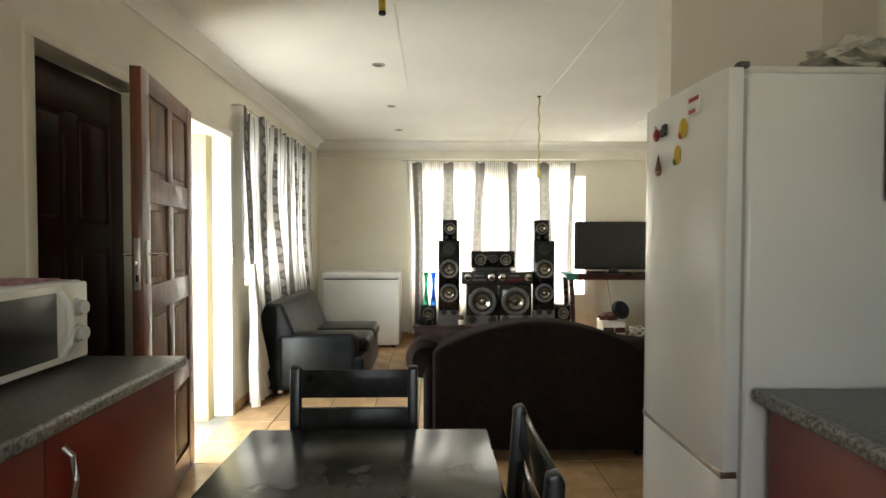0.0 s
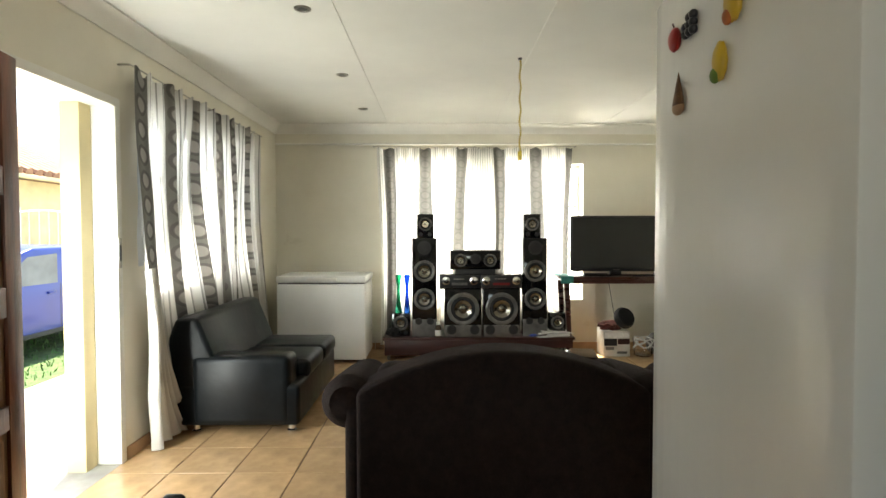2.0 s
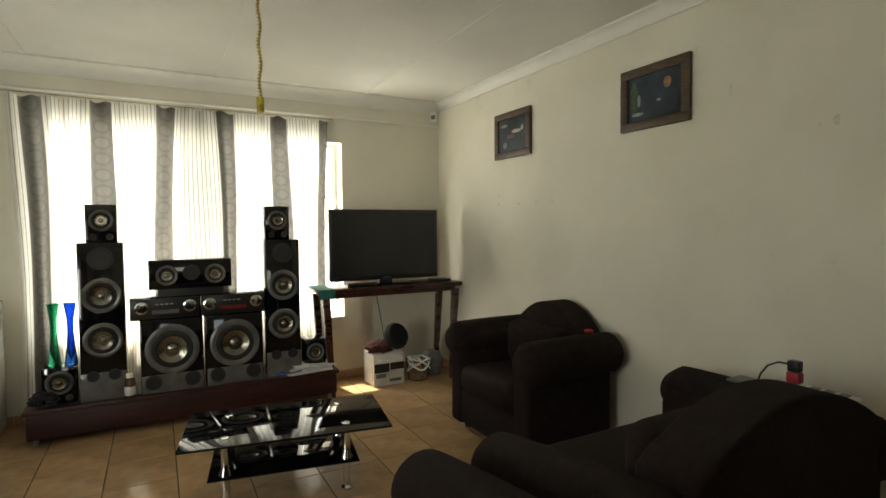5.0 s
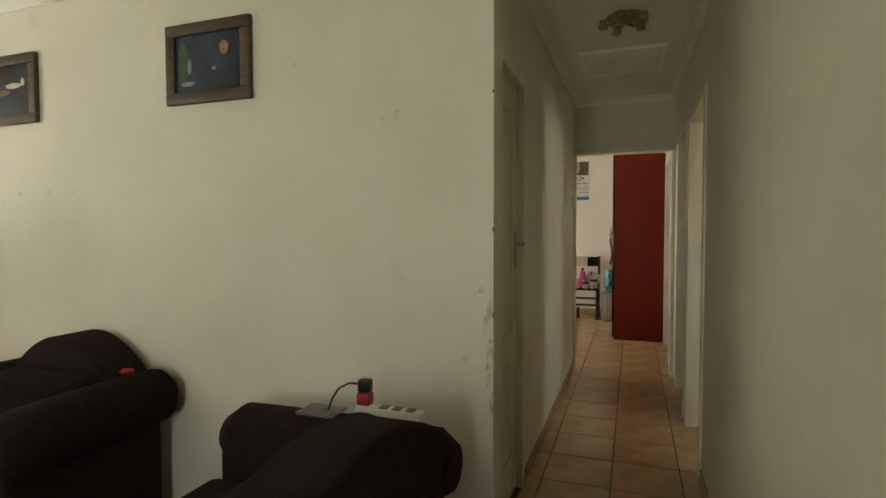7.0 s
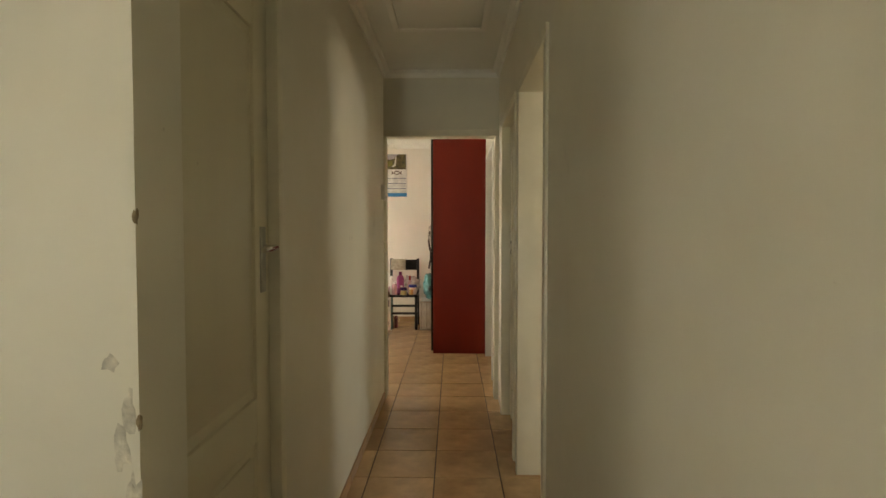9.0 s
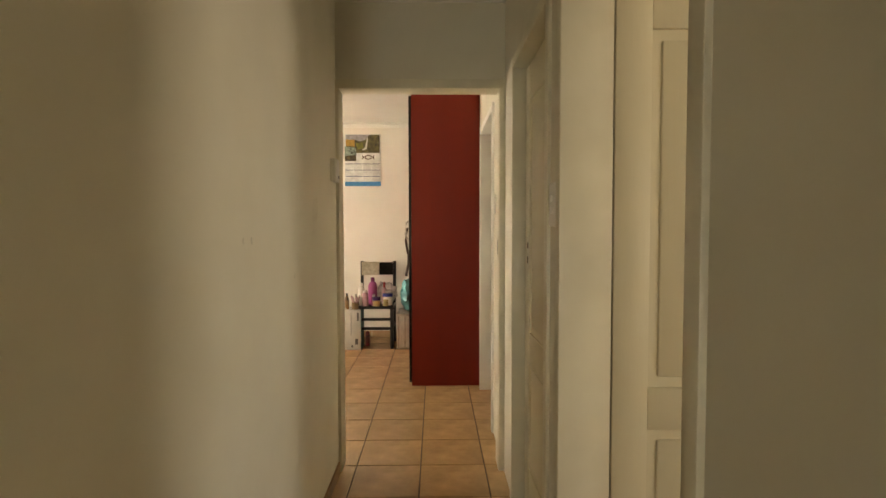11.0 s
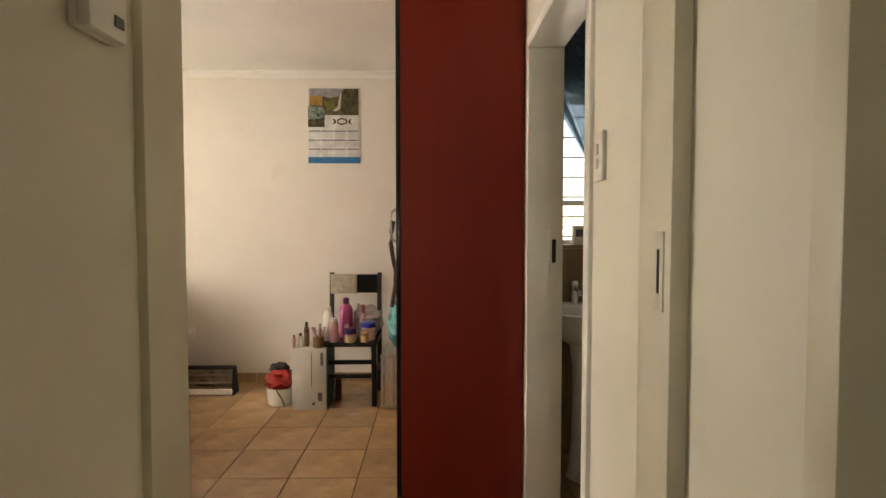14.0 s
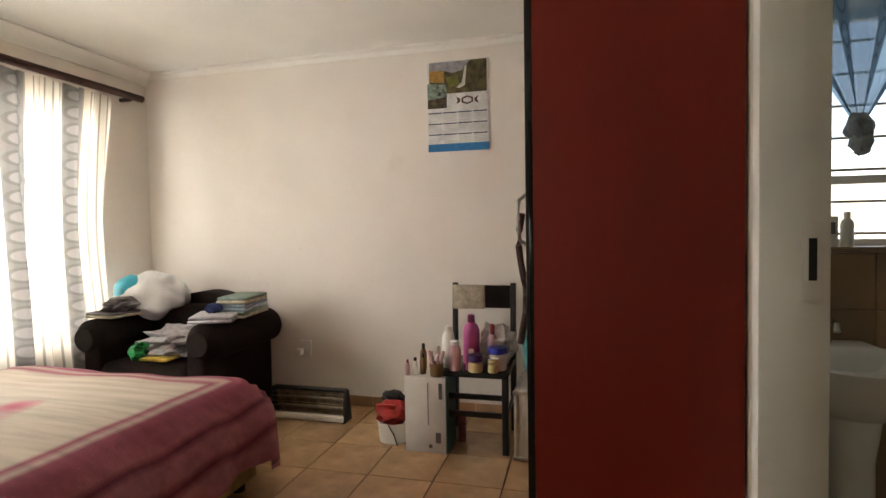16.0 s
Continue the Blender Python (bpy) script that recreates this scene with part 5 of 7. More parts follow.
def switch(name, label, at, w, h, rockers):
    """A wall plate facing local -y."""
    s = thing(name, label, "switch", at)
    part("plate", bx(-w / 2, w / 2, -0.012, 0.0, -h / 2, h / 2, bev=0.004), M_WPLAST, s)
    for k in range(rockers):
        z = (k - (rockers - 1) / 2) * 0.035
        part("rocker", bx(-0.011, 0.011, -0.018, -0.011, z - 0.012, z + 0.012, bev=0.002), M_WPLAST, s)
    return s


switch("light_switch", "white two-way light switch beside a shut door", pose(5.185, CS, 1.375, 0, 0, 180), 0.085, 0.135, 2)
switch("light_switch", "white light switch beside the bathroom door", pose(6.805, CS, 1.445, 0, 0, 180), 0.07, 0.12, 2)
s = switch("junction_box", "raised cream switch box on the corridor wall", pose(6.245, CN, 1.59), 0.085, 0.115, 0)
part("box", bx(-0.0425, 0.0425, -0.03, -0.011, -0.0575, 0.0575, bev=0.004), M_WPLAST, s)
part("label_mark", bx(0.01, 0.03, -0.0325, -0.029, -0.04, -0.025), M_RING, s)
s = switch("wall_socket", "white double wall socket above the worktop", pose(XW, 1.42, 1.28, 0, 0, 90), 0.10, 0.14, 2)
s = switch("wall_socket", "white socket with a plug near the floor", pose(BX1, 4.49, 0.405, 0, 0, -90), 0.09, 0.12, 1)
part("plug", bx(-0.012 - 0.045, 0.03 - 0.045, -0.06, -0.012, -0.045, 0.0, bev=0.006), M_WPLAST, s, "white plug")

# ---- kitchen small things ----


def microwave():
    m = thing("microwave", "white microwave oven with a dark window on the worktop", "microwave")
    x0, x1, y0, y1, z0, z1 = -1.335, -1.075, 1.20, 1.70, 0.912, 1.175
    part("case", bx(x0, x1, y0, y1, z0, z1, bev=0.01, seg=3), M_WHITE, m)
    d = part("door", bx(x1 - 0.002, x1 + 0.022, y0 + 0.004, y1 - 0.115, z0 + 0.006, z1 - 0.006, bev=0.008), M_WPLAST, m)
    part("window", bx(x1 + 0.0205, x1 + 0.0245, y0 + 0.02, y1 - 0.158, z0 + 0.03, z1 - 0.03, bev=0.002), M_BLACKP, d, "dark door window")
    part("handle", tube(bmesh.new(), [(x1 + 0.02, y1 - 0.137, z0 + 0.03), (x1 + 0.045, y1 - 0.134, z0 + 0.07), (x1 + 0.052, y1 - 0.133, (z0 + z1) / 2), (x1 + 0.045, y1 - 0.134, z1 - 0.07), (x1 + 0.02, y1 - 0.137, z1 - 0.03)], 0.011, 10), M_WPLAST, d)
    p = part("control_panel", bx(x1 - 0.002, x1 + 0.018, y1 - 0.113, y1 - 0.002, z0 + 0.006, z1 - 0.006, bev=0.006), M_WPLAST, m)
    for z in (z0 + 0.09, z0 + 0.175):
        part("knob", lathe(bmesh.new(), [(0.03, 0), (0.03, 0.008), (0.024, 0.012), (0.022, 0.028), (0.0, 0.03)], Matrix.Translation((x1 + 0.018, y1 - 0.056, z)) @ Matrix.Rotation(radians(90), 4, 'Y'), 20), M_WHITE, p)
    for y in (y0 + 0.05, y1 - 0.05):
        for x in (x0 + 0.04, x1 - 0.03):
            part("foot", cyl(bmesh.new(), (x, y, 0.90), (x, y, 0.914), 0.012, n=10), M_BLACKM, m)
    solid("printed_leaflet", bx(-1.30, -1.12, 1.44, 1.66, 1.176, 1.182, bev=0.001), mat("pink_print", (0.45, 0.22, 0.24), 0.6, var=0.4, scale=30), "printed leaflet lying on the microwave", "leaflet")


microwave()


def magnet(y, z, kind):
    u = (y - 1.345) / 0.56
    x = 0.965 - 0.045 + 0.009 * (2 * u - 1) ** 4 + 0.006 * (2 * u - 1) ** 2
    if kind == "apple":
        ob = thing("fridge_magnet", "red fruit magnet on the fridge door", "magnet", group="fruit magnets")
        part("fruit", blob(bmesh.new(), (x - 0.006, y, z), (0.010, 0.019, 0.023), 3, 0.1, 1), mat("fruit_red", (0.35, 0.02, 0.015), 0.3), ob)
        part("stalk", cyl(bmesh.new(), (x - 0.006, y, z + 0.02), (x - 0.008, y + 0.004, z + 0.032), 0.002, n=6), M_WOODD, ob)
    elif kind == "grape":
        ob = thing("fridge_magnet", "dark grape bunch magnet on the fridge door", "magnet", group="fruit magnets")
        for k in range(8):
            part("grape", blob(bmesh.new(), (x - 0.006, y + 0.014 * ((k % 3) - 1), z + 0.013 * (k // 3 - 1)), (0.008, 0.009, 0.009), 2), mat("grape_dark", (0.02, 0.02, 0.025), 0.3), ob)
    elif kind in ("mango", "corn"):
        ob = thing("fridge_magnet", "yellow and %s fruit magnet on the fridge door" % ("orange" if kind == "mango" else "green"), "magnet", group="fruit magnets")
        part("fruit", blob(bmesh.new(), (x - 0.006, y, z), (0.010, 0.016 if kind == "corn" else 0.021, 0.032), 3, 0.12, 4), mat("fruit_yellow", (0.55, 0.36, 0.03), 0.35), ob)
        part("leaf" if kind == "corn" else "blush", blob(bmesh.new(), (x - 0.010, y + 0.006, z - 0.02), (0.008, 0.012, 0.014), 2, 0.1, 6), mat("leaf_green", (0.10, 0.17, 0.02), 0.5) if kind == "corn" else mat("blush_orange", (0.40, 0.11, 0.02), 0.4), ob)
    else:
        ob = thing("fridge_magnet", "brown ice-cream cone magnet on the fridge door", "magnet", group="fruit magnets")
        part("cone", lathe(bmesh.new(), [(0.018, 0), (0.016, 0.012), (0.001, 0.062)], Matrix.Translation((x - 0.006, y, z - 0.02)) @ Matrix.Diagonal((0.5, 1, 1, 1)), 14), mat("cone_brown", (0.16, 0.07, 0.025), 0.5, var=0.3, scale=60), ob)
        part("scoop", blob(bmesh.new(), (x - 0.006, y, z - 0.024), (0.009, 0.019, 0.014), 2), mat("scoop_cream", (0.38, 0.22, 0.12), 0.5), ob)


st = thing("fridge_sticker", "red and white printed energy sticker on the fridge", "sticker")
part("paper", bx(0.9165, 0.9195, 1.47, 1.54, 1.70, 1.76), M_WHITE, st)
M_REDP = mat("red_print", (0.40, 0.03, 0.03), 0.5)
for z0, z1, y0, y1 in ((1.74, 1.753, 1.475, 1.535), (1.705, 1.717, 1.495, 1.535)):
    part("print_bar", bx(0.9150, 0.9170, y0, y1, z0, z1), M_REDP, st)

# bag on the fridge
bm = blob(bmesh.new(), (1.40, 1.46, 1.85), (0.15, 0.12, 0.055), 4, 0.5, 12, 4.0)
solid("plastic_bag", bm, mat("grey_film", (0.58, 0.56, 0.48), 0.25, var=0.25, scale=12, bump=0.4, bscale=30), "crumpled translucent plastic bag on top of the fridge", "bag")
wc = thing("wall_cupboard", "dark brown kitchen wall cupboard", "cupboard")
part("carcass", bx(1.39, 1.655, 0.55, 1.335, 1.42, 1.86), M_WOODD, wc)
part("door", bx(1.372, 1.39, 0.555, 1.33, 1.425, 1.855, bev=0.004), M_WOODD, wc)
for y_, z_, k_ in ((1.775, 1.685, "apple"), (1.712, 1.69, "grape"), (1.57, 1.67, "mango"), (1.605, 1.59, "corn"), (1.755, 1.575, "cone")):
    magnet(y_, z_, k_)

# ---- bedroom ----


def drape(name_label, x0, x1, y0, y1, ztop, zhem, material, parent):
    """A blanket over a bed: a flat top with softly falling, rippled sides."""
    bm = bmesh.new()
    nx, ny = 70, 70
    hang = ztop - zhem
    rows = []
    for j in range(ny + 1):
        row = []
        for i in range(nx + 1):
            a = -hang + (x1 - x0 + 2 * hang) * i / nx
            b = -hang + (y1 - y0 + 2 * hang) * j / ny
            ca, cb = min(max(a, 0), x1 - x0), min(max(b, 0), y1 - y0)
            oa, ob_ = a - ca, b - cb
            over = math.hypot(oa, ob_)
            r = 0.24
            turn = min(over / r, math.pi / 2)
            out = r * math.sin(turn) + 0.06 * max(0.0, over - 1.57 * r)
            down = r * (1 - math.cos(turn)) + max(0.0, over - 1.57 * r)
            ux, uy = (oa / over, ob_ / over) if over > 1e-6 else (0, 0)
            rip = 0.028 * min(1, over / 0.25) * math.sin(16 * (ca * abs(uy) + cb * abs(ux)) + 5 * math.atan2(uy, ux + 1e-6))
            z = ztop - min(down, hang) + 0.014 * noise.noise(Vector((a * 3, b * 3, 1))) + 0.02 * math.sin(math.pi * ca / (x1 - x0)) * math.sin(math.pi * cb / (y1 - y0))
            row.append(bm.verts.new((x0 + ca + ux * (out + rip), y0 + cb + uy * (out + rip), max(z, 0.02))))
        rows.append(row)
    for j in range(ny):
        for i in range(nx):
            bm.faces.new((rows[j][i], rows[j][i + 1], rows[j + 1][i + 1], rows[j + 1][i]))
    ob = part(*name_label[:1], bm, material, parent, name_label[1], smooth=80)
    return ob


def blanket_mat():
    m = mat("pink_blanket", (0.50, 0.42, 0.33), 0.95, var=0.06, scale=5, bump=0.5, bscale=160)
    nt = m.node_tree
    n, l = nt.nodes, nt.links
    b = n["Principled BSDF"]
    tc = n.new("ShaderNodeTexCoord")
    sep = n.new("ShaderNodeSeparateXYZ")
    l.new(tc.outputs["Object"], sep.inputs[0])
    wob = n.new("ShaderNodeTexNoise")
    wob.inputs["Scale"].default_value = 3.0
    l.new(tc.outputs["Object"], wob.inputs["Vector"])

    def mn(op, a, c=None):
        k = n.new("ShaderNodeMath")
        k.operation = op
        for i, v in enumerate((a, c)):
            if v is None:
                continue
            if isinstance(v, (int, float)):
                k.inputs[i].default_value = v
            else:
                l.new(v, k.inputs[i])
        return k.outputs[0]

    # distance in from the hanging edges: falls with x towards the foot end and with height
    edge = mn('ADD', mn('MULTIPLY', mn('SUBTRACT', BEDX1 - 0.42, sep.outputs[0]), 1.0), mn('MULTIPLY', mn('SUBTRACT', wob.outputs["Fac"], 0.5), 0.05))
    side = mn('SUBTRACT', sep.outputs[1], BEDY0 + 0.36)
    d = mn('MINIMUM', edge, side)
    d = mn('ADD', d, mn('MULTIPLY', mn('SUBTRACT', sep.outputs[2], BEDZ), 1.0))
    ramp = n.new("ShaderNodeValToRGB")
    e = ramp.color_ramp.elements
    e[0].position, e[0].color = 0.0, (0.30, 0.095, 0.12, 1)
    e[1].position, e[1].color = 1.0, (0.47, 0.40, 0.31, 1)
    for pos, col in ((0.20, (0.34, 0.13, 0.155)), (0.24, (0.15, 0.02, 0.045)), (0.28, (0.33, 0.12, 0.145)), (0.36, (0.34, 0.125, 0.15)), (0.40, (0.15, 0.02, 0.045)), (0.44, (0.33, 0.10, 0.12)),
                     (0.55, (0.27, 0.055, 0.09)), (0.62, (0.26, 0.05, 0.085)), (0.65, (0.42, 0.30, 0.25)), (0.69, (0.26, 0.05, 0.08)), (0.72, (0.45, 0.37, 0.29))):
        k = e.new(pos)
        k.color = (*col, 1)
    mr = n.new("ShaderNodeMapRange")
    mr.inputs[1].default_value, mr.inputs[2].default_value = -0.92, 0.12
    l.new(d, mr.inputs[0])
    l.new(mr.outputs[0], ramp.inputs[0])
    # large pink flowers on the cream middle
    vo = n.new("ShaderNodeTexVoronoi")
    vo.inputs["Scale"].default_value = 2.3
    l.new(tc.outputs["Object"], vo.inputs["Vector"])
    soft = n.new("ShaderNodeMapRange")
    soft.inputs[1].default_value, soft.inputs[2].default_value = 0.26, 0.10
    l.new(mn('ADD', vo.outputs["Distance"], mn('MULTIPLY', mn('SUBTRACT', wob.outputs["Fac"], 0.5), 0.5)), soft.inputs[0])
    fl = mn('MULTIPLY', soft.outputs[0], mn('GREATER_THAN', d, 0.0))
    mx = n.new("ShaderNodeMix")
    mx.data_type = 'RGBA'
    l.new(fl, mx.inputs[0])
    l.new(ramp.outputs[0], mx.inputs[6])
    mx.inputs[7].default_value = (0.45, 0.10, 0.14, 1)
    # long woven streaks running with the stripes
    mp = n.new("ShaderNodeMapping")
    mp.inputs["Scale"].default_value = (26, 2.2, 26)
    l.new(tc.outputs["Object"], mp.inputs[0])
    sk = n.new("ShaderNodeTexNoise")
    sk.inputs["Scale"].default_value = 1.0
    sk.inputs["Detail"].default_value = 5
    l.new(mp.outputs[0], sk.inputs["Vector"])
    ov = n.new("ShaderNodeMix")
    ov.data_type = 'RGBA'
    ov.blend_type = 'OVERLAY'
    ov.inputs[0].default_value = 0.4
    l.new(mx.outputs[2], ov.inputs[6])
    l.new(sk.outputs["Fac"], ov.inputs[7])
    l.new(ov.outputs[2], b.inputs["Base Color"])
    return m


BEDX0, BEDX1, BEDY0, BEDY1, BEDZ = 6.75, 8.65, 4.03, 5.45, 0.56
bed = thing("bed", "made bed under a pink and cream flowered blanket", "bed")
part("mattress", bx(BEDX0, BEDX1 - 0.05, BEDY0 + 0.04, BEDY1, 0.28, BEDZ - 0.03, bev=0.12, seg=5), M_WPLAST, bed)
part("bed_base", bx(BEDX0, BEDX1 - 0.05, BEDY0 + 0.05, BEDY1, 0.06, 0.28, bev=0.01), mat("yellow_valance", (0.42, 0.32, 0.10), 0.9, var=0.15, scale=15), bed, "yellow base valance")
for x in (BEDX0 + 0.1, BEDX1 - 0.1):
    for y in (BEDY0 + 0.12, BEDY1 - 0.1):
        part("leg", cyl(bmesh.new(), (x, y, 0), (x, y, 0.065), 0.03, n=12), M_BLACKM, bed)
M_BLANK = blanket_mat()
drape(("blanket", "pink striped blanket with a flowered middle"), BEDX0, BEDX1 - 0.17, BEDY0 + 0.16, BEDY1, BEDZ, 0.07, M_BLANK, bed)

# armchair with clothes in the far corner
camel_sofa("armchair", "dark brown fabric armchair heaped with clothes in the corner", pose(BX1 - 0.04, 4.665, 0, 0, 0, 90), 1.015, 1, peak=0.86, side=0.70, depth=0.80)
# folded clothes
M_CL = [mat("cloth_%s" % n_, c_, 0.9, var=0.15, scale=30, bump=0.3, bscale=90) for n_, c_ in
        (("pale_blue", (0.30, 0.38, 0.46)), ("cream", (0.52, 0.48, 0.36)), ("grey", (0.20, 0.19, 0.20)), ("green_grey", (0.25, 0.33, 0.28)), ("navy", (0.02, 0.035, 0.13)), ("check", (0.42, 0.40, 0.42)))]


def folded(name, label, cx, cy, z, w, d, rz, cols, th=0.022):
    t = thing(name, label, "clothes", pose(cx, cy, z, 0, 0, rz))
    for k, c in enumerate(cols):
        bm = bx(-w / 2 * (1 - 0.03 * k), w / 2 * (1 - 0.02 * k), -d / 2, d / 2 * (1 - 0.04 * k), k * th, k * th + th * 0.96, bev=th * 0.42, seg=3)
        for v in bm.verts:
            v.co.z += 0.008 * math.sin(v.co.x * 17 + k) * math.cos(v.co.y * 13)
        part("garment", bm, M_CL[c], t, smooth=70)


folded("folded_towels", "stack of folded pale blue and green towels", 9.44, 4.74, 0.712, 0.36, 0.22, 8, (1, 3, 0, 0, 1, 3), 0.022)
folded("folded_clothes", "folded grey and cream clothes on an armchair arm", 9.34, 5.57, 0.712, 0.46, 0.24, -4, (1, 2), 0.02)
folded("checked_shirt", "crumpled checked shirt over an armchair arm", 9.20, 4.76, 0.712, 0.30, 0.26, 25, (5, 5), 0.022)
solid("rolled_jumper", blob(bmesh.new(), (9.30, 5.54, 0.79), (0.15, 0.10, 0.05), 3, 0.5, 7), M_CL[2], "rolled grey jumper on folded clothes", "clothes")
solid("navy_cloth", blob(bmesh.new(), (9.24, 4.80, 0.78), (0.06, 0.05, 0.035), 3, 0.3, 8), M_CL[4], "small navy cloth beside the towels", "clothes")
solid("crumpled_shirt", blob(bmesh.new(), (9.38, 5.12, 0.54), (0.30, 0.24, 0.10), 4, 0.5, 15, 3.5), M_CL[5], "crumpled shirt heaped on an armchair seat", "clothes")
solid("green_packet", blob(bmesh.new(), (9.12, 5.26, 0.51), (0.07, 0.06, 0.06), 3, 0.4, 17), mat("green_foil", (0.01, 0.22, 0.06), 0.25, var=0.4, scale=20), "shiny green packet on an armchair seat", "packet")
solid("yellow_magazine", bx(9.04, 9.20, 5.0, 5.2, 0.47, 0.485, bev=0.003), mat("yellow_print", (0.55, 0.38, 0.06), 0.4, var=0.3, scale=18), "yellow printed magazine on an armchair seat", "magazine")
wb = thing("pillow_bag", "white plastic carrier bag stuffed full with a blue mark", "bag")
M_BAG = mat("white_film", (0.75, 0.76, 0.77), 0.35, var=0.08, scale=8, bump=0.5, bscale=14)
part("bag", blob(bmesh.new(), (9.50, 5.50, 0.82), (0.20, 0.25, 0.17), 4, 0.22, 21, 2.2), M_BAG, wb)
part("blue_mark", blob(bmesh.new(), (9.41, 5.60, 0.875), (0.125, 0.11, 0.10), 3, 0.1, 22), mat("turquoise_print", (0.03, 0.42, 0.55), 0.4, var=0.1), wb, "turquoise printed patch")


def heater():
    h = thing("bar_heater", "old two-bar electric heater standing on the floor", "heater", pose(9.54, 4.30, 0, 0, 0, 90))
    w = 0.27
    for sx in (-1, 1):
        part("side_cheek", prism(bmesh.new(), [(-0.06, 0), (0.06, 0), (0.03, 0.21), (-0.02, 0.21)], sx * w - 0.008, sx * w + 0.008, 'x', 0.004), M_BLACKM, h)
    part("reflector", prism(bmesh.new(), [(-0.045, 0.02), (-0.04, 0.03), (-0.03, 0.11), (-0.015, 0.20), (-0.022, 0.20), (-0.042, 0.11), (-0.052, 0.02)], -w, w, 'x'), mat("tarnished_reflector", (0.46, 0.39, 0.27), 0.35, 0.7, var=0.35, scale=14), h)
    part("base_bar", bx(-w, w, 0.02, 0.06, 0.008, 0.045, bev=0.006), M_WPLAST, h, "pale base bar")
    part("top_bar", bx(-w, w, -0.02, 0.03, 0.195, 0.215, bev=0.005), M_BLACKM, h)
    for z in (0.085, 0.145):
        part("element", cyl(bmesh.new(), (-w + 0.03, 0.005, z), (w - 0.03, 0.005, z), 0.009, n=12), mat("ceramic_bar", (0.40, 0.33, 0.24), 0.7, var=0.2, scale=40), h)
    for k in range(5):
        z = 0.06 + 0.03 * k
        part("guard_wire", cyl(bmesh.new(), (-w, 0.045 - 0.004 * k, z), (w, 0.045 - 0.004 * k, z), 0.002, n=6), M_STEEL, h)


# heater faces -x: its front is local +y
heater()
M_CARD = mat("white_print_card", (0.62, 0.60, 0.55), 0.7, var=0.06, scale=8)
bxx = thing("white_carton", "tall white printed carton carrying toiletries", "box")
part("carton", bx(9.17, 9.40, 3.26, 3.50, 0.0, 0.43, bev=0.003), M_CARD, bxx)
part("green_side", bx(9.17, 9.40, 3.257, 3.261, 0.0, 0.43), mat("teal_card", (0.05, 0.16, 0.15), 0.6), bxx, "teal printed side")
for y0, y1, z0, z1 in ((3.28, 3.30, 0.31, 0.40), (3.36, 3.365, 0.16, 0.40), (3.29, 3.32, 0.06, 0.12), (3.34, 3.36, 0.03, 0.05)):
    part("print_bar", bx(9.1675, 9.1705, y0, y1, z0, z1), M_RING, bxx)


def bottle(name, label, x, y, z, prof, m, cap=None, cap_m=None):
    b = thing(name, label, "toiletries")
    part("container", lathe(bmesh.new(), prof, Matrix.Translation((x, y, z)), 18), m, b)
    if cap:
        part("cap", lathe(bmesh.new(), cap, Matrix.Translation((x, y, z)), 16), cap_m, b)
    return b


def simple_bottle(label, x, y, z, r, h, m, cap_m, name="bottle", capr=0.5, caph=0.2):
    hb = h * (1 - caph)
    return bottle(name, label, x, y, z, [(r * 0.92, 0), (r, h * 0.03), (r, hb * 0.8), (r * 0.8, hb * 0.93), (r * capr, hb)], m,
                  [(r * capr, hb), (r * capr * 1.05, hb + 0.002), (r * capr, h - 0.003), (r * capr * 0.5, h)], cap_m)


M_PINK = mat("pink_plastic", (0.50, 0.10, 0.30), 0.3, var=0.08)
M_PALEP = mat("pale_pink_plastic", (0.55, 0.34, 0.36), 0.35, var=0.1)
M_AMBER = mat("amber_plastic", (0.20, 0.10, 0.03), 0.3)
M_BLUEC = mat("blue_cap", (0.015, 0.03, 0.30), 0.3)
M_CREAMJ = mat("cream_jar", (0.56, 0.48, 0.22), 0.35, var=0.1)
simple_bottle("small white nail polish bottle on a carton", 9.22, 3.45, 0.43, 0.018, 0.10, M_WPLAST, M_BLACKP)
simple_bottle("small amber oil bottle with a black cap", 9.24, 3.41, 0.43, 0.018, 0.12, M_AMBER, M_BLACKP)
simple_bottle("clear perfume bottle with a metal cap", 9.30, 3.33, 0.43, 0.035, 0.15, M_WPLAST, M_STEEL, "perfume_bottle", 0.3, 0.3)
simple_bottle("tall amber serum bottle with a dropper", 9.32, 3.43, 0.43, 0.02, 0.16, M_AMBER, M_BLACKP)
simple_bottle("small pink cream tube standing on its cap", 9.20, 3.49, 0.43, 0.014, 0.09, M_PALEP, M_REDP)
cup = thing("brush_cup", "brown cup holding pink make-up brushes", "cup")
part("cup", lathe(bmesh.new(), [(0.034, 0), (0.038, 0.004), (0.04, 0.075), (0.037, 0.076), (0.034, 0.01), (0, 0.008)], Matrix.Translation((9.21, 3.32, 0.43)), 18), mat("tan_cup", (0.20, 0.12, 0.05), 0.5), cup)
for k in range(7):
    a = k * 0.9
    part("brush", cyl(bmesh.new(), (9.21 + 0.015 * math.cos(a), 3.32 + 0.015 * math.sin(a), 0.445), (9.21 + 0.04 * math.cos(a), 3.32 + 0.045 * math.sin(a), 0.555 + 0.01 * (k % 3)), 0.006, 0.009, 8), M_PALEP, cup)


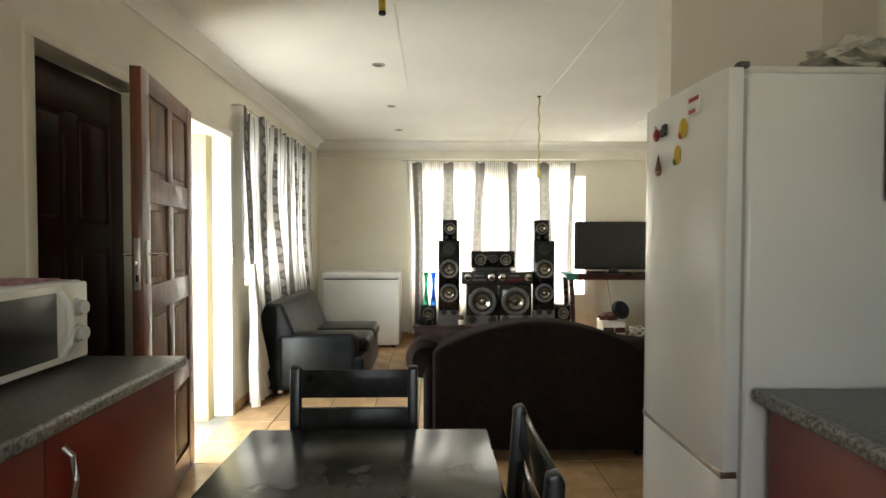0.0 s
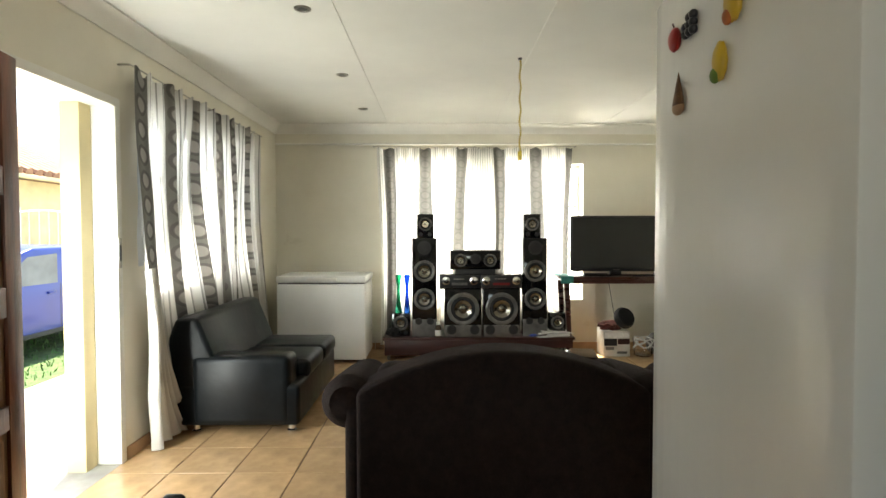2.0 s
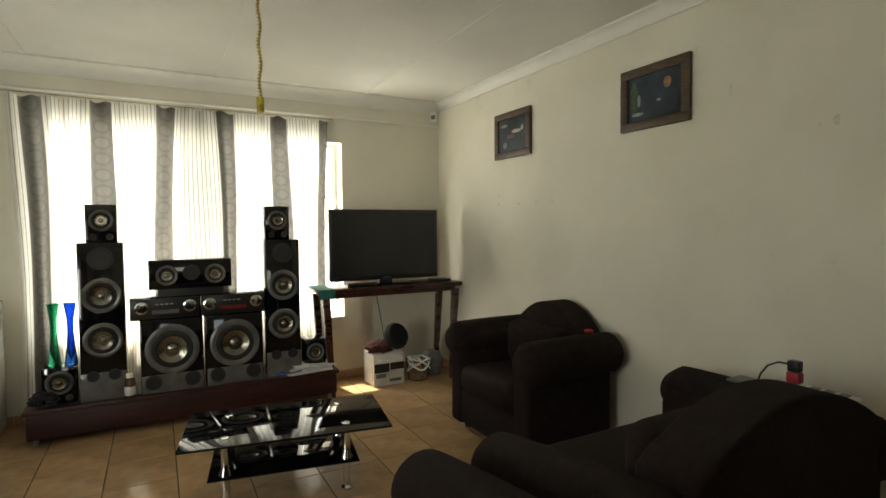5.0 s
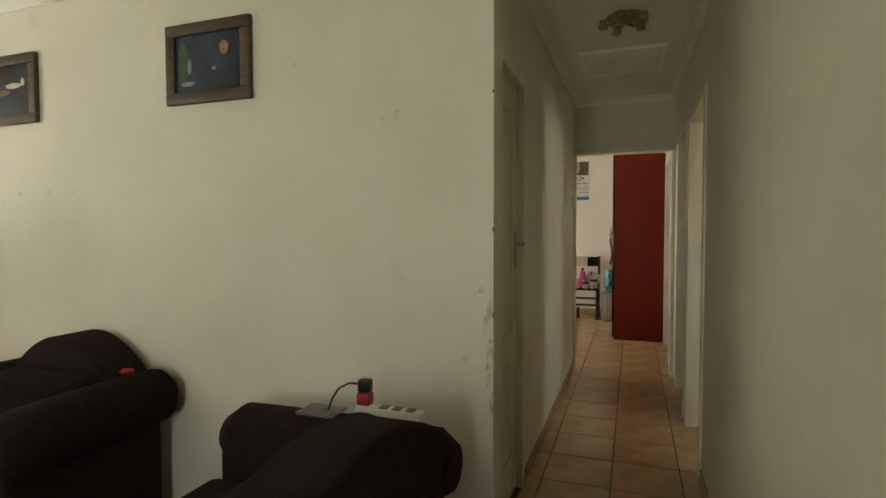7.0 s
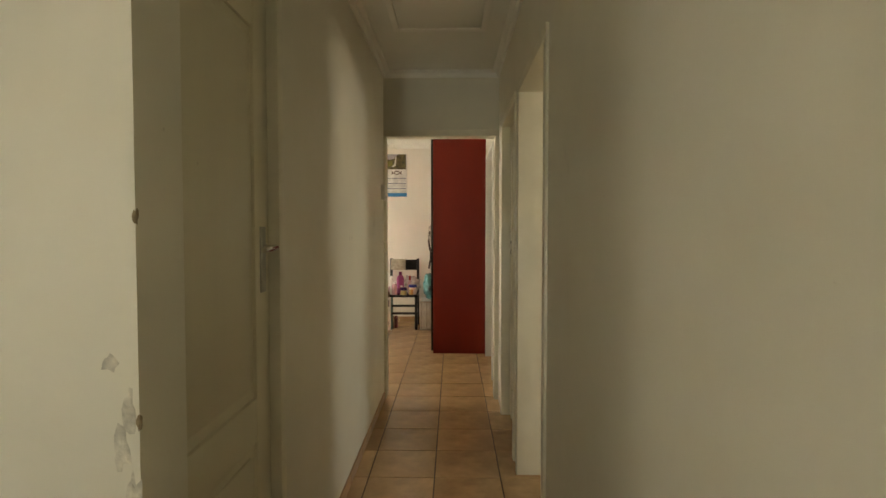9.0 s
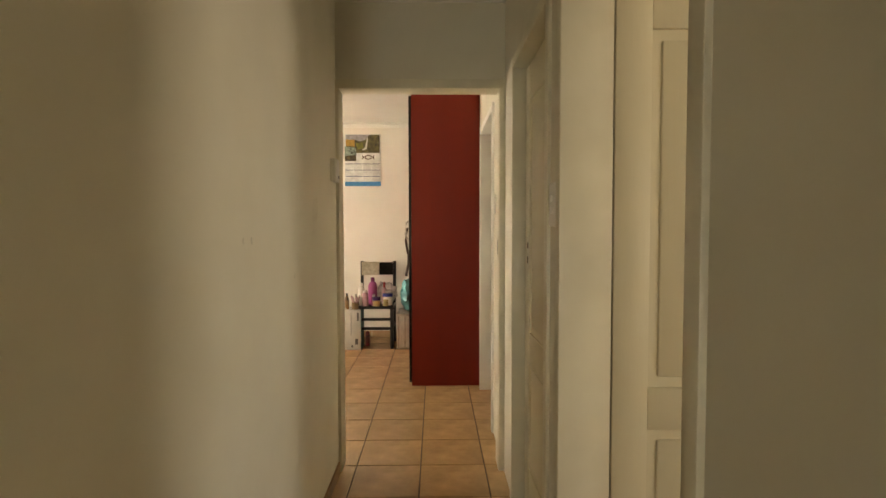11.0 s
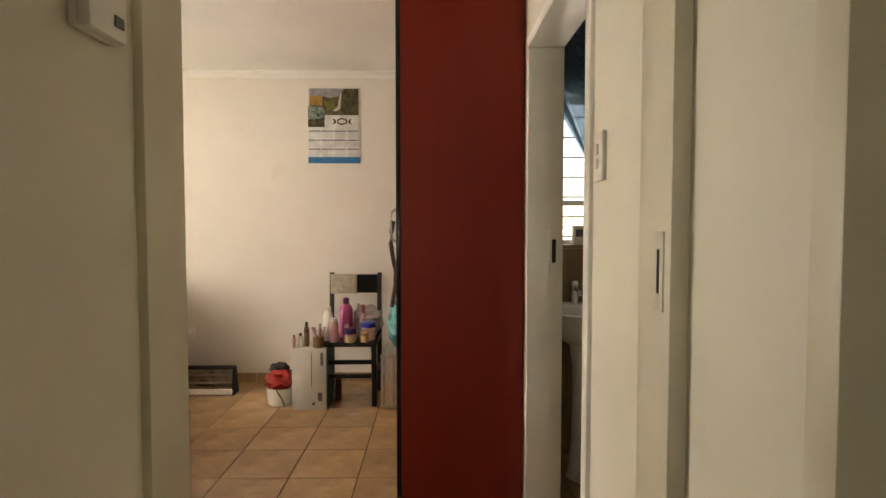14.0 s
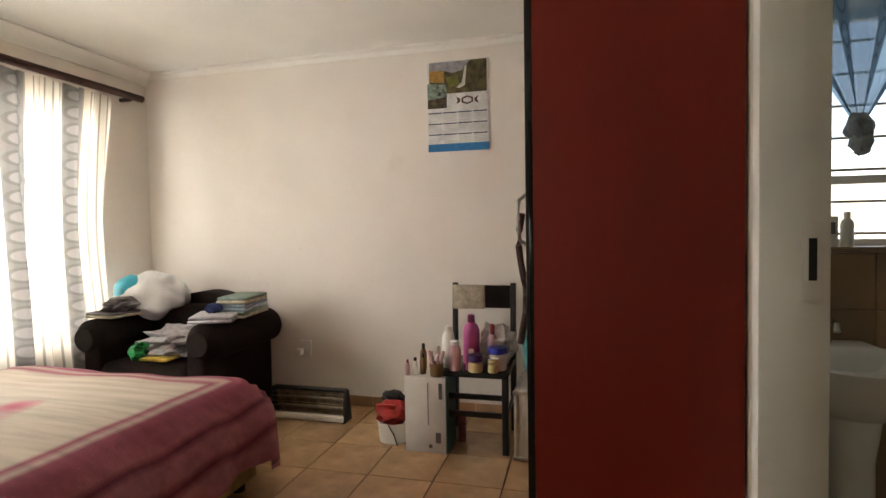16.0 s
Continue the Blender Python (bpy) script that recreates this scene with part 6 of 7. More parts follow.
def bedroom_chair():
    """Black wooden chair, back to the wall, used as a dressing shelf. Local x is its width, facing -y."""
    c = thing("wooden_chair", "black wooden chair used as a shelf for toiletries", "chair", pose(9.62, 3.12, 0, 0, 0, -90))
    w = 0.185
    for sx in (-1, 1):
        part("back_post", prism(bmesh.new(), [(-0.02, 0), (0.02, 0), (0.02, 0.45), (0.04, 0.92), (0.012, 0.92), (-0.02, 0.45)], sx * w - 0.017, sx * w + 0.017, 'x', 0.005), M_BLACKP, c)
        part("leg", bx(sx * w - 0.018, sx * w + 0.018, -0.40, -0.364, 0, 0.43, bev=0.004), M_BLACKP, c)
        part("side_stretcher", bx(sx * w - 0.008, sx * w + 0.008, -0.37, -0.02, 0.20, 0.225, bev=0.002), M_BLACKP, c)
    part("seat", bx(-w - 0.02, w + 0.02, -0.42, -0.012, 0.43, 0.462, bev=0.012, seg=3), M_BLACKW, c)
    part("top_rail", prism(bmesh.new(), [(0.018, 0.76), (0.036, 0.76), (0.042, 0.90), (0.024, 0.905)], -w + 0.012, w - 0.012, 'x', 0.004), M_BLACKW, c)
    for z in (0.20, 0.30):
        part("front_stretcher", bx(-w + 0.015, w - 0.015, -0.388, -0.372, z, z + 0.03, bev=0.002), M_BLACKP, c)
    return c


bedroom_chair()
bm = bmesh.new()
for k in range(3):
    tmp = bx(0, 0.006, -0.10 + 0.01 * k, 0.10 - 0.02 * k, 0, 0.15 - 0.02 * k, bev=0.002)
    for v in tmp.verts:
        v.co.x += 0.008 * math.sin(v.co.y * 40 + k)
    merge(bm, tmp, Matrix.Translation((9.563 + 0.004 * k - 0.006, 3.20, 0.765 + 0.01 * k)))
solid("draped_cloth", bm, M_CL[1], "cream cloth draped over a chair rail", "cloth", smooth=70)
simple_bottle("white lotion bottle on a chair seat", 9.30, 3.27, 0.462, 0.036, 0.24, M_WPLAST, M_WPLAST, "lotion_bottle", 0.6, 0.12)
simple_bottle("tall pink lotion bottle with a dark cap", 9.42, 3.16, 0.462, 0.05, 0.29, M_PINK, mat("magenta_cap", (0.22, 0.02, 0.12), 0.35), "lotion_bottle", 0.42, 0.16)
simple_bottle("pale pink lotion tube on a chair seat", 9.24, 3.22, 0.462, 0.035, 0.17, M_PALEP, M_WPLAST, "lotion_bottle", 0.7, 0.15)
simple_bottle("small magenta bottle on a chair seat", 9.26, 3.13, 0.462, 0.03, 0.12, mat("magenta_plastic", (0.25, 0.02, 0.12), 0.3), M_WPLAST)
simple_bottle("pink spray bottle on a chair seat", 9.40, 3.03, 0.462, 0.03, 0.24, M_PALEP, M_REDP, "spray_bottle", 0.45, 0.25)
simple_bottle("yellow cream jar with a purple lid", 9.23, 3.10, 0.462, 0.04, 0.10, M_CREAMJ, mat("purple_lid", (0.05, 0.02, 0.12), 0.3), "cream_jar", 1.05, 0.4)
simple_bottle("white cream jar with a blue lid", 9.30, 2.985, 0.462, 0.052, 0.13, M_WPLAST, M_BLUEC, "cream_jar", 1.05, 0.28)
simple_bottle("small yellow jar on a chair seat", 9.23, 3.00, 0.462, 0.028, 0.07, M_CREAMJ, M_CREAMJ, "cream_jar", 1.0, 0.3)
solid("clear_bag", blob(bmesh.new(), (9.46, 3.01, 0.575), (0.09, 0.11, 0.115), 3, 0.45, 31, 3), mat("clear_film", (0.55, 0.50, 0.47), 0.3, var=0.2, scale=20, bump=0.4, bscale=30), "crumpled pale plastic bag on a chair seat", "bag")
rb = thing("red_basket", "white tub with red shoes and cables on top", "basket")
part("tub", lathe(bmesh.new(), [(0.085, 0), (0.09, 0.004), (0.10, 0.12), (0.105, 0.125), (0.095, 0.12), (0.08, 0.01), (0, 0.008)], Matrix.Translation((9.32, 3.62, 0)), 18), M_WPLAST, rb)
part("red_pouch", blob(bmesh.new(), (9.31, 3.62, 0.175), (0.105, 0.10, 0.075), 3, 0.4, 41), mat("red_fabric", (0.40, 0.015, 0.012), 0.6, var=0.2, scale=20), rb, "red pouch")
part("dark_pouch", blob(bmesh.new(), (9.36, 3.64, 0.245), (0.06, 0.07, 0.04), 3, 0.3, 42), M_BLACKM, rb)
part("cable", tube(bmesh.new(), [(9.22, 3.64 - 0.01 * k, 0.17 - 0.03 * k + 0.002 * k * k) for k in range(6)] + [(9.20, 3.56, 0.01)], 0.004, 6), M_BLACKM, rb)
ss = solid("shampoo_tube", lathe(bmesh.new(), [(0.022, 0), (0.024, 0.004), (0.024, 0.14), (0.014, 0.16), (0.0, 0.161)], Matrix.Translation((9.38, 3.215, 0)), 14), mat("dull_red_tube", (0.20, 0.03, 0.03), 0.5, var=0.4, scale=30), "dull red tube standing on the floor", "bottle")
sc = thing("silver_case", "silver aluminium case standing on the floor", "suitcase")
M_ALU = mat("ribbed_aluminium", (0.55, 0.54, 0.50), 0.35, 0.6, var=0.15, scale=12, stretch=(1, 14, 1))
part("shell", bx(9.16, 9.56, 2.70, 2.88, 0.012, 0.39, bev=0.01), M_ALU, sc)
for y in (2.72, 2.79, 2.86):
    part("edge_rail", bx(9.155, 9.17, y - 0.008, y + 0.008, 0.012, 0.39, bev=0.003), M_STEEL, sc)
for z in (0.02, 0.375):
    part("corner", bx(9.153, 9.175, 2.695, 2.885, z - 0.01, z + 0.01, bev=0.003), M_STEEL, sc)
solid("turquoise_bag", blob(bmesh.new(), (9.34, 2.76, 0.56), (0.12, 0.09, 0.17), 3, 0.3, 51), mat("turquoise_film", (0.10, 0.36, 0.36), 0.35, var=0.5, scale=6, bump=0.4, bscale=25), "turquoise and white plastic bag on the case", "bag")
# belt and strap on the wardrobe front
bm = tube(bmesh.new(), [(7.96 + 0.012 * math.sin(k), 2.70 + 0.012 * math.sin(k * 0.9), 1.30 - 0.05 * k) for k in range(9)], 0.011, 6)
solid("hanging_belt", bm, M_WOODD, "dark strap hanging on a wardrobe handle", "belt")

# calendar
CX = BX1 - 0.004
cal = thing("wall_calendar", "wall calendar with a waterfall picture above month strips", "calendar")
CY0, CY1, CZ0, CZ1 = 3.105, 3.525, 1.79, 2.395
part("backing", bx(CX - 0.004, CX + 0.002, CY0, CY1, CZ0, CZ1, bev=0.001), M_PAPER, cal)


def cal_box(name, u0, u1, v0, v1, m, lift=0.006, parent=None):
    """u runs across from the viewer's left, v runs down, both 0..1."""
    return part(name, bx(CX - lift, CX - 0.0035, CY1 - u1 * (CY1 - CY0), CY1 - u0 * (CY1 - CY0), CZ1 - v1 * (CZ1 - CZ0), CZ1 - v0 * (CZ1 - CZ0)), m, parent or cal)


def cal_shape(name, pts, m, lift, parent):
    """A flat coloured shape; pts are (u, v) pairs."""
    prof = [(CY1 - u * (CY1 - CY0), CZ1 - v * (CZ1 - CZ0)) for u, v in pts]
    return part(name, prism(bmesh.new(), prof, CX - lift, CX - lift + 0.001, 'x'), m, parent)


def flat(name, col, var=0.2, sc=30):
    return mat(name, col, 0.55, var=var, scale=sc)


ph = cal_box("photo", 0.03, 0.97, 0.01, 0.36, flat("hill_print", (0.10, 0.085, 0.03), 0.4, 20))
cal_shape("sky_patch", [(0.03, 0.01), (0.70, 0.01), (0.58, 0.11), (0.42, 0.14), (0.25, 0.10), (0.03, 0.13)], flat("sky_print", (0.35, 0.33, 0.36)), 0.0072, ph)
cal_shape("waterfall", [(0.62, 0.07), (0.65, 0.07), (0.62, 0.28), (0.53, 0.31), (0.48, 0.30), (0.57, 0.25)], flat("water_print", (0.60, 0.58, 0.52), 0.1), 0.0084, ph)
cal_shape("valley", [(0.30, 0.18), (0.50, 0.16), (0.52, 0.26), (0.36, 0.30)], flat("olive_print", (0.16, 0.15, 0.02)), 0.0078, ph)
cal_shape("golden_hill", [(0.03, 0.10), (0.28, 0.11), (0.28, 0.24), (0.03, 0.22)], flat("gold_print", (0.42, 0.22, 0.04)), 0.0090, ph)
cal_shape("river_rocks", [(0.0, 0.24), (0.30, 0.26), (0.33, 0.40), (0.0, 0.42)], flat("river_print", (0.20, 0.26, 0.22), 0.5, 40), 0.0094, ph)
cal_shape("dark_bank", [(0.0, 0.42), (0.32, 0.40), (0.32, 0.52), (0.0, 0.52)], flat("bank_print", (0.09, 0.06, 0.02), 0.5, 40), 0.0094, ph)
lg = cal_box("logo_block", 0.36, 0.97, 0.385, 0.50, M_PAPER, 0.0065)
M_INK = flat("maroon_ink", (0.10, 0.03, 0.02))
for pts in ([(0.47, 0.40), (0.54, 0.43), (0.54, 0.46), (0.47, 0.49), (0.50, 0.445)], [(0.84, 0.40), (0.77, 0.43), (0.77, 0.46), (0.84, 0.49), (0.81, 0.445)],
            [(0.56, 0.42), (0.65, 0.395), (0.75, 0.42), (0.75, 0.47), (0.65, 0.495), (0.56, 0.47)]):
    cal_shape("logo_shape", pts, M_INK, 0.0078, lg)
cal_shape("logo_inset", [(0.59, 0.43), (0.65, 0.415), (0.72, 0.43), (0.72, 0.46), (0.65, 0.475), (0.59, 0.46)], M_PAPER, 0.0086, lg)
M_BLUEP = flat("blue_print", (0.02, 0.20, 0.46), 0.1)
for k in range(3):
    v = 0.565 + 0.12 * k
    for j in range(4):
        cal_box("month_head", 0.01 + 0.245 * j, 0.235 + 0.245 * j, v, v + 0.012, flat("navy_print", (0.03, 0.05, 0.12)), 0.0062)
        for r in range(5):
            cal_box("date_line", 0.02 + 0.245 * j, 0.225 + 0.245 * j, v + 0.024 + r * 0.017, v + 0.028 + r * 0.017, flat("pale_ink", (0.48, 0.48, 0.47), 0.05), 0.0052)
cal_box("blue_footer", 0.0, 1.0, 0.915, 1.0, M_BLUEP, 0.0066)

# bedroom curtains and rod
for lo, hi, u0 in ((8.28, 9.42, 0.0), (6.9, 7.9, 0.1)):
    curtain("curtain", 'x', BY1 - 0.10, lo, hi, 2.24, 0.05, M_CURTB, "grey and cream banded curtain hanging from a dark rod", folds=9, deep=0.045, fullness=1.0,
            sway=lambda s, h: -0.10 * math.sin(math.pi * min(1, h * 1.1)) * s ** 2 + 0.05 * h * (1 - s), u0=u0)
rd = thing("curtain_rod", "thick dark wooden curtain rod", "curtain rail")
part("rod", cyl(bmesh.new(), (6.85, BY1 - 0.10, 2.285), (9.70, BY1 - 0.10, 2.285), 0.026, n=16), M_WOODD, rd)
for x in (7.0, 8.3, 9.6):
    part("bracket", bx(x - 0.012, x + 0.012, BY1 - 0.10, BY1, 2.25, 2.275, bev=0.003), M_WOODD, rd)

# ---- bathroom ----
tl = 0.20
struct("wall_tiling", bx(BA - 0.004, BA - 0.0005, -0.6, CS - 0.13, 0.0, 1.155), M_BGROUT, "joints of the brown bathroom wall tiling", "wall")
tiling = bpy.data.objects["wall_tiling"]
for j in range(6):
    for i in range(6):
        y0 = 0.77 + i * tl
        bm = bx(BA - 0.010, BA - 0.003, y0 + 0.002, y0 + tl - 0.002, j * 0.1925 + 0.002, (j + 1) * 0.1925 - 0.002, bev=0.0015, seg=1)
        part("tile", bm, M_BTILE, tiling)
w = tagged(new("window_4"), "louvred bathroom window with thin glass slats and bars", "window", "", "structure")
Y0, Y1, Z0, Z1 = 1.18, 1.86, 1.17, 2.0
for a, b, c, d in ((Y0, Y0 + 0.03, Z0, Z1), (Y1 - 0.03, Y1, Z0, Z1), (Y0 + 0.03, Y1 - 0.03, Z0, Z0 + 0.03), (Y0 + 0.03, Y1 - 0.03, Z1 - 0.03, Z1)):
    part("window_frame", bx(BA + 0.10, BA + 0.14, a, b, c, d, bev=0.003), M_WHITEF, w)
part("transom", bx(BA + 0.10, BA + 0.14, Y0, Y1, 1.395, 1.425, bev=0.003), M_WHITEF, w)
for k in range(7):
    z = Z0 + 0.05 + k * 0.112
    part("burglar_bar", cyl(bmesh.new(), (BA + 0.09, Y0, z), (BA + 0.09, Y1, z), 0.005, n=8), M_STEEL, w)
    p = part("pane", bx(BA + 0.115, BA + 0.119, Y0 + 0.03, Y1 - 0.03, z - 0.05, z + 0.056), M_GLASS, w)
    p.visible_shadow = False
part("window_sill", bx(BA - 0.015, BA + 0.10, Y0, Y1, Z0 - 0.012, Z0 + 0.006, bev=0.004), M_BTILE, w)


def knotted_curtain():
    c = thing("bathroom_curtain", "blue patterned curtain gathered to a knot", "curtain")
    bm = bmesh.new()
    uv = bm.loops.layers.uv.new("cloth")
    nx, nz = 48, 30
    g = []
    for j in range(nz + 1):
        h = j / nz
        z = 2.38 - 0.79 * h
        half = 0.45 * (1 - h) + 0.018
        row = []
        for i in range(nx + 1):
            s = i / nx
            row.append(bm.verts.new((BA - 0.05 + 0.014 * math.sin(s * 26) * (0.4 + 0.6 * h) * (1 - 0.5 * h), 1.64 + half * (2 * s - 1), z)))
        g.append(row)
    for j in range(nz):
        for i in range(nx):
            f = bm.faces.new((g[j][i], g[j][i + 1], g[j + 1][i + 1], g[j + 1][i]))
            for lp, (ii, jj) in zip(f.loops, ((i, j), (i + 1, j), (i + 1, j + 1), (i, j + 1))):
                lp[uv].uv = (ii / nx * 0.9, 0.8 - jj / nz * 0.8)
    cu = part("cloth", bm, M_CURTBATH, c, smooth=80)
    part("knot", blob(bmesh.new(), (BA - 0.05, 1.64, 1.57), (0.03, 0.04, 0.045), 3, 0.3, 61), mat("blue_grey_cloth", (0.28, 0.34, 0.40), 0.9, var=0.2, scale=30), c)
    part("tail", blob(bmesh.new(), (BA - 0.05, 1.635, 1.525), (0.022, 0.034, 0.045), 3, 0.4, 62), mat("pale_grey_cloth", (0.34, 0.40, 0.45), 0.9, var=0.2, scale=30), c)


knotted_curtain()
b = thing("soap_box", "small white box on the bathroom sill", "box")
part("box", bx(BA - 0.01, BA + 0.04, 1.68, 1.74, Z0 + 0.006, Z0 + 0.11, bev=0.004), M_WPLAST, b)
part("print", bx(BA - 0.0125, BA - 0.009, 1.69, 1.73, Z0 + 0.05, Z0 + 0.09), M_RING, b)
simple_bottle("white bottle on the bathroom sill", BA + 0.015, 1.645, Z0 + 0.006, 0.02, 0.12, M_WPLAST, M_WPLAST)
cm = thing("black_comb", "black comb with blue teeth hanging on the sill", "comb")
part("handle", bx(BA - 0.022, BA - 0.012, 1.395, 1.45, 1.06, 1.20, bev=0.006), M_BLACKP, cm)
for k in range(4):
    part("tooth", bx(BA - 0.022, BA - 0.014, 1.45, 1.49, 1.165 + 0.012 * k, 1.172 + 0.012 * k), mat("blue_teeth", (0.02, 0.25, 0.45), 0.4), cm)
part("hook", tube(bmesh.new(), [(BA - 0.017, 1.42, 1.20), (BA - 0.01, 1.43, 1.24), (BA + 0.0, 1.46, 1.255), (BA + 0.0, 1.475, 1.23)], 0.005, 6), M_WPLAST, cm)


def basin():
    b = thing("pedestal_basin", "white ceramic pedestal wash basin with a chrome tap", "basin")
    m = Matrix.Translation((8.15, 1.75, 0)) @ Matrix.Diagonal((0.74, 0.78, 1, 1))
    part("bowl", lathe(bmesh.new(), [(0.07, 0.68), (0.14, 0.695), (0.22, 0.75), (0.275, 0.83), (0.285, 0.85), (0.27, 0.857), (0.24, 0.845), (0.20, 0.795), (0.10, 0.755), (0.0, 0.75)], m, 36), M_WHITE, b, smooth=60)
    part("back_ledge", bx(8.25, BA - 0.012, 1.60, 1.90, 0.76, 0.864, bev=0.03, seg=4), M_WHITE, b, smooth=60)
    part("pedestal", lathe(bmesh.new(), [(0.11, 0), (0.10, 0.03), (0.078, 0.2), (0.075, 0.55), (0.10, 0.70)], m, 28), M_WHITE, b, smooth=60)
    t = part("tap", lathe(bmesh.new(), [(0.026, 0.861), (0.022, 0.90), (0.018, 0.95), (0.026, 0.965), (0.02, 0.985), (0, 0.988)], Matrix.Translation((8.345, 1.75, 0)), 18), M_CHROME, b)
    part("spout", tube(bmesh.new(), [(8.345, 1.75, 0.93), (8.30, 1.75, 0.945), (8.25, 1.75, 0.935), (8.24, 1.75, 0.915)], 0.011, 10), M_CHROME, t)
    part("overflow", lathe(bmesh.new(), [(0.011, 0), (0.0, 0.002)], Matrix.Translation((8.345, 1.825, 0.845)) @ Matrix.Rotation(radians(-80), 4, 'Y'), 12), M_BLACKM, b)


basin()
t = thing("toilet", "white ceramic toilet with a low cistern", "toilet")
part("cistern", bx(BA - 0.21, BA - 0.012, 1.10, 1.46, 0.42, 0.80, bev=0.075, seg=5), M_WHITE, t, smooth=60)
part("cistern_lid", bx(BA - 0.22, BA - 0.012, 1.09, 1.465, 0.80, 0.83, bev=0.012, seg=3), M_WHITE, t)
m = Matrix.Translation((7.98, 1.28, 0)) @ Matrix.Diagonal((1.25, 1.0, 1, 1))
part("bowl", lathe(bmesh.new(), [(0.11, 0), (0.10, 0.05), (0.10, 0.2), (0.17, 0.34), (0.19, 0.39), (0.17, 0.395), (0.12, 0.3), (0.0, 0.25)], m, 30), M_WHITE, t, smooth=60)
part("seat", lathe(bmesh.new(), [(0.195, 0.395), (0.20, 0.40), (0.195, 0.415), (0.0, 0.42)], m, 30), M_WPLAST, t)

# ---- outside ----
G = -0.25
struct("ground", bx(-400, 400, -400, 400, G - 0.6, G), M_CONC, "sunlit bare concrete and sand yard", "ground")
struct("pavement", bx(-3.0, XW - 0.24, -1.0, 9.0, G, -0.03, bev=0.01), M_CONC, "raised concrete porch step along the house", "pavement")
gr = bmesh.new()
random.seed(7)
for k in range(9000):
    x, y = random.uniform(-9.5, -3.75), random.uniform(1.5, 14)
    a, hgt = random.uniform(0, 6.28), random.uniform(0.03, 0.08)
    dx, dy = 0.012 * math.cos(a), 0.012 * math.sin(a)
    v = [gr.verts.new((x - dx, y - dy, G)), gr.verts.new((x + dx, y + dy, G)), gr.verts.new((x + random.uniform(-.03, .03), y + random.uniform(-.03, .03), G + hgt))]
    gr.faces.new(v)
tagged(part("grass", gr, mat("grass_blade", (0.06, 0.16, 0.03), 0.8, var=0.3, scale=3), smooth=0), "short green grass along the drive", "grass", "", "stuff")
struct("lawn", bx(-9.6, -3.7, 1.4, 14.1, G, G + 0.006), M_GRASS, "green lawn strip beside the drive", "ground")
struct("trim_reveal", bx(XW - 0.235, XW - 0.125, FD1 - 0.10, FD1 + 0.001, -0.03, 2.03, bev=0.006), M_YELL, "stained pale yellow outer door reveal", "wall")
struct("floor_threshold", bx(XW - 0.24, XW + 0.0, FD0, FD1, -0.03, -0.002, bev=0.003), M_CONC, "worn concrete door threshold", "floor")


def pickup():
    c = thing("pickup_car", "blue double-cab car parked on the drive", "car", pose(-5.35, 7.75, G, 0, 0, 0))
    L, W = 4.6, 1.7
    prof = [(-2.3, 0.30), (-2.3, 0.72), (-2.2, 0.80), (-1.25, 0.88), (-0.62, 1.34), (-0.45, 1.39), (1.0, 1.40), (1.2, 1.36), (1.45, 0.92), (2.25, 0.90), (2.3, 0.85), (2.3, 0.32), (1.9, 0.28), (-1.9, 0.28)]
    part("body", prism(bmesh.new(), prof, -W / 2, W / 2, 'x', 0.06, 3), M_BLUE, c, "blue painted body", smooth=50)
    M_CG = mat("car_window", (0.12, 0.15, 0.17), 0.05, var=0.1)
    for sx in (-1, 1):
        for pr in ([(-1.05, 0.93), (-0.55, 1.28), (-0.05, 1.31), (-0.05, 0.93)], [(0.05, 0.93), (0.05, 1.31), (0.98, 1.31), (1.25, 0.95)]):
            xw = sx * (W / 2 + 0.002)
            part("side_window", prism(bmesh.new(), pr, min(xw, xw - sx * 0.02), max(xw, xw - sx * 0.02), 'x'), M_CG, c)
        for y in (0.0, 1.1):
            part("door_seam", bx(sx * W / 2 - 0.002, sx * W / 2 + 0.0015, y - 0.004, y + 0.004, 0.36, 0.92), M_BLACKM, c)
        for y in (-0.16, 0.9):
            part("door_handle", bx(sx * W / 2 - 0.01, sx * W / 2 + 0.03, y - 0.08, y + 0.06, 0.80, 0.83, bev=0.008), M_BLUE, c)
        part("sill_strip", bx(sx * W / 2 - 0.02, sx * W / 2 + 0.01, -1.0, 1.05, 0.28, 0.34, bev=0.01), M_BLACKM, c)
        for y in (-1.45, 1.45):
            xm = sx * (W / 2 - 0.09)
            wheel = part("wheel", lathe(bmesh.new(), [(0.2, -0.1), (0.3, -0.105), (0.335, -0.08), (0.335, 0.08), (0.3, 0.105), (0.2, 0.1)], Matrix.Translation((xm, y, 0.335)) @ Matrix.Rotation(radians(90), 4, 'Y'), 28), M_TYRE, c)
            part("rim", lathe(bmesh.new(), [(0.0, -0.108), (0.2, -0.108), (0.2, 0.108), (0.0, 0.108)], Matrix.Translation((xm, y, 0.335)) @ Matrix.Rotation(radians(90), 4, 'Y'), 20), M_STEEL, wheel)
    part("windscreen", prism(bmesh.new(), [(-1.2, 0.90), (-0.62, 1.32), (-0.58, 1.31), (-1.14, 0.90)], -0.68, 0.68, 'x'), M_CG, c)
    part("rear_window", prism(bmesh.new(), [(1.22, 1.33), (1.44, 0.96), (1.40, 0.95), (1.18, 1.32)], -0.68, 0.68, 'x'), M_CG, c)
    for sx in (-0.6, 0.6):
        part("headlight", bx(sx - 0.16, sx + 0.16, -2.315, -2.28, 0.62, 0.74, bev=0.01), M_WPLAST, c)
        part("tail_light", bx(sx - 0.08, sx + 0.08, 2.28, 2.315, 0.60, 0.80, bev=0.01), M_REDP, c)


pickup()


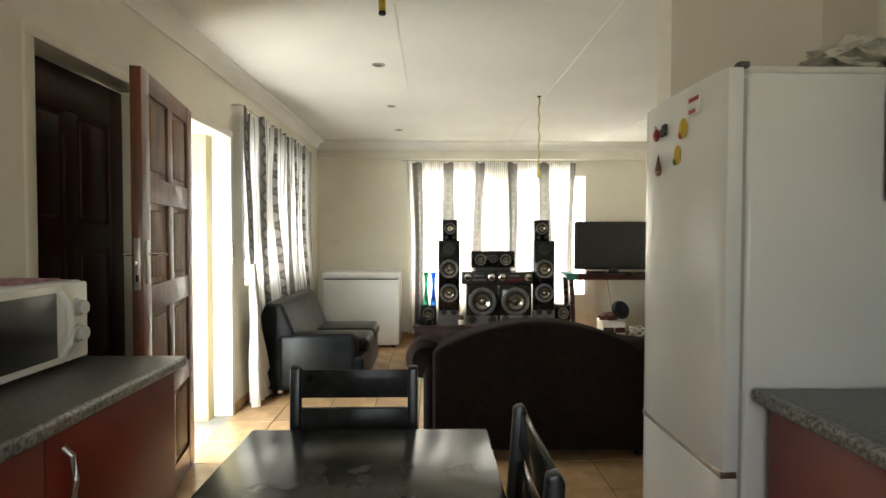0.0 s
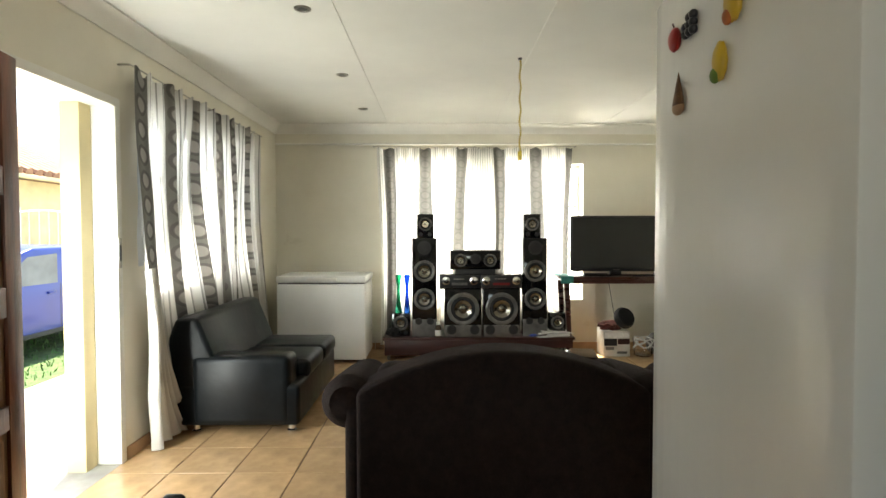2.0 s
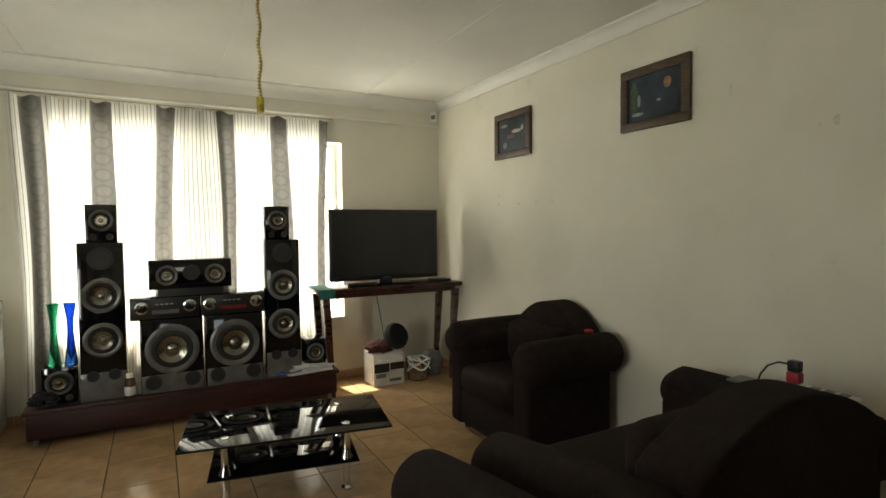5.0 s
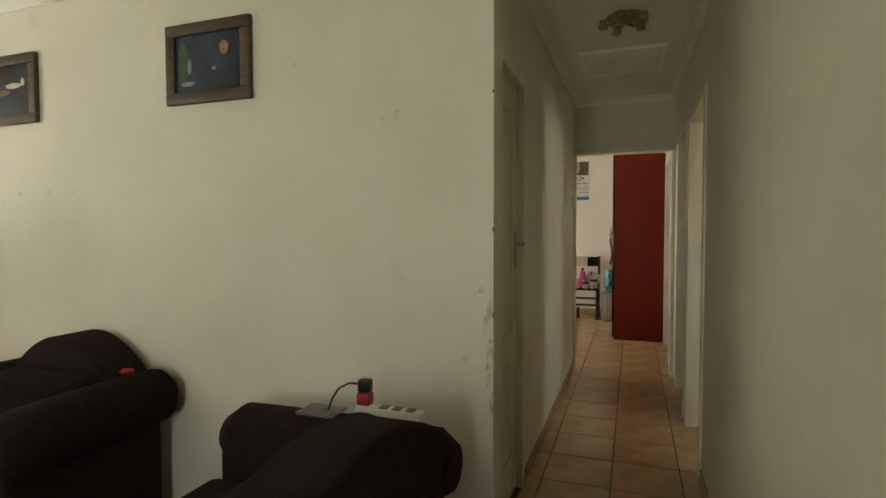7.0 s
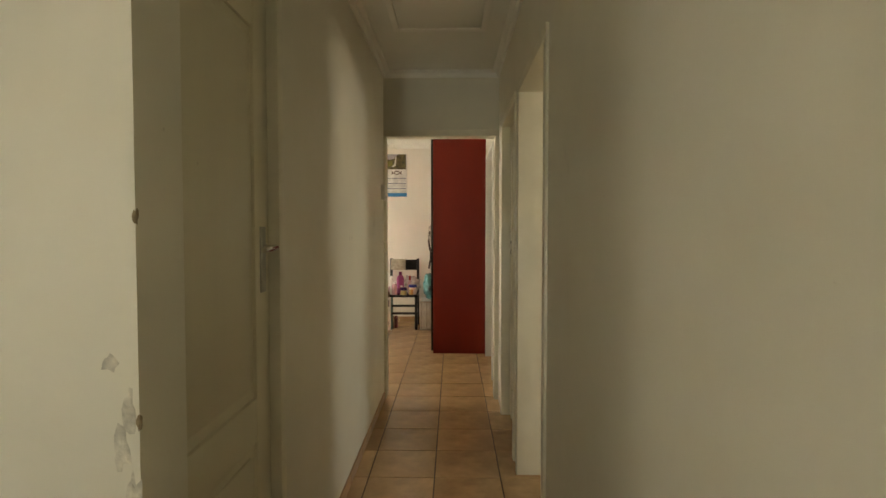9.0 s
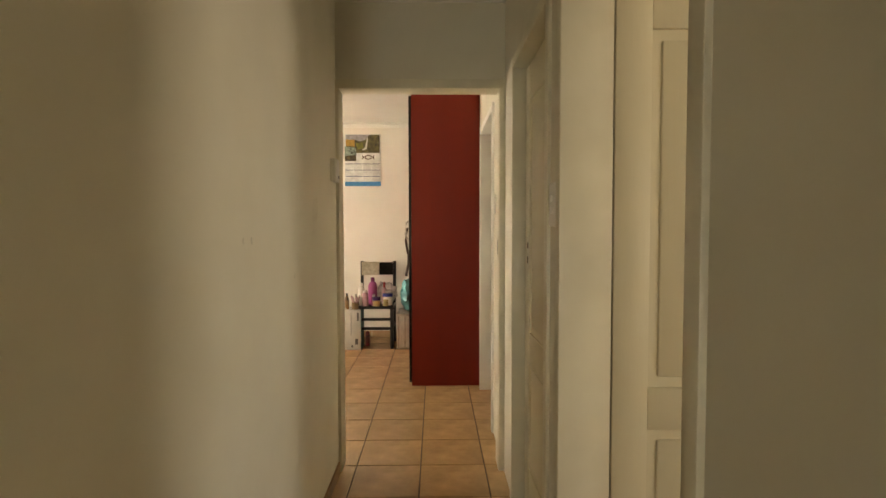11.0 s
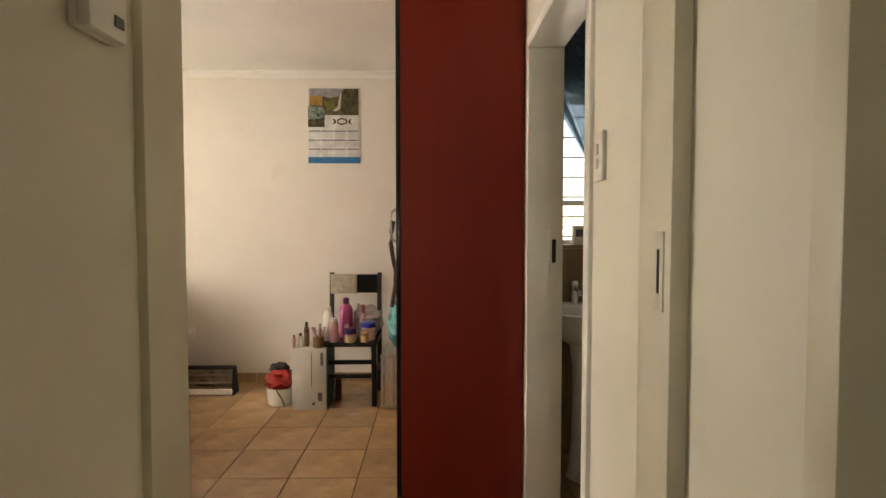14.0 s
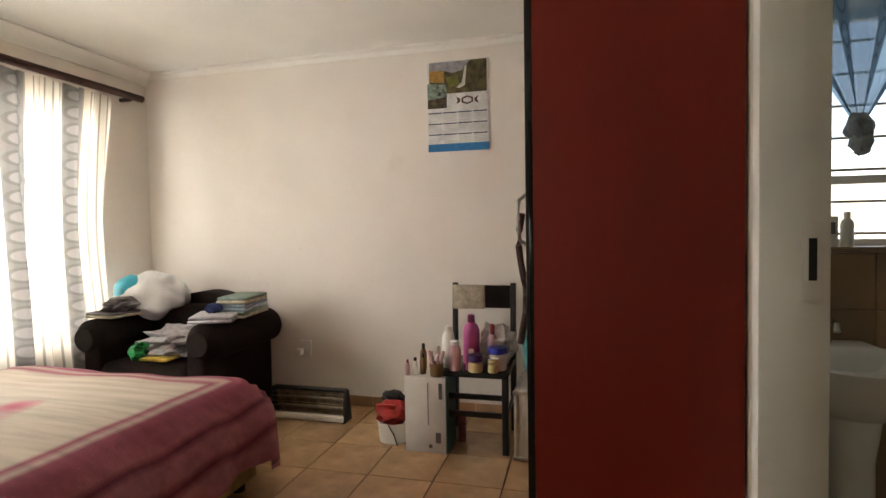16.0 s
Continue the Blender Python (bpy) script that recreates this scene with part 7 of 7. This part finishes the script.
def neighbour_house():
    h = thing("neighbour_house", "pale yellow plastered house with a brown tiled roof", "house", pose(-13.5, 13.0, G))
    part("wall", bx(-4, 4, -7, 7, 0, 2.9), M_YELL, h)
    bm = bmesh.new()
    prism(bm, [(-4.5, 2.85), (4.5, 2.85), (4.5, 2.95), (0, 5.0), (-4.5, 2.95)], -7.4, 7.4, 'y')
    rf = part("roof", bm, M_ROOF, h)
    for k in range(50):
        y = -7.3 + k * 0.298
        part("roof_tile", cyl(bmesh.new(), (4.52, y, 2.98), (0.05, y, 5.02), 0.11, n=8), M_ROOF, rf)
    for y in (-5, -1, 3.5):
        wn_ = part("window", bx(3.98, 4.03, y, y + 1.5, 1.0, 2.2, bev=0.01), M_WHITEF, h)
        for k in range(2):
            part("pane", bx(4.025, 4.04, y + 0.08 + 0.71 * k, y + 0.71 + 0.71 * k, 1.08, 2.12), mat("far_glass", (0.1, 0.12, 0.14), 0.08), wn_)
    part("gutter", bx(4.45, 4.58, -7.4, 7.4, 2.83, 2.93, bev=0.02), M_YELL, h)


neighbour_house()
gt = thing("yard_gate", "white painted steel gate with arched top bars", "gate", pose(-8.6, 13.2, G))
for k in range(13):
    x = -1.8 + k * 0.3
    part("bar", cyl(bmesh.new(), (0, x, 0.05), (0, x, 1.75 + 0.35 * math.cos(math.pi * (x) / 4.2)), 0.012, n=8), M_WHITEF, gt)
part("lower_rail", bx(-0.02, 0.02, -1.85, 1.85, 0.1, 0.15), M_WHITEF, gt)
part("arch_rail", tube(bmesh.new(), [(0, -1.85 + 0.185 * k, 1.75 + 0.35 * math.cos(math.pi * (-1.85 + 0.185 * k) / 4.2)) for k in range(21)], 0.018, 8), M_WHITEF, gt)

# ---- floor tiles ----
floor = bpy.data.objects["floor"]


def tile_mesh(w, d):
    bm = bmesh.new()
    g = 0.003
    box(bm, g, w - g, g, d - g, -0.006, 0.0, bev=0.0015, seg=1)
    return mesh_of("tile", bm, M_TILE)


# ---- marks and chips on the walls ----
M_SMUDGE = mat("grey_smudge", (0.67, 0.635, 0.53), 0.7, var=0.1, scale=40)
M_CHIP = mat("bare_plaster", (0.68, 0.635, 0.525), 0.9, var=0.25, scale=30, bump=0.4, bscale=60)
M_KNOCK = mat("brown_knock", (0.32, 0.24, 0.14), 0.8, var=0.3, scale=40)


def wall_mark(name, wall, axis, a, z, w, h, m, seed):
    """A thin uneven patch lying on a wall face."""
    size = (0.0012, w, h) if axis == 'x' else (w, 0.0012, h)
    at = (XE, a, z) if axis == 'x' else (a, CN, z)
    part(name, blob(bmesh.new(), at, size, 2, 0.9, seed, 1.6), m, bpy.data.objects[wall])


for k, (y, z, w, h) in enumerate(((3.753, 1.98, 0.012, 0.025), (3.365, 1.755, 0.009, 0.012), (3.305, 1.765, 0.014, 0.020), (5.695, 1.52, 0.014, 0.010),
                                  (5.436, 1.514, 0.014, 0.010), (5.22, 1.515, 0.018, 0.013), (5.045, 1.517, 0.014, 0.010), (3.03, 0.85, 0.014, 0.014))):
    wall_mark("smudge", "wall_east", 'x', y, z, w, h, M_SMUDGE, 70 + k)
for k, (x, z) in enumerate(((5.001, 1.268), (5.065, 1.269), (5.52, 1.127))):
    wall_mark("smudge", "wall_corridor_north", 'y', x, z, 0.008, 0.012, M_SMUDGE, 90 + k)
for k, (y, z, w, h) in enumerate(((2.968, 1.11, 0.010, 0.014), (2.953, 0.98, 0.012, 0.035), (2.940, 1.04, 0.010, 0.030), (2.936, 0.90, 0.012, 0.045), (2.945, 0.80, 0.014, 0.040), (2.932, 0.70, 0.010, 0.05))):
    wall_mark("plaster_chip", "wall_east", 'x', y, z, w, h, M_CHIP, 110 + k)
for k, (z, h) in enumerate(((1.33, 0.012), (1.02, 0.012), (1.82, 0.008))):
    part("knock", blob(bmesh.new(), (XE + 0.002, 2.926, z), (0.0045, 0.004, h), 2, 0.6, 130 + k, 2.0), M_KNOCK, bpy.data.objects["wall_east"])


def lay(x0, x1, y0, y1, ox, oy, px, py, single):
    """Lay tiles of one lattice inside a rectangle; cut ones at its edges get their own size."""
    shared, rest = {}, bmesh.new()
    i = math.floor((x0 - ox) / px)
    while ox + i * px < x1:
        j = math.floor((y0 - oy) / py)
        while oy + j * py < y1:
            a, b = max(x0, ox + i * px), min(x1, ox + (i + 1) * px)
            c, d = max(y0, oy + j * py), min(y1, oy + (j + 1) * py)
            j += 1
            if b - a < 0.02 or d - c < 0.02:
                continue
            if single(a, c):
                key = (round(b - a, 3), round(d - c, 3))
                if key not in shared:
                    shared[key] = tile_mesh(*key)
                ob = new("tile", shared[key])
                ob.location = (a, c, 0)
                ob.parent = floor
            else:
                box(rest, a + 0.003, b - 0.003, c + 0.003, d - 0.003, -0.006, 0.0)
        i += 1
    if len(rest.verts):
        ob = part("tiles", rest, M_TILE, floor)
        ob["kind"] = "stuff"
    else:
        rest.free()


lay(XW, XE, 1.918, YN, -0.67, 3.29, 0.345, 0.343, lambda x, y: y > 2.55)
lay(XW, 1.66, -1.6, 1.918, -0.67, 3.29, 0.345, 0.343, lambda x, y: False)
lay(XE, 6.43, CS - 0.13, CN, 6.43, 2.55, 0.345, 0.35, lambda x, y: True)
lay(6.43, BX1, CS - 0.13, BY1, 6.43, 2.55, 0.345, 0.35, lambda x, y: x > 6.4 and y < 5.2)
lay(6.80, BA, -0.6, CS - 0.13, 6.43, 2.55, 0.345, 0.35, lambda x, y: False)
lay(1.80, 6.66, -1.6, CS - 0.13, 6.43, 2.55, 0.345, 0.35, lambda x, y: False)
